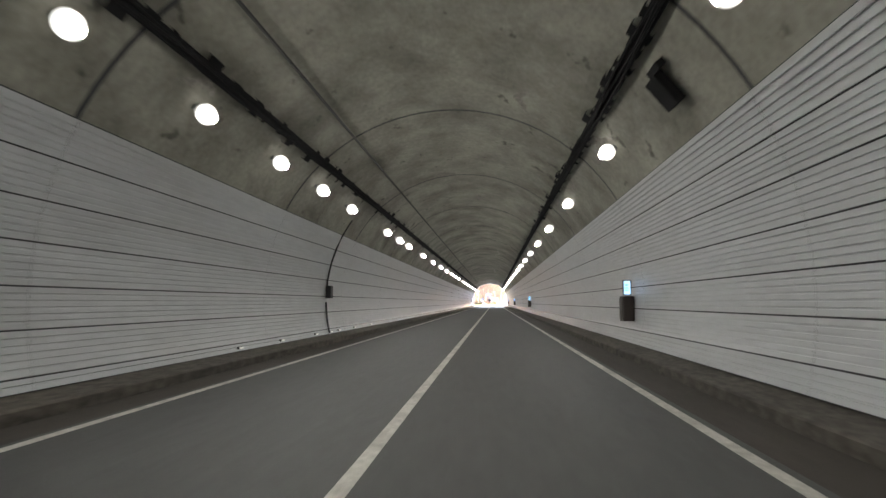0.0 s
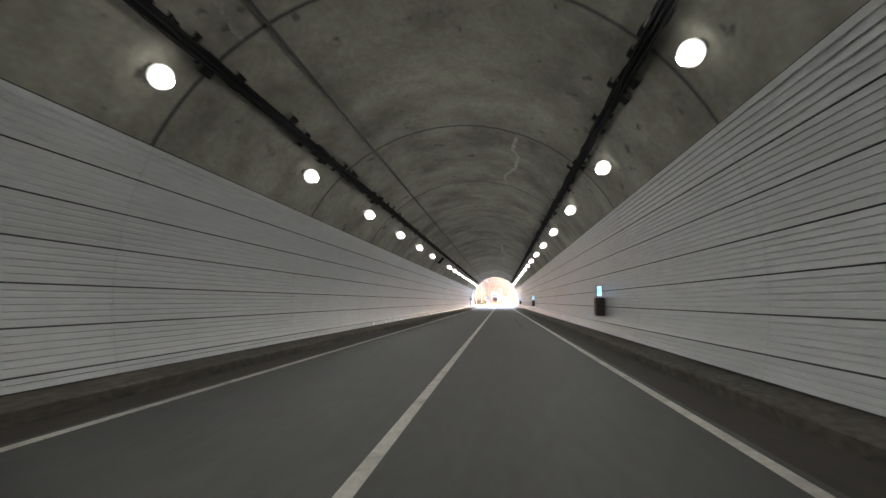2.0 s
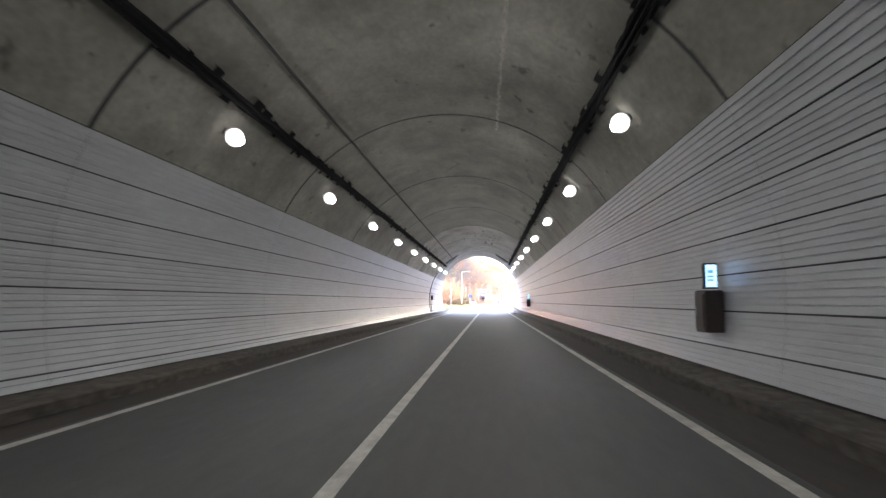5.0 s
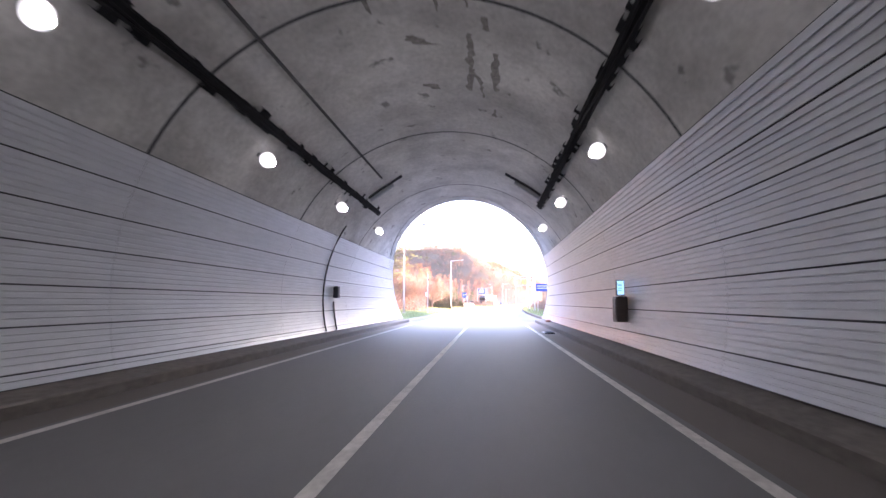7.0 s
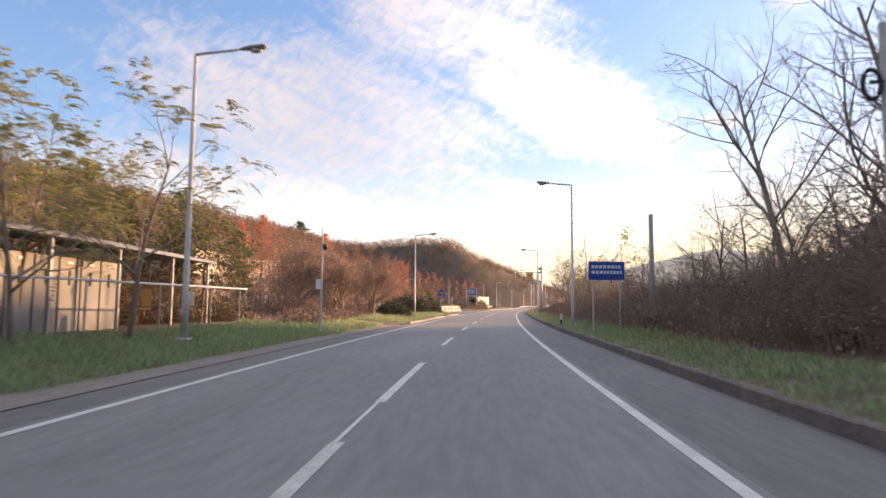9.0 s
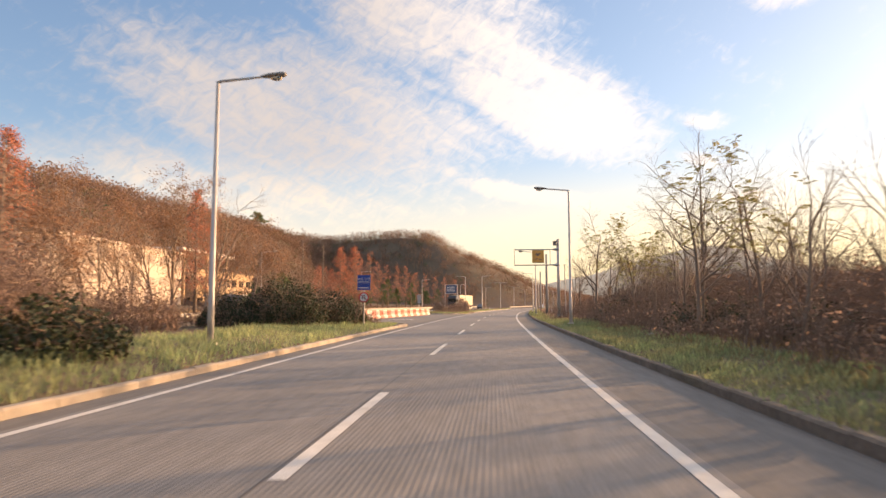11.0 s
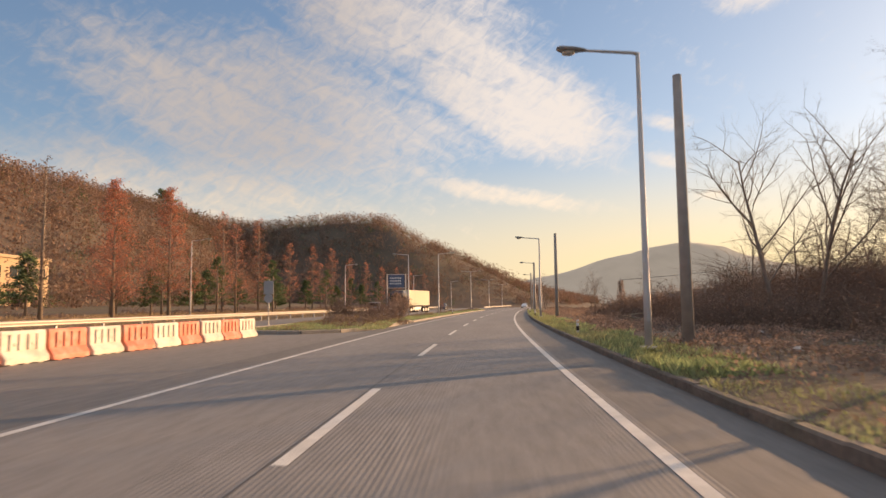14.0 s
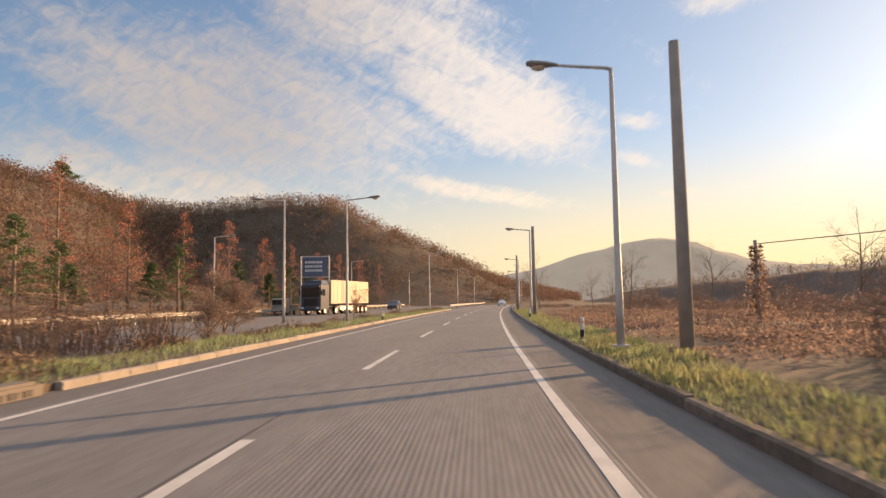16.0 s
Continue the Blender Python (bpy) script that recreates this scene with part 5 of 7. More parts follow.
for x, y in ((11.1, 309.2), (14.05, 339.5), (6.1, 219.8), (16.9, 362), (21.5, 396)):
    delineator(x, y, 0.25, 0.72 if y == 309.2 else 1.0)
delineator(7.2, 366, 0.1)
tagged(part("stake", Geo().tube([(12.75, 301.5, 0.1), (12.62, 301.5, 0.85)], 0.03, 6), M_WHITE), "short white stake in the verge", "marker post")

# water-filled barriers


def barrier_unit(name, material, label):
    e = place(name, 0, 0, 0, 0, label, "barrier", "plastic barriers")
    L = 1.48
    pr = [(-0.24, 0.03), (-0.24, 0.16), (-0.11, 0.34), (-0.10, 0.80), (-0.07, 0.85), (0.07, 0.85), (0.10, 0.80), (0.11, 0.34), (0.24, 0.16), (0.24, 0.03)]
    g = Geo().sweep(pr, [lambda a, b, y=y, k=k: Vector((a * k, y, b)) for y, k in ((0.0, 0.9), (0.03, 1.0), (L - 0.03, 1.0), (L, 0.9))], True)
    g.f += [tuple(range(9, -1, -1)), tuple(range(30, 40))]
    part("shell", g, material, e)
    for s in (-1, 1):
        for y in (0.28, 0.58, 0.88, 1.18):
            part("rib", Geo().box((s * 0.118, y, 0.56), (0.06, 0.10, 0.40), 0, 0.8), material, e)
        for y in (0.43, 1.03):
            part("plug", Geo().tube([(s * 0.105, y, 0.5), (s * 0.125, y, 0.5)], 0.045, 10), material, e)
    for y in (0.3, 0.75, 1.2):
        part("foot", Geo().box((0, y, 0.015), (0.42, 0.2, 0.03)), material, e)
    return e


b_red = barrier_unit("plastic_barrier", M_BARRIER_RED, "sun-faded red plastic water barrier")
b_white = barrier_unit("plastic_barrier", M_BARRIER_WHITE, "dusty white plastic water barrier")
bx0, by0, bx1, by1 = -8.25, 275.6, -3.3, 312.6
bl = math.hypot(bx1 - bx0, by1 - by0)
ba = -math.atan2(bx1 - bx0, by1 - by0)
nb = int(bl / 1.5)
used = {0: False, 1: False}


def put_barrier(kind, x, y, a):
    m = Matrix.Translation((x, y, 0.0)) @ Matrix.Rotation(a, 4, "Z")
    src = b_red if kind else b_white
    if not used[kind]:
        src.matrix_world = m
        used[kind] = True
    else:
        copy_thing(src, m)


for i in range(nb):
    f = i / nb
    bow = 0.35 * math.sin(math.pi * f)
    put_barrier((i + 1) % 2, bx0 + (bx1 - bx0) * f - bow, by0 + (by1 - by0) * f, ba + random.uniform(-0.03, 0.03))
put_barrier(0, -7.9, 275.3, radians(80))
for i in range(4):
    put_barrier(1 if i < 3 else 0, -9.5 - i * 1.5, 275.6 + i * 0.5, radians(75))


def guardrail(name, y0, y1, off, face, label, step=4.0):
    """A steel W-beam on posts; face: 1 turns the beam towards +x."""
    e = place(name, 0, 0, 0, 0, label, "guardrail")
    pr = [(0.0, 0.42), (0.08, 0.47), (0.08, 0.53), (0.02, 0.58), (0.08, 0.63), (0.08, 0.69), (0.0, 0.74)]
    ys = steps(y0, y1, step)
    part("beam", Geo().sweep(pr, [lambda a, b, y=y: on_road(y, off + face * a, b + 0.06) for y in ys]), M_RAIL, e)
    shared = None
    for y in ys:
        if shared is None:
            ob = part("post", Geo().box((0, 0, 0.32), (0.12, 0.10, 0.95)), M_STEEL, e)
            shared = ob.data
        else:
            ob = new("post", shared)
            ob.parent = e
        p = on_road(y, off - face * 0.07)
        ob.location = p
        ob.rotation_euler = (0, 0, rh(y))
    return e


M_RAIL = mat("sunlit_guardrail_steel", (0.50, 0.46, 0.40), 0.5, 0.35, col2=(0.40, 0.37, 0.33), scale=2, amount=0.6)
guardrail("guardrail", 240, 470, -21.6, 1, "long galvanised guardrail beyond the opposite lanes")
guardrail("median_guardrail", 424, 620, -5.2, 1, "galvanised guardrail along the median")

# ---- vehicles ----


def wheel(e, x, y, r, w=0.24):
    t = part("wheel", Geo().tube([(x - w / 2, y, r), (x - w / 2 + 0.03, y, r), (x + w / 2 - 0.03, y, r), (x + w / 2, y, r)], [r * 0.9, r, r, r * 0.9], 18), M_TYRE, e)
    part("rim", Geo().tube([(x - w / 2 - 0.005, y, r), (x + w / 2 + 0.005, y, r)], r * 0.58, 14), M_STEEL, t)


def car(x, y, rz, paint, label, suv=False):
    """A hatchback or a taller estate, lofted along its length; its nose points to -y."""
    e = place("car", x, y, 0.0, rz, label, "car", "cars")
    k, L = (1.12 if suv else 1.0), 4.3
    # along, half width, height of the waist, height of the top, half width of the top
    st = [(-0.5, 0.72, 0.58, 0.60, 0.62), (-0.485, 0.82, 0.66, 0.70, 0.70), (-0.40, 0.87, 0.78, 0.83, 0.76), (-0.26, 0.89, 0.90, 0.97, 0.78), (-0.05, 0.89, 0.94, 1.41, 0.60), (0.12, 0.89, 0.96, 1.47, 0.61),
          (0.32, 0.89, 0.98, 1.42, 0.59), (0.45, 0.87, 0.96, 1.03, 0.68), (0.488, 0.84, 0.78, 0.82, 0.72), (0.5, 0.78, 0.52, 0.55, 0.66)]
    st = [(u * L, w, b * k, t * k, tw) for u, w, b, t, tw in st]

    def ring(q):
        u, w, b, t, tw = q
        half = [(w * 0.93, 0.24), (w, 0.46), (w * 0.985, b), (tw, t - 0.05), (tw * 0.78, t)]
        return [Vector((-px, u, pz)) for px, pz in half] + [Vector((px, u, pz)) for px, pz in reversed(half)]

    rings = [ring(q) for q in st]
    g = Geo()
    for r in rings:
        g.v.extend(tuple(p) for p in r)
    for i in range(len(rings) - 1):
        for j in range(10):
            g.f.append((i * 10 + j, i * 10 + (j + 1) % 10, i * 10 + 10 + (j + 1) % 10, i * 10 + 10 + j))
    g.f += [tuple(range(9, -1, -1)), tuple(range(len(g.v) - 10, len(g.v)))]
    part("body", g, paint, e)

    def pane(name, pts, inset=0.1):
        mid = sum(pts, Vector()) / len(pts)
        n = (pts[1] - pts[0]).cross(pts[2] - pts[0]).normalized()
        n = n if n.dot(mid - Vector((0, 0.05 * L, 0.8))) > 0 else -n
        q = [p.lerp(mid, inset) + n * 0.012 for p in pts]
        part(name, Geo().add(q + [p - n * 0.03 for p in q], [(0, 1, 2, 3), (7, 6, 5, 4)] + [(i, (i + 1) % 4, (i + 1) % 4 + 4, i + 4) for i in range(4)]), M_GLASS, e)

    pane("windscreen", [rings[3][3], rings[3][6], rings[4][6], rings[4][3]], 0.08)
    pane("rear_window", [rings[6][3], rings[6][6], rings[7][6], rings[7][3]], 0.14)
    for c, d in ((2, 3), (7, 6)):
        for i in (3, 4, 5, 6):
            pane("side_window", [rings[i][c], rings[i + 1][c], rings[i + 1][d], rings[i][d]], 0.1)
    for s in (-1, 1):
        part("headlight", Geo().bbox((s * 0.62, -0.478 * L, 0.66), (0.34, 0.10, 0.13), 0.03), M_WHITE, e, "clear headlight")
        part("tail_light", Geo().bbox((s * 0.68, 0.476 * L, 0.84), (0.22, 0.10, 0.2), 0.03), M_RED, e, "red tail light")
        part("mirror", Geo().bbox((s * 0.97, -0.17 * L, 0.98 * k), (0.16, 0.1, 0.12), 0.03), paint, e)
        for yy in (-0.31, 0.29):
            part("wheel_arch", Geo().tube([(s * 0.80, yy * L, 0.34), (s * 0.897, yy * L, 0.34)], 0.38, 18), M_BLACK, e)
            wheel(e, s * 0.80, yy * L, 0.32, 0.21)
    part("grille", Geo().bbox((0, -0.495 * L, 0.58), (0.7, 0.05, 0.1), 0.02), M_BLACK, e)
    part("bumper", Geo().bbox((0, -0.49 * L, 0.38), (1.5, 0.12, 0.2), 0.04), paint, e)
    return e


def lorry(x, y, rz):
    e = place("lorry", x, y, 0.0, rz, "dark-cabbed articulated lorry with a cream box trailer", "truck")
    c = part("cab", Geo().bbox((0, 1.1, 2.1), (2.46, 2.2, 2.9), 0.12), M_CAB, e)
    part("windscreen", Geo().box((0, -0.01, 2.55), (2.2, 0.03, 0.95)), M_GLASS, c)
    part("grille", Geo().box((0, -0.02, 1.45), (1.6, 0.04, 0.75)), M_BLACK, c)
    part("bumper", Geo().bbox((0, -0.03, 0.72), (2.46, 0.2, 0.45), 0.05), M_CAB, c)
    part("visor", Geo().bbox((0, -0.1, 3.2), (2.3, 0.3, 0.12), 0.03), M_CAB, c)
    part("roof_fairing", Geo().box((0, 1.3, 3.7), (2.3, 1.6, 0.4), 0, 0.85), M_CAB, c)
    for s in (-1, 1):
        part("headlight", Geo().bbox((s * 0.95, -0.14, 0.8), (0.35, 0.04, 0.18), 0.02), M_WHITE, c)
        part("mirror", Geo().bbox((s * 1.38, 0.0, 2.5), (0.16, 0.1, 0.5), 0.03), M_BLACK, c)
        part("side_window", Geo().box((s * 1.235, 0.75, 2.55), (0.02, 0.8, 0.7)), M_GLASS, c)
    b = part("trailer_box", Geo().bbox((0, 8.0, 2.65), (2.5, 10.8, 2.75), 0.05), M_TRAILER, e, "cream box body")
    for i in range(10):
        for s in (-1, 1):
            part("side_post", Geo().box((s * 1.255, 3.2 + i * 1.07, 2.65), (0.02, 0.06, 2.6)), M_TRAILER, b)
    part("chassis", Geo().box((0, 7.0, 1.05), (1.0, 11.5, 0.25)), M_BLACK, e)
    for s in (-1, 1):
        part("side_guard", Geo().box((s * 1.15, 7.0, 0.75), (0.04, 3.8, 0.5)), M_STEEL, e)
        for yy in (1.2, 4.0, 10.2, 11.5, 12.7):
            wheel(e, s * 1.05, yy, 0.5, 0.32)


lorry(-2.0, 392.5, -0.34)
car(6.4, 431.0, rh(431), M_CARGREY, "dark grey car behind the lorry", True)
e = place("small_truck", -6.2, 395.5, 0.0, rh(399), "small pale flatbed truck in the opposite lane", "truck")
c = part("cab", Geo().bbox((0, 0.8, 1.15), (1.7, 1.6, 1.6), 0.1), M_STEEL, e)
part("windscreen", Geo().box((0, -0.01, 1.5), (1.45, 0.03, 0.6)), M_GLASS, c)
part("bumper", Geo().bbox((0, -0.02, 0.5), (1.7, 0.12, 0.25), 0.03), M_BLACK, c)
part("flatbed", Geo().box((0, 3.2, 0.95), (1.7, 3.0, 0.4)), M_CARGREY, e)
for s in (-1, 1):
    wheel(e, s * 0.72, 0.7, 0.32, 0.2)
    wheel(e, s * 0.72, 3.6, 0.32, 0.2)
car(-15.8, 288.5, rh(290) + 0.0, M_CARWHITE, "white saloon car behind the plastic barriers")
p = on_road(478, 1.8)
car(p.x, p.y, rh(478), M_CARWHITE, "white car far ahead in the lane")


# ---- sheds and buildings ----
e = place("shelter", -12.2, 197.0, 0.3, radians(4), "open shelter with a blue-grey sheet roof on steel posts", "shelter")
part("roof", Geo().add([(-2.2, -6, 3.25), (1.2, -6, 3.05), (1.2, 16.2, 3.05), (-2.2, 16.2, 3.25), (-2.2, -6, 3.40), (1.2, -6, 3.18), (1.2, 16.2, 3.18), (-2.2, 16.2, 3.40)], [(0, 1, 2, 3), (7, 6, 5, 4), (1, 5, 6, 2), (0, 4, 5, 1), (3, 2, 6, 7), (0, 3, 7, 4)]), M_ROOF, e)
g = Geo()
for i in range(36):
    g.box((-0.5, -5.8 + i * 0.62, 3.31), (3.4, 0.06, 0.05), 0, 1, radians(3.6))
tagged(part("roof_ridge", g, M_ROOF, e), kind="stuff")
part("eaves_trim", Geo().box((1.22, 5.1, 3.1), (0.05, 22.2, 0.14)), M_ROOF, e)
for yy in (-5, -1, 3, 7, 11.5, 15.6):
    for xx in (1.0, -1.9):
        part("post", Geo().box((xx, yy, 1.5), (0.10, 0.10, 3.3)), M_STEEL, e)
e = place("container_cabin", -13.4, 196.6, 0.3, radians(4), "cream panelled storage cabin under the shelter", "cabin")
part("body", Geo().bbox((0, 4.6, 1.3), (2.2, 10.0, 2.6), 0.03), M_SHED_WALL, e)
part("end_wall", Geo().bbox((0, -0.45, 1.3), (2.24, 0.12, 2.64), 0.02), M_SHED_GREY, e, "grey end wall")
for i in range(8):
    part("seam_batten", Geo().box((1.12, 0.5 + i * 1.28, 1.3), (0.05, 0.07, 2.55)), M_SHED_GREY, e)
for i in range(7):
    part("vent_slot", Geo().box((1.115, 1.1 + i * 1.28, 1.9), (0.03, 0.10, 0.5)), M_BLACK, e)
    part("lamp_strip", Geo().box((1.115, 1.1 + i * 1.28, 2.42), (0.03, 0.3, 0.09)), M_WHITE, e)
e = place("pipe_fence", -9.6, 190.0, 0.3, 0, "long white pipe rail on thin posts", "fence")
part("rail", Geo().tube([(0, -4, 1.66), (0.2, 20.5, 1.72)], 0.035, 8), M_WHITE, e)
for yy in (-3, 1, 5, 9, 13, 17, 20):
    part("post", Geo().tube([(0.05, yy, -0.1), (0.05, yy, 1.68)], 0.03, 6), M_STEEL, e)
for yy, mm in ((12.0, M_AMBER), (15.0, M_WHITE)):
    part("notice", Geo().bbox((0.14, yy, 1.22), (0.03, 0.4, 0.52), 0.01, 1.2), mm, e)
    part("notice_sheet", Geo().bbox((0.17, yy - 0.012, 1.25), (0.02, 0.3, 0.34), 0.005, 1.2), M_WHITE, e)


def block(name, x0, x1, y0, y1, z0, z1, material, label, storeys, roof_over=0.3, glass=None):
    """A flat-roofed building with bands of windows on the two sides seen."""
    e = place(name, (x0 + x1) / 2, y0, 0, 0, label, "building")
    w, d = x1 - x0, y1 - y0
    part("wall", Geo().box((0, d / 2, (z0 + z1) / 2), (w, d, z1 - z0)), material, e)
    part("roof", Geo().bbox((0, d / 2, z1 + 0.2), (w + roof_over * 2, d + roof_over * 2, 0.4), 0.04), material, e)
    part("plinth", Geo().box((0, d / 2, 0.4), (w + 0.12, d + 0.12, 0.8)), M_SHED_GREY, e)
    hs = (z1 - z0) / storeys
    for k in range(storeys):
        zc = z0 + (k + 0.55) * hs
        n = max(2, int(w / 4.2))
        for i in range(n):
            xx = -w / 2 + (i + 0.5) * w / n
            wd = part("window", Geo().box((xx, 0.02, zc), (w / n * 0.62, 0.1, hs * 0.36)), glass or M_GLASS, e)
            part("sill", Geo().box((xx, -0.06, zc - hs * 0.2), (w / n * 0.68, 0.12, 0.1)), material, wd)
            part("mullion", Geo().box((xx, -0.04, zc), (0.07, 0.05, hs * 0.36)), material, wd)
        n = max(2, int(d / 4.2))
        for i in range(n):
            yy = (i + 0.5) * d / n
            wd = part("window", Geo().box((w / 2 - 0.02, yy, zc), (0.1, d / n * 0.62, hs * 0.36)), glass or M_GLASS, e)
            part("sill", Geo().box((w / 2 + 0.06, yy, zc - hs * 0.2), (0.12, d / n * 0.68, 0.1)), material, wd)
            part("mullion", Geo().box((w / 2 + 0.04, yy, zc), (0.05, 0.07, hs * 0.36)), material, wd)
    return e


block("office_building", -68, -48, 284, 331, 0, 10.2, M_BUILDING_W, "pale clad building lit by low sun", 3, glass=M_BLIND)
block("depot_building", -76, -50, 341, 372, 0, 8.0, M_BUILDING, "tan rendered flat-roofed depot", 2)
e = place("canopy_roof", -55, 346, 0, 0, "long thin sunlit canopy roof on columns", "canopy")
part("slab", Geo().bbox((1.5, 0, 11.7), (9, 25, 0.5), 0.05), M_FASCIA, e, "pale sunlit roof slab")
for xx in (-10, 0, 10):
    part("column", Geo().box((5, xx, 5.7), (0.5, 0.5, 11.5)), M_BUILDING, e)
block("grey_shed", -46.6, -39.7, 338, 345, 0, 3.0, M_SHED_BLUE, "low blue-grey shed in front of the depot", 1)
block("tan_building", -84, -64.5, 404, 425, 0, 11.0, M_BUILDING, "tan flat-roofed building among trees", 3)

# ---- plants ----


def grow(g, ra, p, d, length, r, level, plan, tips):
    """One limb and its children. plan: for each level (children, length ratio, spread, droop, sides, bend)."""
    kids, ratio, spread, lift, sides, bend = plan[level]
    n = 5 if level < 2 else 3
    pts, rad = [p.copy()], [r]
    q = d.copy()
    for i in range(n):
        q = (q + Vector((ra.uniform(-1, 1), ra.uniform(-1, 1), ra.uniform(-1, 1))) * bend + Vector((0, 0, lift))).normalized()
        pts.append(pts[-1] + q * (length / n))
        rad.append(r * (1 - (i + 1) / n * 0.72))
    g.tube(pts, rad, sides, level == 0)
    if level + 1 >= len(plan):
        tips.append((pts[-1], q))
        return
    for k in range(kids):
        f = 0.25 + 0.75 * (k + ra.random()) / kids
        i = min(n - 1, int(f * n))
        base = pts[i].lerp(pts[i + 1], f * n - i)
        ax = (pts[i + 1] - pts[i]).normalized()
        side = ax.cross(Vector((ra.uniform(-1, 1), ra.uniform(-1, 1), ra.uniform(-0.5, 0.8)))).normalized()
        nd = (ax * math.cos(spread) + side * math.sin(spread)).normalized()
        grow(g, ra, base, nd, length * ratio * ra.uniform(0.65, 1.1) * (1.15 - 0.5 * f), rad[i] * 0.55, level + 1, plan, tips)


def leaf_cards(points, size, ra, n_each, spread, flat=0.0):
    """Small leaf blades about the given points."""
    g = Geo()
    for p, q in points:
        for _ in range(n_each):
            c = p + Vector((ra.gauss(0, spread), ra.gauss(0, spread), ra.gauss(0, spread * 0.8)))
            a = Vector((ra.uniform(-1, 1), ra.uniform(-1, 1), ra.uniform(-1, 1) * (1 - flat))).normalized() * size * ra.uniform(0.6, 1.3)
            b = a.cross(Vector((ra.uniform(-1, 1), ra.uniform(-1, 1), ra.uniform(-1, 1)))).normalized() * size * 0.45
            g.add([c - a, c + b, c + a, c - b], [(0, 1, 2, 3)])
    return g


def leaf_fronds(points, ra, n_each, length):
    """Drooping pinnate sprays, a row of paired leaflets on a bent stalk, at the given twig ends."""
    g = Geo()
    for p, q in points:
        for _ in range(n_each):
            a = ra.uniform(0, 6.283)
            d = (Vector((math.cos(a), math.sin(a), ra.uniform(-0.1, 0.7))) + q * 0.8).normalized()
            L = length * ra.uniform(0.65, 1.2)
            side = d.cross(Vector((0, 0, 1))).normalized()
            at = p + Vector((ra.uniform(-0.1, 0.1), ra.uniform(-0.1, 0.1), ra.uniform(-0.1, 0.1)))
            stalk = [at + d * L * u + Vector((0, 0, -0.55 * L * u * u)) for u in (0.0, 0.33, 0.66, 1.0)]
            g.tube(stalk, [0.006, 0.005, 0.004, 0.002], 3, False)
            for i in range(7):
                u = 0.2 + 0.8 * i / 6.5
                c = at + d * L * u + Vector((0, 0, -0.55 * L * u * u))
                for s in (-1, 1):
                    if ra.random() < 0.12:
                        continue
                    tip = side * s * L * 0.24 * (1.15 - 0.5 * u) + d * L * 0.06 + Vector((0, 0, ra.uniform(-0.10, -0.01) * L))
                    w = d * L * 0.05
                    g.add([c, c + tip * 0.5 + w, c + tip, c + tip * 0.5 - w], [(0, 1, 2, 3)])
    return g


def bare_tree(seed, h, name="bare_tree", label="bare winter tree with fine grey-brown branches", spread=0.75, trunk=0.32, kids=(9, 6, 5), leaf=None, leaf_size=0.1, leaf_n=3, fine=0, share=1.0, frond=0.0):
    ra = random.Random(seed)
    e = place(name, 0, 0, 0, 0, label, "tree", "trees beside the road")
    plan = [(kids[0], 0.62, spread, 0.05, 7, 0.10), (kids[1], 0.55, 0.7, 0.06, 5, 0.18), (kids[2], 0.55, 0.65, 0.04, 4, 0.22), (fine, 0.6, 0.6, 0.03, 3, 0.25)] + ([(0, 0, 0, 0.02, 3, 0.25)] if fine else [])
    g, tips = Geo(), []
    grow(g, ra, Vector((0, 0, -0.2)), Vector((ra.uniform(-0.1, 0.1), ra.uniform(-0.1, 0.1), 1)).normalized(), h * 0.72, h * 0.016 * trunk / 0.4, 0, plan, tips)
    part("trunk", Geo().tube([(0, 0, -0.3), (0, 0, 0.25)], [h * 0.021 * trunk / 0.4, h * 0.0165 * trunk / 0.4], 8), M_BARK, e)
    part("crown", g, M_BARK, e, smooth=True)
    if leaf and frond:
        part("foliage", leaf_fronds([t for t in tips if ra.random() < share], ra, leaf_n, frond), leaf, e)
    elif leaf:
        part("foliage", leaf_cards([t for t in tips if ra.random() < share], leaf_size, ra, leaf_n, max(0.15, leaf_size * 1.8)), leaf, e)
    return e


def conifer_like(seed, h, leafy, name, label, leaf, width=0.17, n=70, clear=0.12):
    """A straight trunk with whorls of short rising limbs: dawn redwoods."""
    ra = random.Random(seed)
    e = place(name, 0, 0, 0, 0, label, "tree", "redwoods along the road")
    part("trunk", Geo().tube([(0, 0, -0.3), (0.05, 0, h * 0.5), (0, 0, h)], [h * 0.014, h * 0.009, 0.012], 8), M_BARK, e, smooth=True)
    g, tips = Geo(), []
    for i in range(n):
        f = clear + (1 - clear) * (i + ra.random()) / n
        z = f * h
        L = h * width * (1 - f) ** 0.75 * ra.uniform(0.75, 1.15) + 0.25
        a = ra.uniform(0, 2 * math.pi)
        d = Vector((math.cos(a), math.sin(a), ra.uniform(0.15, 0.65))).normalized()
        pts = [Vector((0, 0, z)) + d * L * k / 3 + Vector((0, 0, 0.05 * L * (k / 3) ** 2)) for k in range(4)]
        g.tube(pts, [0.035 * (1.2 - f), 0.022, 0.013, 0.006], 3, False)
        for k in range(7):
            u = ra.uniform(0.25, 1.0)
            q = pts[0].lerp(pts[3], u)
            b = Vector((ra.uniform(-1, 1), ra.uniform(-1, 1), ra.uniform(0.0, 0.9))).normalized()
            g.tube([q, q + b * L * 0.22, q + b * L * 0.4], [0.011, 0.008, 0.004], 3, False)
            tips.append((q + b * L * 0.25, b))
    part("branchwork", g, M_BARK, e)
    if leafy:
        sel = [t for t in tips if ra.random() < leafy]
        part("foliage", leaf_cards(sel, 0.085, ra, 8, 0.19), leaf, e)
    return e


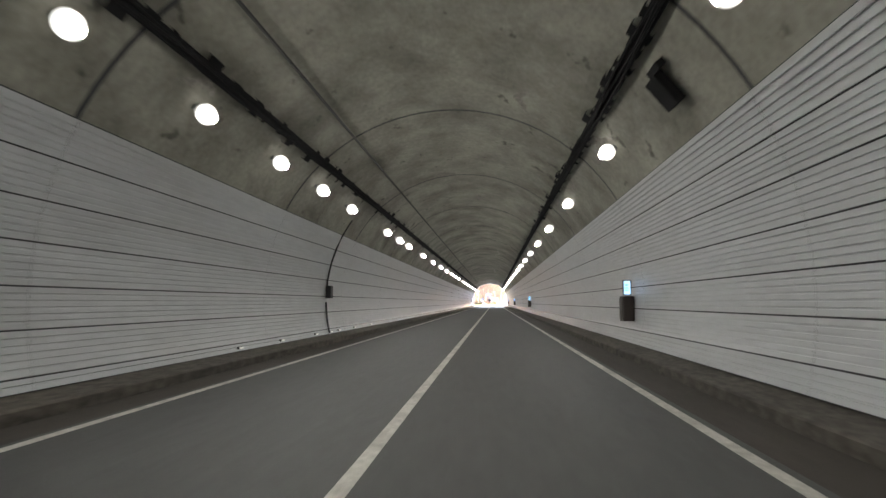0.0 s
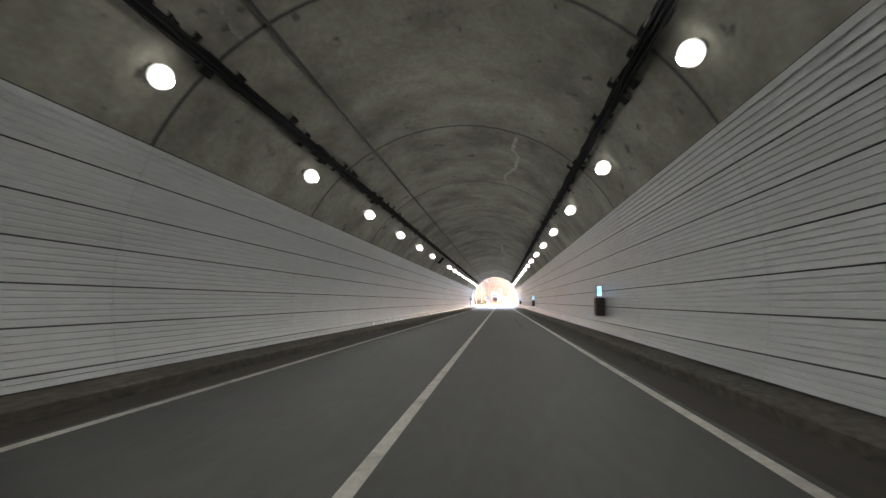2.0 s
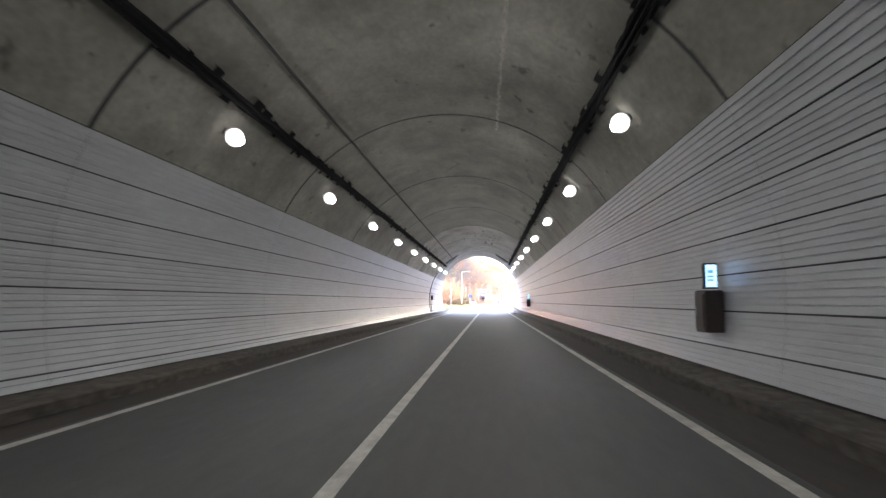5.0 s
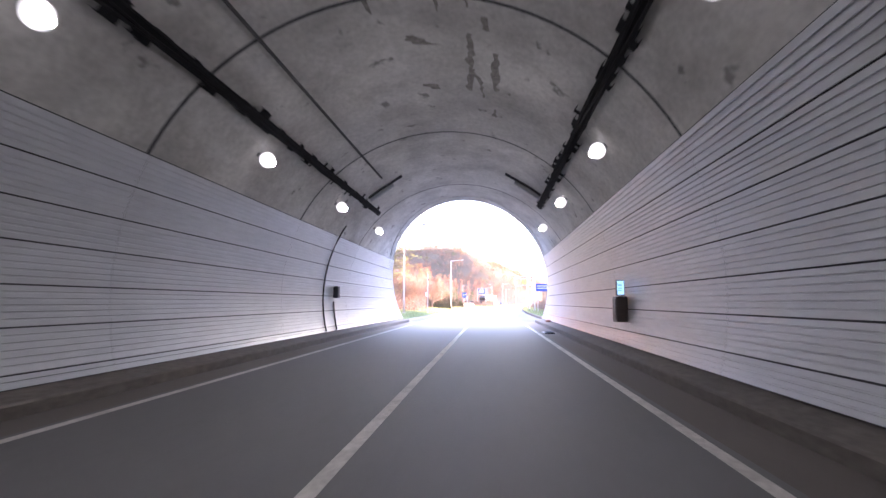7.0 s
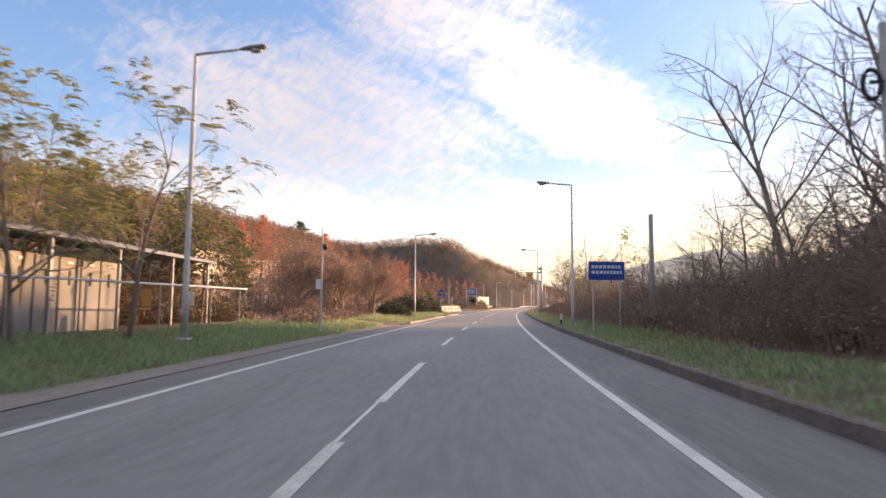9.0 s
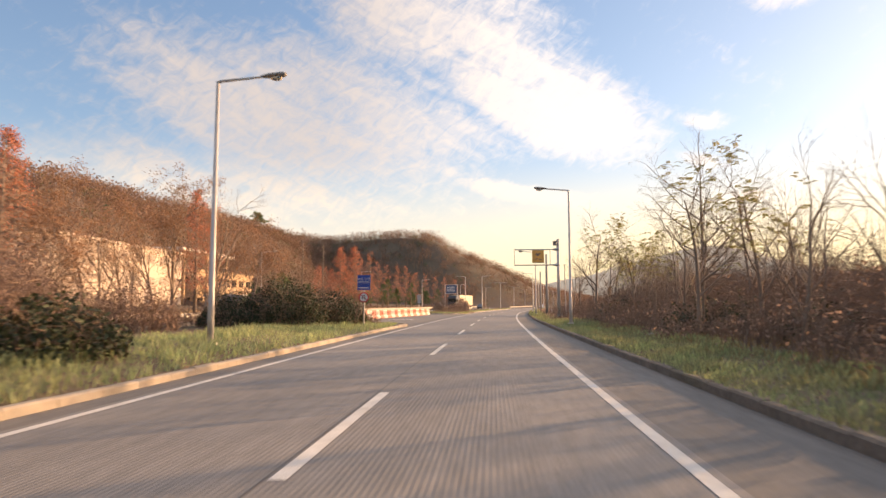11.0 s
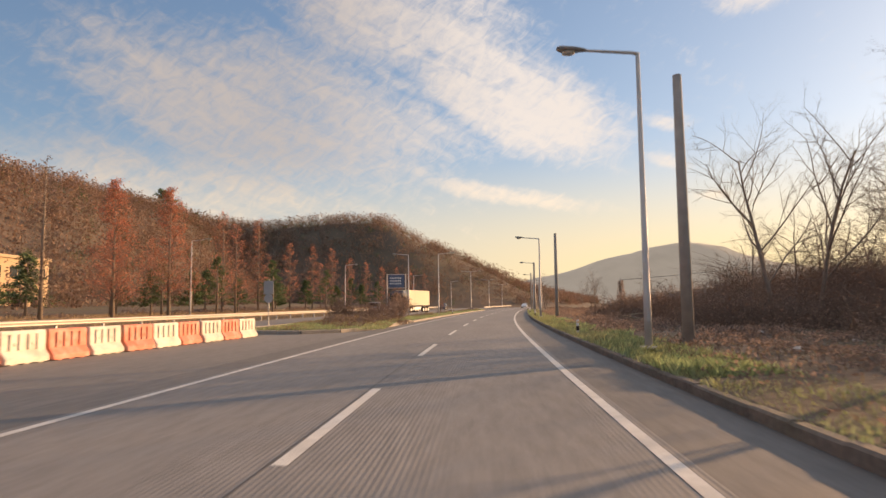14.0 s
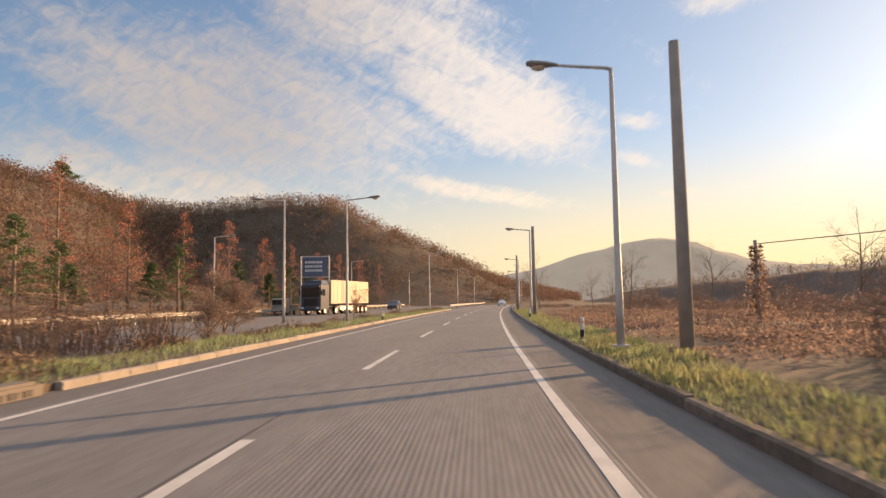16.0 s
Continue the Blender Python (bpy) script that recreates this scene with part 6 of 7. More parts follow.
def pine(seed, h, name="pine_tree", label="small green pine with layered boughs"):
    ra = random.Random(seed)
    e = place(name, 0, 0, 0, 0, label, "tree", "roadside pines")
    part("trunk", Geo().tube([(0, 0, -0.2), (0.08, 0.05, h * 0.5), (0, 0, h * 0.95)], [h * 0.022, h * 0.016, 0.02], 7), M_BARK, e, smooth=True)
    g, pts = Geo(), []
    for i in range(34):
        f = 0.22 + 0.78 * i / 34
        L = h * 0.46 * (1.10 - f) * ra.uniform(0.65, 1.2)
        a = ra.uniform(0, 6.283)
        q = Vector((math.cos(a), math.sin(a), 0.12))
        p0 = Vector((0, 0, f * h))
        g.tube([p0, p0 + q * L * 0.5, p0 + q * L], [0.03, 0.02, 0.008], 3, False)
        for k in range(8):
            u = 0.35 + 0.65 * k / 8
            pts.append((p0 + q * L * u + Vector((ra.uniform(-.15, .15), ra.uniform(-.15, .15), 0.05)) * L * 0.6, q))
    part("branchwork", g, M_BARK, e)
    part("foliage", leaf_cards(pts, 0.13, ra, 9, 0.13, 0.4), M_PINE, e)
    return e


def umbrella_pine(seed, h):
    """An old pine with a bent trunk and flat spreading tiers of needles."""
    ra = random.Random(seed)
    e = place("pine_tree", 0, 0, 0, 0, "old dark pine with flat spreading tiers on the ridge", "tree", "ridge pines")
    line_pts = [Vector((0, 0, -0.5)), Vector((h * 0.05, 0, h * 0.4)), Vector((-h * 0.03, 0, h * 0.7)), Vector((h * 0.02, 0, h * 0.97))]
    part("trunk", Geo().tube(line_pts, [h * 0.024, h * 0.018, h * 0.012, 0.03], 7), M_BARK, e, smooth=True)
    g, pts = Geo(), []
    for i in range(26):
        f = 0.38 + 0.6 * i / 26
        p0 = line_pts[1].lerp(line_pts[3], (f - 0.38) / 0.6)
        L = h * 0.5 * (1.25 - f) * ra.uniform(0.6, 1.15)
        a = i * 2.4 + ra.uniform(-0.4, 0.4)
        q = Vector((math.cos(a), math.sin(a), ra.uniform(0.02, 0.25)))
        g.tube([p0, p0 + q * L * 0.5, p0 + q * L], [0.09, 0.06, 0.02], 4, False)
        for k in range(16):
            u = 0.4 + 0.6 * ra.random()
            pts.append((p0 + q * L * u + Vector((ra.gauss(0, 0.16) * L, ra.gauss(0, 0.16) * L, ra.uniform(0.0, 0.12) * L)), q))
    part("branchwork", g, M_BARK, e)
    part("foliage", leaf_cards(pts, 0.28, ra, 10, 0.3, 0.5), M_PINE, e)
    return e


def scrub(name, seed, centres, leaf, label, category, twig_n, leaf_n, leaf_size, stuff=True, twig_mat=None):
    """Tangled undergrowth: arching stems and withered leaves about a set of (x, y, z, radius, height) lumps."""
    ra = random.Random(seed)
    tw, lf = Geo(), Geo()
    for x, y, z, r, h in centres:
        for _ in range(int(twig_n * r)):
            a, u = ra.uniform(0, 6.283), math.sqrt(ra.random()) * r
            p = Vector((x + math.cos(a) * u, y + math.sin(a) * u, z - 0.05))
            b = ra.uniform(0, 6.283)
            hh = h * ra.uniform(0.45, 1.12) * (1.1 - 0.45 * (u / r) ** 2)
            lean = ra.uniform(0.15, 0.95) * hh
            q = p + Vector((math.cos(b) * lean * 0.4, math.sin(b) * lean * 0.4, hh * 0.7))
            s = q + Vector((math.cos(b) * lean * 0.7, math.sin(b) * lean * 0.7, hh * 0.25 * ra.uniform(-0.3, 1)))
            tw.tube([p, q, s], [0.016, 0.010, 0.004], 3, False)
            for _k in range(3):
                w = p.lerp(q, ra.uniform(0.4, 1.0))
                v = Vector((ra.uniform(-1, 1), ra.uniform(-1, 1), ra.uniform(-0.25, 0.8))).normalized() * hh * 0.3
                tw.tube([w, w + v], [0.007, 0.003], 3, False)
        for _ in range(int(leaf_n * r * r)):
            a, u = ra.uniform(0, 6.283), math.sqrt(ra.random()) * r * 1.05
            top = h * (1.0 - 0.6 * (u / r) ** 2) * (0.86 + 0.3 * noise.noise((x + a * 1.7, y + u * 1.3, 2.0)))
            c = Vector((x + math.cos(a) * u, y + math.sin(a) * u, z + top * math.sqrt(ra.random()) * ra.uniform(0.75, 1.06)))
            d1 = Vector((ra.uniform(-1, 1), ra.uniform(-1, 1), ra.uniform(-1, 1))).normalized() * leaf_size * ra.uniform(0.5, 1.4)
            d2 = d1.cross(Vector((ra.uniform(-1, 1), ra.uniform(-1, 1), ra.uniform(-1, 1)))).normalized() * leaf_size * 0.55
            lf.add([c - d1, c + d2, c + d1, c - d2], [(0, 1, 2, 3)])
    if stuff:
        ob = tagged(part(name, tw, twig_mat or M_TWIG), label, category, kind="stuff")
        if lf.v:
            tagged(part(name + "_leaves", lf, leaf), label, category, kind="stuff")
        return ob
    e = place(name, centres[0][0], centres[0][1], centres[0][2], 0, label, category)
    o = Vector((centres[0][0], centres[0][1], centres[0][2]))
    for gg in (tw, lf):
        gg.v = [tuple(Vector(v) - o) for v in gg.v]
    part("branchwork", tw, twig_mat or M_TWIG, e)
    if lf.v:
        part("foliage", lf, leaf, e)
    return e


def set_at(ob, x, y, z=None, rz=0.0, s=1.0):
    ob.matrix_world = Matrix.Translation((x, y, ground_z(x, y) - 0.05 if z is None else z)) @ Matrix.Rotation(rz, 4, "Z") @ Matrix.Scale(s, 4)
    return ob


def copy_at(ob, x, y, z=None, rz=0.0, s=1.0):
    c = copy_thing(ob, Matrix.Identity(4))
    return set_at(c, x, y, z, rz, s)


RP = random.Random(11)

# dawn redwoods along the far side of the opposite lanes
rw = [conifer_like(21, 12.4, 0.0, "dawn_redwood", "tall bare dawn redwood with a straight trunk", M_RUST_LEAF, 0.17, 90),
      conifer_like(22, 12.0, 0.72, "dawn_redwood", "dawn redwood with dense rust-red needles", M_RUST_LEAF, 0.27, 130),
      conifer_like(23, 11.6, 0.24, "dawn_redwood", "thinning dawn redwood with some rust needles", M_RUST_LEAF, 0.21, 90),
      conifer_like(24, 9.5, 0.22, "dawn_redwood", "young dawn redwood with rust-red needles", M_RUST_LEAF, 0.22, 80)]
row = [(-30.0, 290.5, 0, 13.4), (-28.9, 298, 0, 12.6), (-23.3, 318.9, 0, 13.0), (-21.7, 325.9, 0, 11.6), (-20.0, 332, 1, 11.0), (-19.0, 339.8, 1, 11.8), (-23.4, 366.5, 2, 13.6), (-22.1, 378.6, 2, 14.2), (-19.0, 385.7, 2, 11.2), (-17.5, 396.6, 2, 11.8),
       (-16.5, 411.3, 2, 12.6), (-14.7, 424, 3, 11.4), (-16.0, 349, 2, 9.6), (-27.0, 345, 1, 8.6), (-23.0, 338, 1, 7.6), (-28.5, 357, 3, 9.0), (-12.5, 437, 2, 11.5), (-9.5, 449, 3, 11.0), (-6.5, 461, 2, 11.5), (-3.0, 474, 3, 11.0), (1.0, 488, 2, 11.0), (-24, 392, 3, 9.5), (-20, 418, 3, 10.0), (-17, 440, 2, 10.5),
       (-24.5, 258, 2, 11.0), (-27.5, 262, 1, 12.4), (-31.5, 264.5, 1, 12.0), (-24.9, 284.8, 1, 12.5), (-28.6, 299.0, 2, 13.0)]
RW_H = (12.4, 12.0, 11.6, 9.5)
started = set()
for x, y, k, tall in row:
    if k not in started:
        started.add(k)
        set_at(rw[k], x, y, 0.35, RP.uniform(0, 6), tall / RW_H[k])
    else:
        copy_at(rw[k], x, y, 0.35, RP.uniform(0, 6), tall / RW_H[k])

# bare trees near the portal and along the right-hand thicket
bt = [bare_tree(31, 10.5, trunk=0.26, spread=0.65, kids=(12, 7, 5), fine=5), bare_tree(32, 8.5, spread=0.9, kids=(9, 7, 5), fine=6), bare_tree(33, 12.0, spread=0.65, trunk=0.28, kids=(12, 7, 5), fine=4), bare_tree(34, 6.0, spread=0.6, kids=(9, 6, 4), fine=4),
      bare_tree(35, 9.5, label="bare tree with crowded russet twigs and a few leaves", spread=0.6, trunk=0.3, kids=(12, 7, 5), leaf=M_RUSSET, leaf_size=0.06, leaf_n=4, fine=4, share=0.6),
      bare_tree(36, 4.2, "russet_bush", "bushy russet shrub with dense fine twigs on the median", 0.85, 0.6, (15, 9, 6), M_BRAMBLE, 0.05, 3, 4, 0.6)]
lo = [bare_tree(41, 8.5, "locust_tree", "slender locust tree with sparse yellow-green leaf sprays", 0.8, 0.3, (8, 5, 4), M_OLIVE_LEAF, 0.075, 3, share=0.6, frond=0.42),
      bare_tree(42, 6.5, "locust_tree", "small locust tree with drooping yellow leaf sprays", 0.8, 0.3, (8, 5, 4), M_OLIVE_LEAF, 0.075, 3, share=0.7, frond=0.40),
      bare_tree(43, 6.6, "locust_tree", "wide locust tree with olive-yellow leaves over the shelter roof", 1.0, 0.3, (10, 6, 5), M_OLIVE_LEAF, 0.07, 3, share=0.9, frond=0.40),
      bare_tree(44, 7.2, "leafy_tree", "dense olive-green leafy tree behind the shelter", 0.9, 0.35, (12, 7, 5), M_DARK_OLIVE, 0.10, 9, share=1.0)]
# six of the trees about x 23-33, y 313-323 are added to shade the road
spots_b = [(0, 12.7, 205.4, 1.4), (2, 16.2, 203.8, 1.35), (1, 12.9, 196.6, 1.3), (1, 15.2, 207.5, 1.0), (2, 19.5, 199, 1.3), (1, 19, 211, 1.2), (1, 14.4, 202.3, 1.15), (1, 17.5, 203, 1.35), (1, 16.5, 216, 1.1), (1, 13.4, 211, 0.9), (0, 17.5, 214, 1.1), (1, 13.5, 214, 0.85), (3, 11.5, 222, 0.9), (3, 14.0, 229, 1.0), (2, 24, 206, 1.2), (0, 27, 220, 1.0), (1, 20, 232, 0.9), (3, 10.8, 236, 0.9), (1, 12.6, 252.0, 1.05), (0, 16.5, 255, 1.0), (3, 14.6, 247, 1.1), (0, 20.5, 268, 0.8), (1, 14.2, 281.6, 1.25), (1, 28.5, 313.5, 1.1), (1, 32, 317, 1.2), (3, 13.6, 291, 1.15), (3, 15.0, 294, 1.2), (1, 16.5, 287, 1.0), (0, 19.8, 310, 1.1), (2, 22.4, 311, 0.98), (0, 26.2, 311, 1.15), (1, 30, 313, 1.3), (0, 33, 318, 1.0), (1, 43.6, 367.9, 1.0), (1, 25.5, 318.5, 0.9), (3, 29, 321, 1.3), (1, 33, 323, 1.0), (3, 23.5, 319.5, 1.1), (3, 31, 385, 1.1), (1, 50, 352, 0.8), (3, 37, 352, 0.7), (0, 40, 384, 0.7), (3, 27, 372, 1.0), (3, 24.5, 395, 1.1), (1, 33, 402, 0.7), (0, 31, 430, 0.8), (3, 43, 425, 1.0), (2, 55, 345, 0.8), (0, 62, 375, 0.8),
           (0, -15, 186, 1.0), (2, -19, 214, 0.85), (1, -22, 224, 0.9), (4, -14.8, 259, 0.95), (4, -12.0, 264, 0.85), (4, -18.5, 257, 0.9), (4, -21, 265, 0.95), (4, -26, 260, 1.0), (4, -17, 270, 0.95), (0, -10.2, 253, 0.76), (3, -14.8, 252, 1.0), (4, -31, 268, 1.0), (4, -24, 275, 0.95), (4, -13, 245, 0.5), (1, -10.8, 189.5, 1.2),  (0, -34, 290, 0.75), (3, -30, 282, 1.2), (5, 1.2, 349, 0.8), (5, 0.3, 353.5, 0.75), (5, 1.7, 345.5, 0.6), (4, 5.5, 362, 0.3), (5, -6.9, 229, 1.3), (5, -9.6, 231.5, 1.35), (5, -12.2, 227.5, 1.35), (5, -8.2, 235, 1.2), (5, -14.8, 232, 1.45), (5, -11.4, 236, 1.3), (1, 13.6, 199.0, 1.3), (1, 18.5, 196, 1.4), (2, 21.5, 192, 1.25), (1, -9.2, 187.2, 1.35), (1, 9.9, 244.8, 0.85)]
begun = set()
for k, x, y, s in spots_b:
    if k not in begun:
        begun.add(k)
        set_at(bt[k], x, y, None, RP.uniform(0, 6), s)
    else:
        copy_at(bt[k], x, y, None, RP.uniform(0, 6), s * RP.uniform(0.93, 1.07))
begun = set()
for k, x, y, s in [(0, 17.2, 277.5, 1.0), (1, 14.5, 270, 1.1), (1, 12.5, 262, 1.0), (0, 15.5, 264, 0.85), (1, 19, 281, 1.2), (0, -10.4, 191.5, 1.0), (0, -8.6, 186.8, 1.45), (1, -7.6, 187.6, 1.2), (1, -12.8, 200.5, 1.25), (0, -16.5, 205, 1.0), (1, -15.5, 211, 1.3), (2, -8.9, 195.6, 1.0), (1, -8.6, 199.5, 1.15), (3, -16.2, 213.5, 1.05), (3, -13.9, 215.5, 0.95), (3, -18.5, 209, 1.1), (2, -15.8, 204, 1.1), (0, -14.2, 203.5, 0.85), (1, -17, 208, 1.3), (0, -14.5, 215, 0.9), (1, -18.5, 200, 1.4), (0, -19, 212, 1.0), (1, 10.5, 226, 0.95), (1, 11.8, 244, 1.0)]:
    if k not in begun:
        begun.add(k)
        set_at(lo[k], x, y, None, RP.uniform(0, 6), s)
    else:
        copy_at(lo[k], x, y, None, RP.uniform(0, 6), s * RP.uniform(0.93, 1.07))

pi = [pine(51, 5.0), pine(52, 4.2), pine(53, 8.5, label="tall dark pine with spreading boughs")]
begun = set()
for k, x, y, s in [(0, -25.8, 316, 1.15), (1, -23.5, 322.5, 1.0), (0, -23, 345, 0.9), (1, -22, 353, 1.1), (0, -20.5, 364, 0.9), (1, -18, 373, 1.0), (0, -16, 384, 1.0), (1, -13, 396, 1.0), (0, -10, 408, 1.0), (2, -18.5, 222, 1.0), (2, -21.5, 217, 1.1), (2, -16.5, 227, 0.75), (1, -29, 314, 1.0), (0, -32, 340, 1.2), (1, -30, 352, 1.2), (0, -27, 370, 1.2), (2, -19, 352, 0.75), (2, -15.5, 362, 0.8), (2, -18.0, 371.5, 0.72), (2, -12, 380, 0.78), (2, -9.8, 392, 0.7), (2, -6.5, 404, 0.7), (2, -21.5, 344, 0.65)]:
    z = None if abs(x) < 60 else 41.0
    if k not in begun:
        begun.add(k)
        set_at(pi[k], x, y, z, RP.uniform(0, 6), s)
    else:
        copy_at(pi[k], x, y, z, RP.uniform(0, 6), s)

rp = umbrella_pine(54, 12.5)
set_at(rp, -100.5, 521.8, 34.5, 0.6, 1.0)
copy_at(rp, -92, 532, 31.5, 2.1, 0.62)
copy_at(rp, -60, 548, 29.0, 4.0, 0.55)

# evergreen bush by the notice board, and others
scrub("evergreen_bush", 61, [(-6.9, 254.6, 0.3, 2.1, 3.05), (-8.9, 253.4, 0.3, 1.7, 2.0), (-5.6, 257.2, 0.3, 1.8, 2.4), (-4.9, 259.6, 0.3, 1.3, 1.9)], M_EVERGREEN, "dense dark evergreen bush on the verge", "bush", 90, 2600, 0.052, False)
scrub("evergreen_bush", 62, [(-6.2, 236.0, 0.3, 1.5, 1.6)], M_EVERGREEN, "dense dark evergreen bush on the verge", "bush", 60, 900, 0.075, False)
scrub("russet_bush", 63, [(-13.5, 243, 0.3, 2.6, 3.6), (-16.5, 247, 0.3, 3.0, 4.6), (-12.0, 249, 0.3, 2.2, 2.8), (-19.5, 251, 0.3, 3.0, 5.0), (-23, 247, 0.3, 3.0, 5.0), (-15, 236, 0.3, 2.5, 2.6)], M_BRAMBLE, "rounded brown bushes with tangled twigs", "bush", 110, 420, 0.065)
lump = []
for i in range(46):
    y = 189 + i * 2.3
    for off in (9.4, 12.4, 16.0, 20.5):
        if off < 10 and y < 196:
            continue
        hh = {9.4: 1.5, 12.4: 2.5, 16.0: 3.5, 20.5: 4.6}[off] * RP.uniform(0.35, 1.4) * (1.25 if y < 206 else 1.0)
        if y > 271 and off < 17:
            continue
        if y < 226:
            hh *= 1.25
        p = on_road(y, off + RP.uniform(-0.6, 0.6))
        lump.append((p.x, p.y, ground_z(p.x, p.y), 2.0, hh))
for i in range(40):
    x, y = RP.uniform(8.8, 24), RP.uniform(184, 201)
    lump.append((x, y, 0.2, 2.0, RP.uniform(2.4, 3.6) + max(0, x - 9) * 0.16))
# tall lumps added out of view as shade casters for the road
for i in range(40):
    p = on_road(RP.uniform(268, 304), RP.uniform(20.5, 30))
    lump.append((p.x, p.y, ground_z(p.x, p.y), 2.2, RP.uniform(4.0, 6.0)))
# height added on the far side, so that this growth shades the road
for i in range(110):
    x, y = RP.uniform(17.5, 37), RP.uniform(299, 333)
    if x - 16.5 > (301 - y) * 1.5:
        lump.append((x, y, ground_z(x, y), 2.0, min(6.6 if y < 318 else 4.6 if y < 326 and x > 21 else 2.2, RP.uniform(0.3, 2.6) + max(0, x - 18) * 0.42 * RP.uniform(0.5, 1.25))))
lump += [(9.9, 275.3, 0.3, 0.9, 1.35), (10.6, 275.0, 0.3, 0.8, 1.25), (14.0, 281.4, 0.3, 1.5, 2.4), (15.8, 282.6, 0.3, 1.6, 2.0), (17.6, 281, 0.3, 1.8, 2.6), (19.5, 283.5, 0.3, 1.8, 3.0)]
scrub("bramble_thicket", 64, lump, M_BRAMBLE, "dense brown bramble thicket beside the road", "thicket", 44, 84, 0.055)
low = []
for i in range(230):
    y = RP.uniform(298, 420)
    off = RP.uniform(8.6 if y > 310 else 12.0, 36)
    p = on_road(y, off)
    low.append((p.x, p.y, ground_z(p.x, p.y), RP.uniform(0.7, 1.7), RP.uniform(0.35, 1.0) * (1.5 if off > 20 else 0.8)))
for i in range(220):
    p = on_road(RP.uniform(276, 345), RP.uniform(8.3, 21))
    low.append((p.x, p.y, ground_z(p.x, p.y), RP.uniform(0.5, 1.1), RP.uniform(0.12, 0.4)))
scrub("dry_scrub", 65, low, M_BRAMBLE, "low dry weeds and fallen brush on waste ground", "scrub", 28, 75, 0.055)
back = []
for i in range(95):
    y = RP.uniform(304, 460)
    p = on_road(y, RP.uniform(24 + max(0, 330 - y) * 0.2, 62))
    back.append((p.x, p.y, ground_z(p.x, p.y), RP.uniform(2.0, 3.4), 1.0 + 3.4 * RP.random() ** 1.7))
scrub("scrub_edge", 66, back, M_BRAMBLE, "distant brown scrub at the edge of the waste ground", "scrub", 40, 26, 0.13)
med = [(*on_road(RP.uniform(318, 420), RP.uniform(-8.0, -6.0))[:2], 0.12, RP.uniform(0.5, 0.9), RP.uniform(0.25, 0.6)) for _ in range(60)]
med += [(-0.8 + RP.uniform(-1.8, 1.8), 333 + RP.uniform(-8, 6), 0.12, 1.1, RP.uniform(0.4, 1.0)) for _ in range(22)]
med += [(-5.2, 263.6, 0.12, 1.0, 1.05), (-6.6, 262.6, 0.12, 1.1, 1.2), (-8.0, 262.0, 0.12, 1.1, 1.3)]
med += [(-6.0 + RP.uniform(-3, 2), 262 + RP.uniform(-4, 3), 0.12, 0.9, RP.uniform(0.5, 1.0)) for _ in range(34)]
med += [(RP.uniform(-4.6, 2.6), RP.uniform(317, 336), 0.12, 0.8, RP.uniform(0.15, 0.4)) for _ in range(60)]
cover = [(*on_road(RP.uniform(300, 378), 7.0 + 20 * RP.random() ** 1.2)[:2], 0.15, 1.3, RP.uniform(0.15, 0.5)) for _ in range(330)]
cover = [(x, y, ground_z(x, y), r, h) for x, y, _, r, h in cover]
scrub("withered_ground_cover", 78, cover, M_BRAMBLE, "low withered brown growth on waste ground", "ground cover", 7, 120, 0.05)
scrub("median_weeds", 67, med, M_DRY, "dry tangled weeds on the median", "weeds", 60, 80, 0.055)
lefts = [(-9 - RP.uniform(0, 14), RP.uniform(187, 262), 0.35, 1.4, RP.uniform(0.5, 1.4)) for _ in range(60)]
lefts = [t for t in lefts if not (-15.5 < t[0] < -9 and 190 < t[1] < 215)]
lefts += [(-8.3, 214 + i * 1.6, 0.35, 1.1, RP.uniform(0.6, 1.1)) for i in range(12)]
lefts += [(-16.8 + RP.uniform(-1, 1), 192 + i * 2.5, 0.35, 1.8, RP.uniform(2.4, 4.0)) for i in range(14)]
scrub("olive_thicket", 70, [(-17.5 + RP.uniform(-2, 2), 190 + i * 1.6, 0.35, 2.2, RP.uniform(3.4, 5.0)) for i in range(18)], M_DARK_OLIVE, "olive-brown leafy thicket behind the shelter", "thicket", 40, 170, 0.075)
scrub("left_scrub", 68, lefts, M_BRAMBLE, "brown scrub behind the shelter and verge", "scrub", 45, 60, 0.08)
beyond = [(*on_road(RP.uniform(285, 470), RP.uniform(-46, -31))[:2], 0.5, 1.5, RP.uniform(0.4, 1.5)) for _ in range(75)]
scrub("roadside_shrubs", 69, beyond, M_BRAMBLE, "brown shrubs below the redwoods", "scrub", 30, 40, 0.10)


def grass(name, seed, n, area, h, material, label):
    """Grass blades; area(ra) gives a plan point and a height factor."""
    ra = random.Random(seed)
    V, F = [], []
    for _ in range(n):
        x, y, k = area(ra)
        z = ground_z(x, y) - 0.02 if k > 0 else 0.11
        hh = h * abs(k) * ra.uniform(0.5, 1.3)
        a = ra.uniform(0, 6.283)
        b = ra.uniform(0, 6.283)
        w = 0.012 + hh * 0.03
        lx, ly = math.cos(b) * hh * ra.uniform(0.1, 0.6), math.sin(b) * hh * ra.uniform(0.1, 0.6)
        i = len(V)
        V += [(x - math.cos(a) * w, y - math.sin(a) * w, z), (x + math.cos(a) * w, y + math.sin(a) * w, z), (x + lx * 0.4, y + ly * 0.4, z + hh * 0.65), (x + lx, y + ly, z + hh)]
        F += [(i, i + 1, i + 2), (i + 1, i + 3, i + 2)]
    g = Geo()
    g.v, g.f = V, F
    tagged(part(name, g, material), label, "grass", kind="stuff")


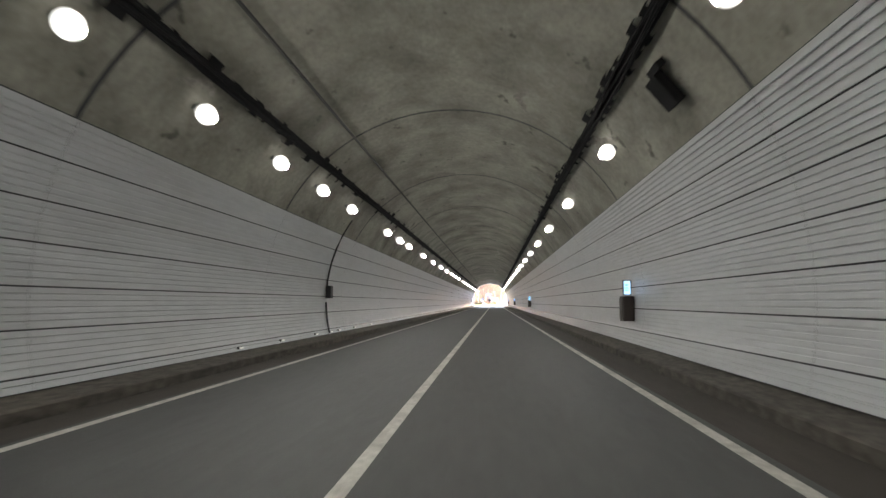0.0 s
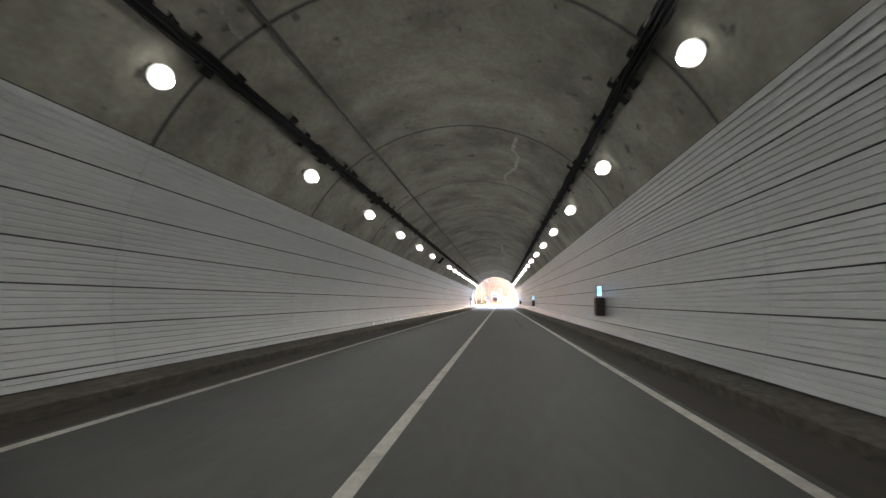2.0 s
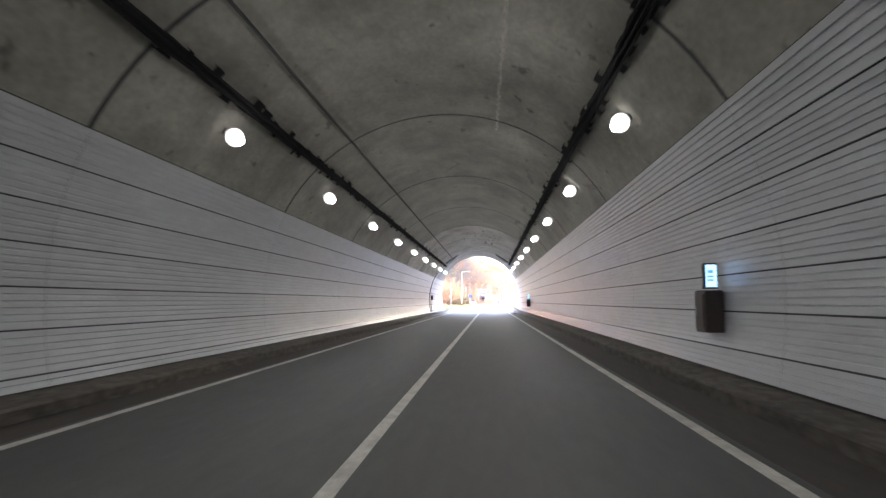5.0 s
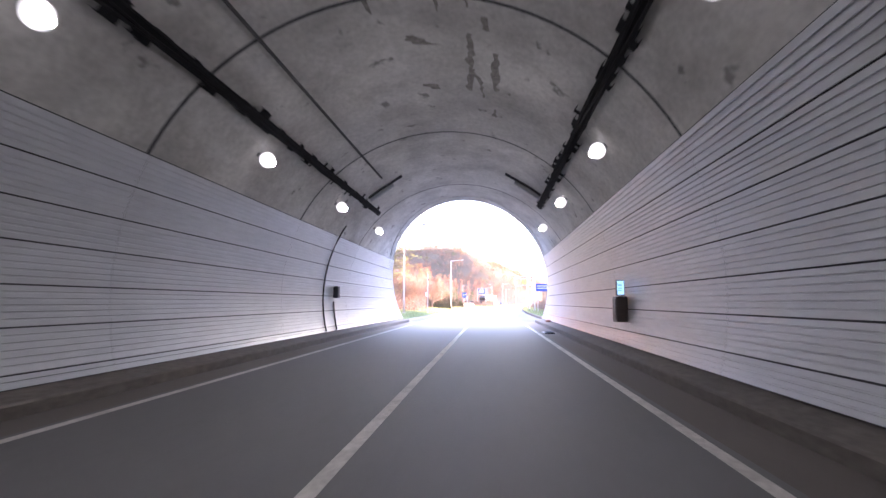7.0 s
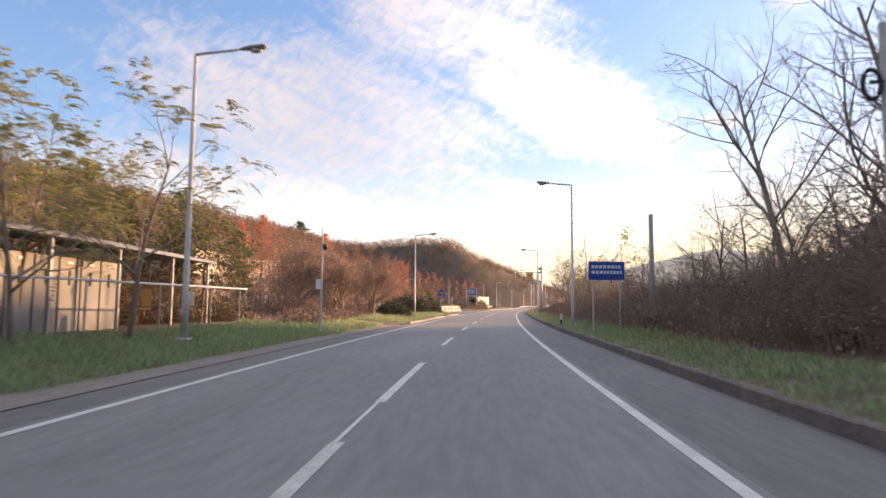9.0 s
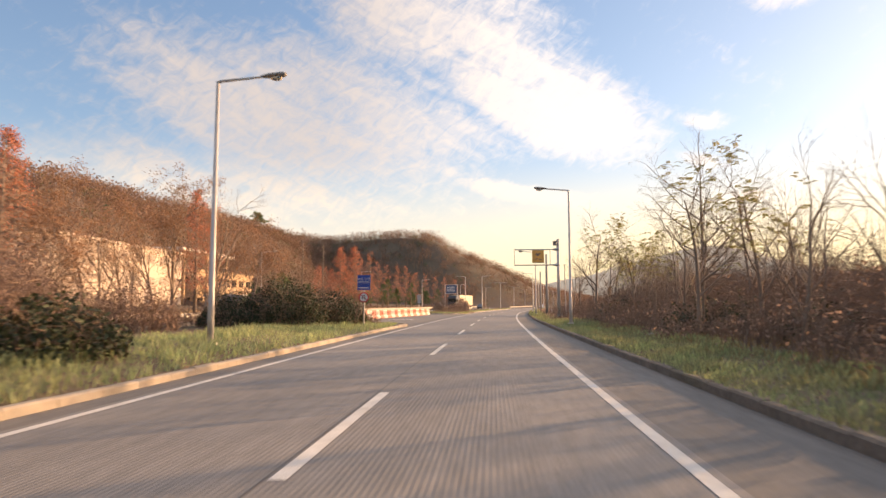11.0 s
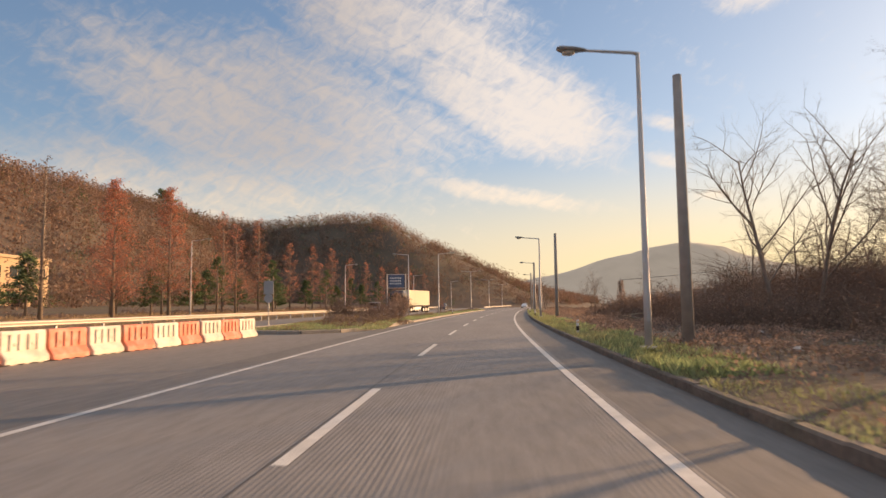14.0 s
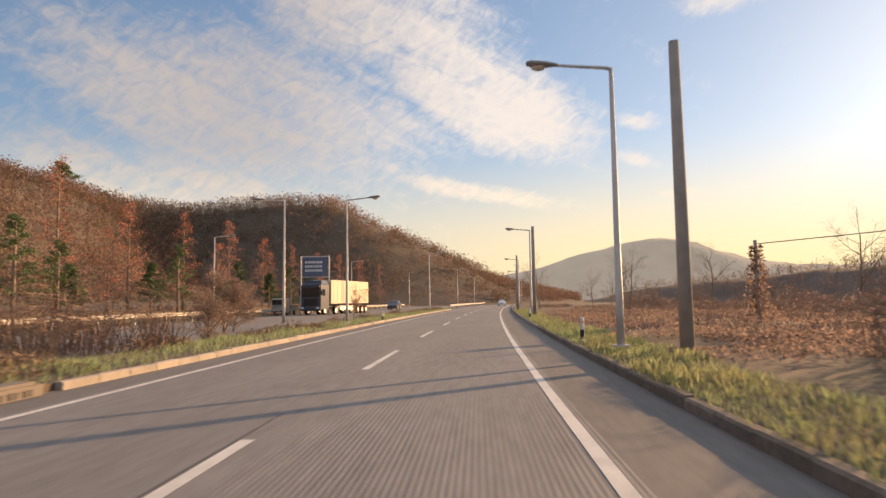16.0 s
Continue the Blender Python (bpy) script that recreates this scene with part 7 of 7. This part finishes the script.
def on_verge(y0, y1, o0, o1, k=1.0, power=1.0):
    def f(ra):
        y = y0 + (y1 - y0) * ra.random() ** power
        o = o0 + (o1 - o0) * ra.random()
        p = on_road(y, o)
        clump = 0.6 + 0.8 * max(0.0, noise.noise((p.x * 0.8, p.y * 0.8, 1.0)) + 0.3)
        return p.x, p.y, k * clump
    return f


grass("verge_grass_right", 71, 52000, on_verge(188, 272, 5.2, 8.2), 0.17, M_VERGE, "short green verge grass behind the kerb")
grass("verge_grass_right_far", 72, 34000, on_verge(294, 400, 5.03, 6.7, power=1.3), 0.20, M_VERGE, "green verge grass running on behind the kerb")
grass("verge_grass_gantry", 85, 8000, on_verge(270, 297, 5.03, 7.0), 0.12, M_VERGE, "short sparse green grass by the gantry")
grass("verge_dry_gantry", 86, 2500, on_verge(270, 300, 5.2, 12.0), 0.12, M_DRY, "dry straw-coloured grass on the bare verge")
grass("verge_dry_grass", 73, 9000, on_verge(200, 272, 6.8, 10.5), 0.2, M_DRY, "dry straw-coloured grass along the verge")
grass("verge_grass_left", 74, 15000, on_verge(224, 262, -9.5, -4.5), 0.24, M_GRASS, "rough green grass on the verge")
grass("verge_grass_portal", 80, 46000, on_verge(188, 226, -10.0, -5.4), 0.22, M_GRASS, "rough green grass on the verge")
grass("nose_grass", 77, 9000, lambda ra: (ra.uniform(-8.5, -2.4), ra.uniform(258.5, 265.6), -0.8), 0.2, M_GRASS, "rough grass on the end of the verge")
grass("island_grass", 79, 14000, lambda ra: (ra.uniform(-4.4, 2.4), ra.uniform(316.5, 336), -0.9), 0.2, M_VERGE, "rough grass on the median island")
grass("median_grass", 75, 14000, on_verge(330, 420, -7.2, -4.75, -1.0), 0.2, M_GRASS, "grass along the median kerb")
grass("bank_grass", 76, 70000, on_verge(250, 440, -42, -22.5), 0.26, M_STRAW, "dry grass on the bank beyond the guardrail")


def woods(name, seed, cols, n, material, label, lo_h, hi_h, ridge_extra=0, first=1, cards=20, card=0.055):
    """Far bare woods: many little branching crowns on a hill's surface."""
    ra = random.Random(seed)
    g = Geo()
    flat = [(i, k) for i in range(len(cols)) for k in range(first * (len(cols[0]) // 2 - 1), len(cols[0])) if cols[i][k][1] > 215 or not first]
    spots2 = [ra.choice(flat) for _ in range(n)]
    mid = len(cols[0]) // 2
    spots2 += [(ra.randrange(len(cols)), mid + ra.choice((-1, 0, 0, 1))) for _ in range(ridge_extra)]
    for i, k in spots2:
        i2, k2 = min(i + 1, len(cols) - 1), min(k + 1, len(cols[0]) - 1)
        p = Vector(cols[i][k]).lerp(Vector(cols[i2][k2]), ra.random())
        if p.z < 0.5:
            continue
        h = ra.uniform(lo_h, hi_h)
        g.tube([p - Vector((0, 0, 0.5)), p + Vector((ra.uniform(-0.1, 0.1) * h, 0, h * 0.6))], [h * 0.008, h * 0.004], 3, False)
        for _ in range(7):
            b = p + Vector((0, 0, h * ra.uniform(0.1, 0.6)))
            d = Vector((ra.uniform(-1, 1), ra.uniform(-1, 1), ra.uniform(0.5, 1.4))).normalized() * h * ra.uniform(0.25, 0.45)
            g.tube([b, b + d], [h * 0.0045, h * 0.002], 3, False)
        for _ in range(cards):
            c = p + Vector((ra.gauss(0, 0.28), ra.gauss(0, 0.28), ra.uniform(0.02, 0.85))) * h
            d1 = Vector((ra.uniform(-1, 1), ra.uniform(-1, 1), ra.uniform(-1, 1))).normalized() * h * card
            d2 = d1.cross(Vector((ra.uniform(-1, 1), ra.uniform(-1, 1), ra.uniform(-1, 1)))).normalized() * h * 0.03
            g.add([c - d1, c + d2, c + d1, c - d2], [(0, 1, 2, 3)])
    tagged(part(name, g, material), label, "woods", kind="stuff")


woods("hill_woods", 81, HILL_COLS, 9500, M_WOODS, "bare brown winter woods covering the hill", 2.4, 6.2, 700, 1, 34, 0.06)
woods("slope_woods", 83, S_HILL, 1100, M_WOODS, "bare brown woods on the added slope beside the portal", 3.0, 6.0, 30, 0)
woods("hill_evergreens", 84, HILL_COLS, 900, M_PINE, "scattered dark evergreens on the hill", 1.6, 3.6, 10, 1, 60, 0.085)
E_HILL = ridge_mesh("east_hill", [(95, 200, 9), (105, 260, 9), (124, 340, 9), (150, 430, 11), (165, 520, 11), (140, 640, 7)], 60, 50, M_HILL, "low wooded rise beyond the waste ground", rows=8)
woods("east_woods", 82, E_HILL, 1700, M_WOODS, "bare brown woods on the low rise", 3.0, 6.0, 60, 0)

# overgrown bank against the outside of the portal's wall
g = Geo()
bank_x = [-5.7, -6.2, -7.0, -8.0, -9.5, -11.5, -14.0]
bank_y = [170.0 + i for i in range(18)]
for y in bank_y:
    top = float(np.interp(y, CUT_Y[::-1], CUT_Z[::-1]))
    for x in bank_x:
        g.v.append((x, y, max(0.0, top - 0.35 + (x + 5.7) * 0.06 + 0.25 * noise.noise((x * 0.7, y * 0.7, 4.0)))))
n = len(bank_x)
g.f = [(j * n + i, j * n + i + 1, (j + 1) * n + i + 1, (j + 1) * n + i) for j in range(len(bank_y) - 1) for i in range(n - 1)]
g.sweep([(0, 0), (0, 1)], [lambda a, b, y=y: Vector((-5.7, y, 0.0 if b else g.v[bank_y.index(y) * n][2])) for y in bank_y])
tagged(part("portal_bank", g, M_SOIL), "earth bank heaped against the portal's wall", "bank", kind="structure")
over = []
for i in range(34):
    y, x = RP.uniform(171, 186), RP.uniform(-9.0, -5.9)
    over.append((x, y, max(0.05, float(np.interp(y, CUT_Y[::-1], CUT_Z[::-1])) - 0.45), 0.8, RP.uniform(0.4, 0.95)))
scrub("bank_creepers", 94, over, M_DARK_OLIVE, "olive-brown creepers and weeds on the portal bank", "creepers", 40, 260, 0.06)

# a long crack in the tunnel's right-hand lane
RC = random.Random(17)
g, off = Geo(), 2.24
for i in range(66):
    y = 74.0 + i * 0.3
    off += RC.uniform(-0.022, 0.022) + (2.28 - off) * 0.1
    w = RC.uniform(0.008, 0.022)
    g.v += [(off - w, y, 0.004), (off + w, y, 0.004)]
g.f = [(2 * i, 2 * i + 1, 2 * i + 3, 2 * i + 2) for i in range(65)]
tagged(part("road_crack", g, M_TRAY), "dark wandering crack along the tunnel lane", "crack", kind="structure")

# litter on the tunnel shoulder
e = place("plastic_bag", 3.95, 170.3, 0.0, 0.4, "crumpled black and white plastic bag", "litter")
part("bag", Geo().sweep([(math.cos(w) * (1 + 0.25 * math.sin(3 * w)), math.sin(w) * (1 + 0.2 * math.cos(5 * w))) for w in [i * math.pi / 6 for i in range(12)]], [lambda a, b, r=r, z=z: Vector((a * r, b * r * 1.6, z)) for r, z in ((0.16, 0.0), (0.18, 0.05), (0.12, 0.10), (0.03, 0.12))], True), M_BLACK, e)
part("loose_flap", Geo().sweep([(-0.1, 0), (0, 0.03), (0.1, 0.0)], [lambda a, b, y=y: Vector((a, 0.2 + y, 0.02 + b + y * 0.05)) for y in (0, 0.2, 0.45)]), M_WHITE, e)
e = place("dusty_sack", 4.72, 179.6, 0.235, 0.2, "brown dusty sack lying on the walkway", "litter")
part("sack", Geo().sweep([(math.cos(w), math.sin(w) * (1 + 0.15 * math.cos(3 * w))) for w in [i * math.pi / 6 for i in range(12)]], [lambda a, b, r=r, z=z: Vector((a * r * 0.7, b * r * 1.5, z)) for r, z in ((0.2, 0.0), (0.22, 0.06), (0.14, 0.12), (0.03, 0.14))], True), mat("red_brown_sack", (0.22, 0.09, 0.06), 0.9), e)

# scraps along the verge
dark = [(RP.uniform(9.6, 15.5), RP.uniform(197, 216), 0.3, 1.3, RP.uniform(1.2, 2.8)) for _ in range(16)]
for i in range(17):
    p = on_road(RP.uniform(226, 266), RP.uniform(8.9, 11.5))
    dark.append((p.x, p.y, 0.3, RP.uniform(0.9, 1.4), RP.uniform(1.0, 2.1)))
dark += [(RP.uniform(-17, -12.6), RP.uniform(207, 221), 0.3, 1.3, RP.uniform(1.6, 2.8)) for _ in range(12)]
scrub("dark_thicket", 91, dark, M_EVERGREEN, "dark evergreen creepers over the roadside thicket", "thicket", 40, 260, 0.07)
for i in range(26):
    y = 196 + i * 2.7
    p = on_road(y, RP.uniform(8.8, 13.5))
    copy_at(bt[3], p.x, p.y, None, RP.uniform(0, 6.28), RP.uniform(0.5, 0.95))
scrub("twiggy_shrub", 92, [(-3.3, 337.3, 0.13, 0.8, 3.1), (-2.8, 338.2, 0.13, 0.6, 2.2)], M_RUSSET, "tall bare shrub with thin upright twigs on the median", "shrub", 130, 60, 0.05, False)
scrub("twiggy_shrub", 93, [(-0.2, 338.4, 0.13, 1.5, 2.5), (1.0, 341.0, 0.13, 1.3, 2.3), (-1.3, 340.4, 0.13, 1.2, 2.0)], M_RUSSET, "spreading bare shrub with pale withered leaves on the median", "shrub", 75, 45, 0.05, False)
RL = random.Random(97)
M_SCRAP = mat("pale_plastic_scrap", (0.62, 0.60, 0.56), 0.5, col2=(0.45, 0.43, 0.40), vary=0.3)
scraps = [on_road(RL.uniform(280, 336), RL.uniform(7.0, 12.5)) for _ in range(16)] + [on_road(RL.uniform(246, 262), RL.uniform(6.4, 8.2)) for _ in range(4)]
for p in scraps:
    e = place("litter_scrap", p.x, p.y, ground_z(p.x, p.y) + 0.02, RL.uniform(0, 6), "crumpled pale plastic scrap on the verge", "litter", "litter on the verge")
    r = RL.uniform(0.06, 0.14)
    ring = [(math.cos(w) * RL.uniform(0.6, 1.2), math.sin(w) * RL.uniform(0.5, 1.0)) for w in [i * math.pi / 4 for i in range(8)]]
    part("scrap", Geo().sweep(ring, [lambda a, b, k=k, z=z: Vector((a * r * k, b * r * k, z)) for k, z in ((0.9, 0.0), (1.0, r * 0.4), (0.5, r * 0.75), (0.05, r * 0.6))], True), M_SCRAP, e)
    part("fold", Geo().sweep([(-r, 0), (0, r * 0.3), (r * 0.8, 0.02)], [lambda a, b, y=y: Vector((a, r + y, 0.01 + b)) for y in (0, r * 0.6, r * 1.1)]), M_SCRAP, e)

# creeper on the short pole, and cut branches lying on the waste ground
RD = random.Random(131)
vine = Geo()
for _ in range(900):
    z = 3.6 * RD.random() ** 1.3
    a, r = RD.uniform(0, 6.283), RD.uniform(0.15, 0.75 - z * 0.13)
    c = Vector((math.cos(a) * r, math.sin(a) * r, z))
    d1 = Vector((RD.uniform(-1, 1), RD.uniform(-1, 1), RD.uniform(-1, 0.4))).normalized() * RD.uniform(0.05, 0.13)
    d2 = d1.cross(Vector((RD.uniform(-1, 1), RD.uniform(-1, 1), RD.uniform(-1, 1)))).normalized() * 0.05
    vine.add([c - d1, c + d2, c + d1, c - d2], [(0, 1, 2, 3)])
part("creeper", vine, M_BRAMBLE, creeper_pole, "withered brown creeper")
M_CUT = mat("pale_cut_wood", (0.36, 0.29, 0.21), 0.8, col2=(0.22, 0.17, 0.12), vary=0.5)
for k in range(14):
    p = on_road(RD.uniform(305, 342), RD.uniform(9.5, 19))
    e = place("fallen_branch", p.x, p.y, ground_z(p.x, p.y) + 0.06, RD.uniform(0, 6.28), "pale cut branch lying among withered weeds", "branch", "cut branches on the waste ground")
    n, g = RD.uniform(1.2, 2.8), Geo()
    rise = RD.uniform(0.05, 0.5)
    g.tube([Vector((0, 0, 0)), Vector((n * 0.5, RD.uniform(-0.12, 0.12), rise * 0.6)), Vector((n, RD.uniform(-0.2, 0.2), rise))], [0.055, 0.045, 0.018], 7)
    part("limb", g, M_CUT, e)
    g = Geo()
    for _ in range(3):
        u = RD.uniform(0.4, 0.9)
        q = Vector((n * u, 0, rise * u))
        g.tube([q, q + Vector((RD.uniform(0.1, 0.4), RD.uniform(-0.4, 0.4), RD.uniform(0.05, 0.4)))], [0.02, 0.006], 5)
    part("side_twigs", g, M_CUT, e)

# weeds and brush on the bare ground round the gantry post
RW = random.Random(143)
weedy = []
for i in range(190):
    p = on_road(RW.uniform(272, 304), 6.2 + 10 * RW.random())
    if math.hypot(p.x - 10.85, p.y - 282.7) > 0.9:
        weedy.append((p.x, p.y, ground_z(p.x, p.y), RW.uniform(0.5, 1.2), RW.uniform(0.08, 0.32)))
scrub("trampled_weeds", 144, weedy, M_BRAMBLE, "sparse trampled brown weeds on bare soil", "weeds", 12, 55, 0.045)
brush = [(13.6 + RW.uniform(-1.5, 2.2), 281.2 + RW.uniform(-2.5, 2.0), 0.3, 1.1, RW.uniform(0.6, 1.5)) for _ in range(7)]
brush += [(*on_road(RW.uniform(286, 300), RW.uniform(9.5, 13.5))[:2], 0.25, 0.9, RW.uniform(0.4, 0.9)) for _ in range(9)]
brush = [(x, y, ground_z(x, y), r, h) for x, y, _, r, h in brush]
scrub("brushwood", 145, brush, M_BRAMBLE, "tangled dry brushwood below the bare trees", "brush", 60, 90, 0.055)

# storm drain inlet set in the median kerb
e = place("drain_inlet", 3.0, 331.3, 0.02, -0.11, "dark concrete storm drain inlet set in the median kerb", "drain")
part("surround", Geo().box((0, 0, 0.06), (0.42, 1.9, 0.20)), M_KERB_DARK, e)
part("cover", Geo().box((-0.02, 0, 0.185), (0.34, 1.7, 0.05)), M_KERB_DARK, e, "sooty concrete cover slab")
for k in range(5):
    part("grate_bar", Geo().box((0.215, -0.6 + k * 0.3, 0.05), (0.02, 0.2, 0.10)), M_BLACK, e)
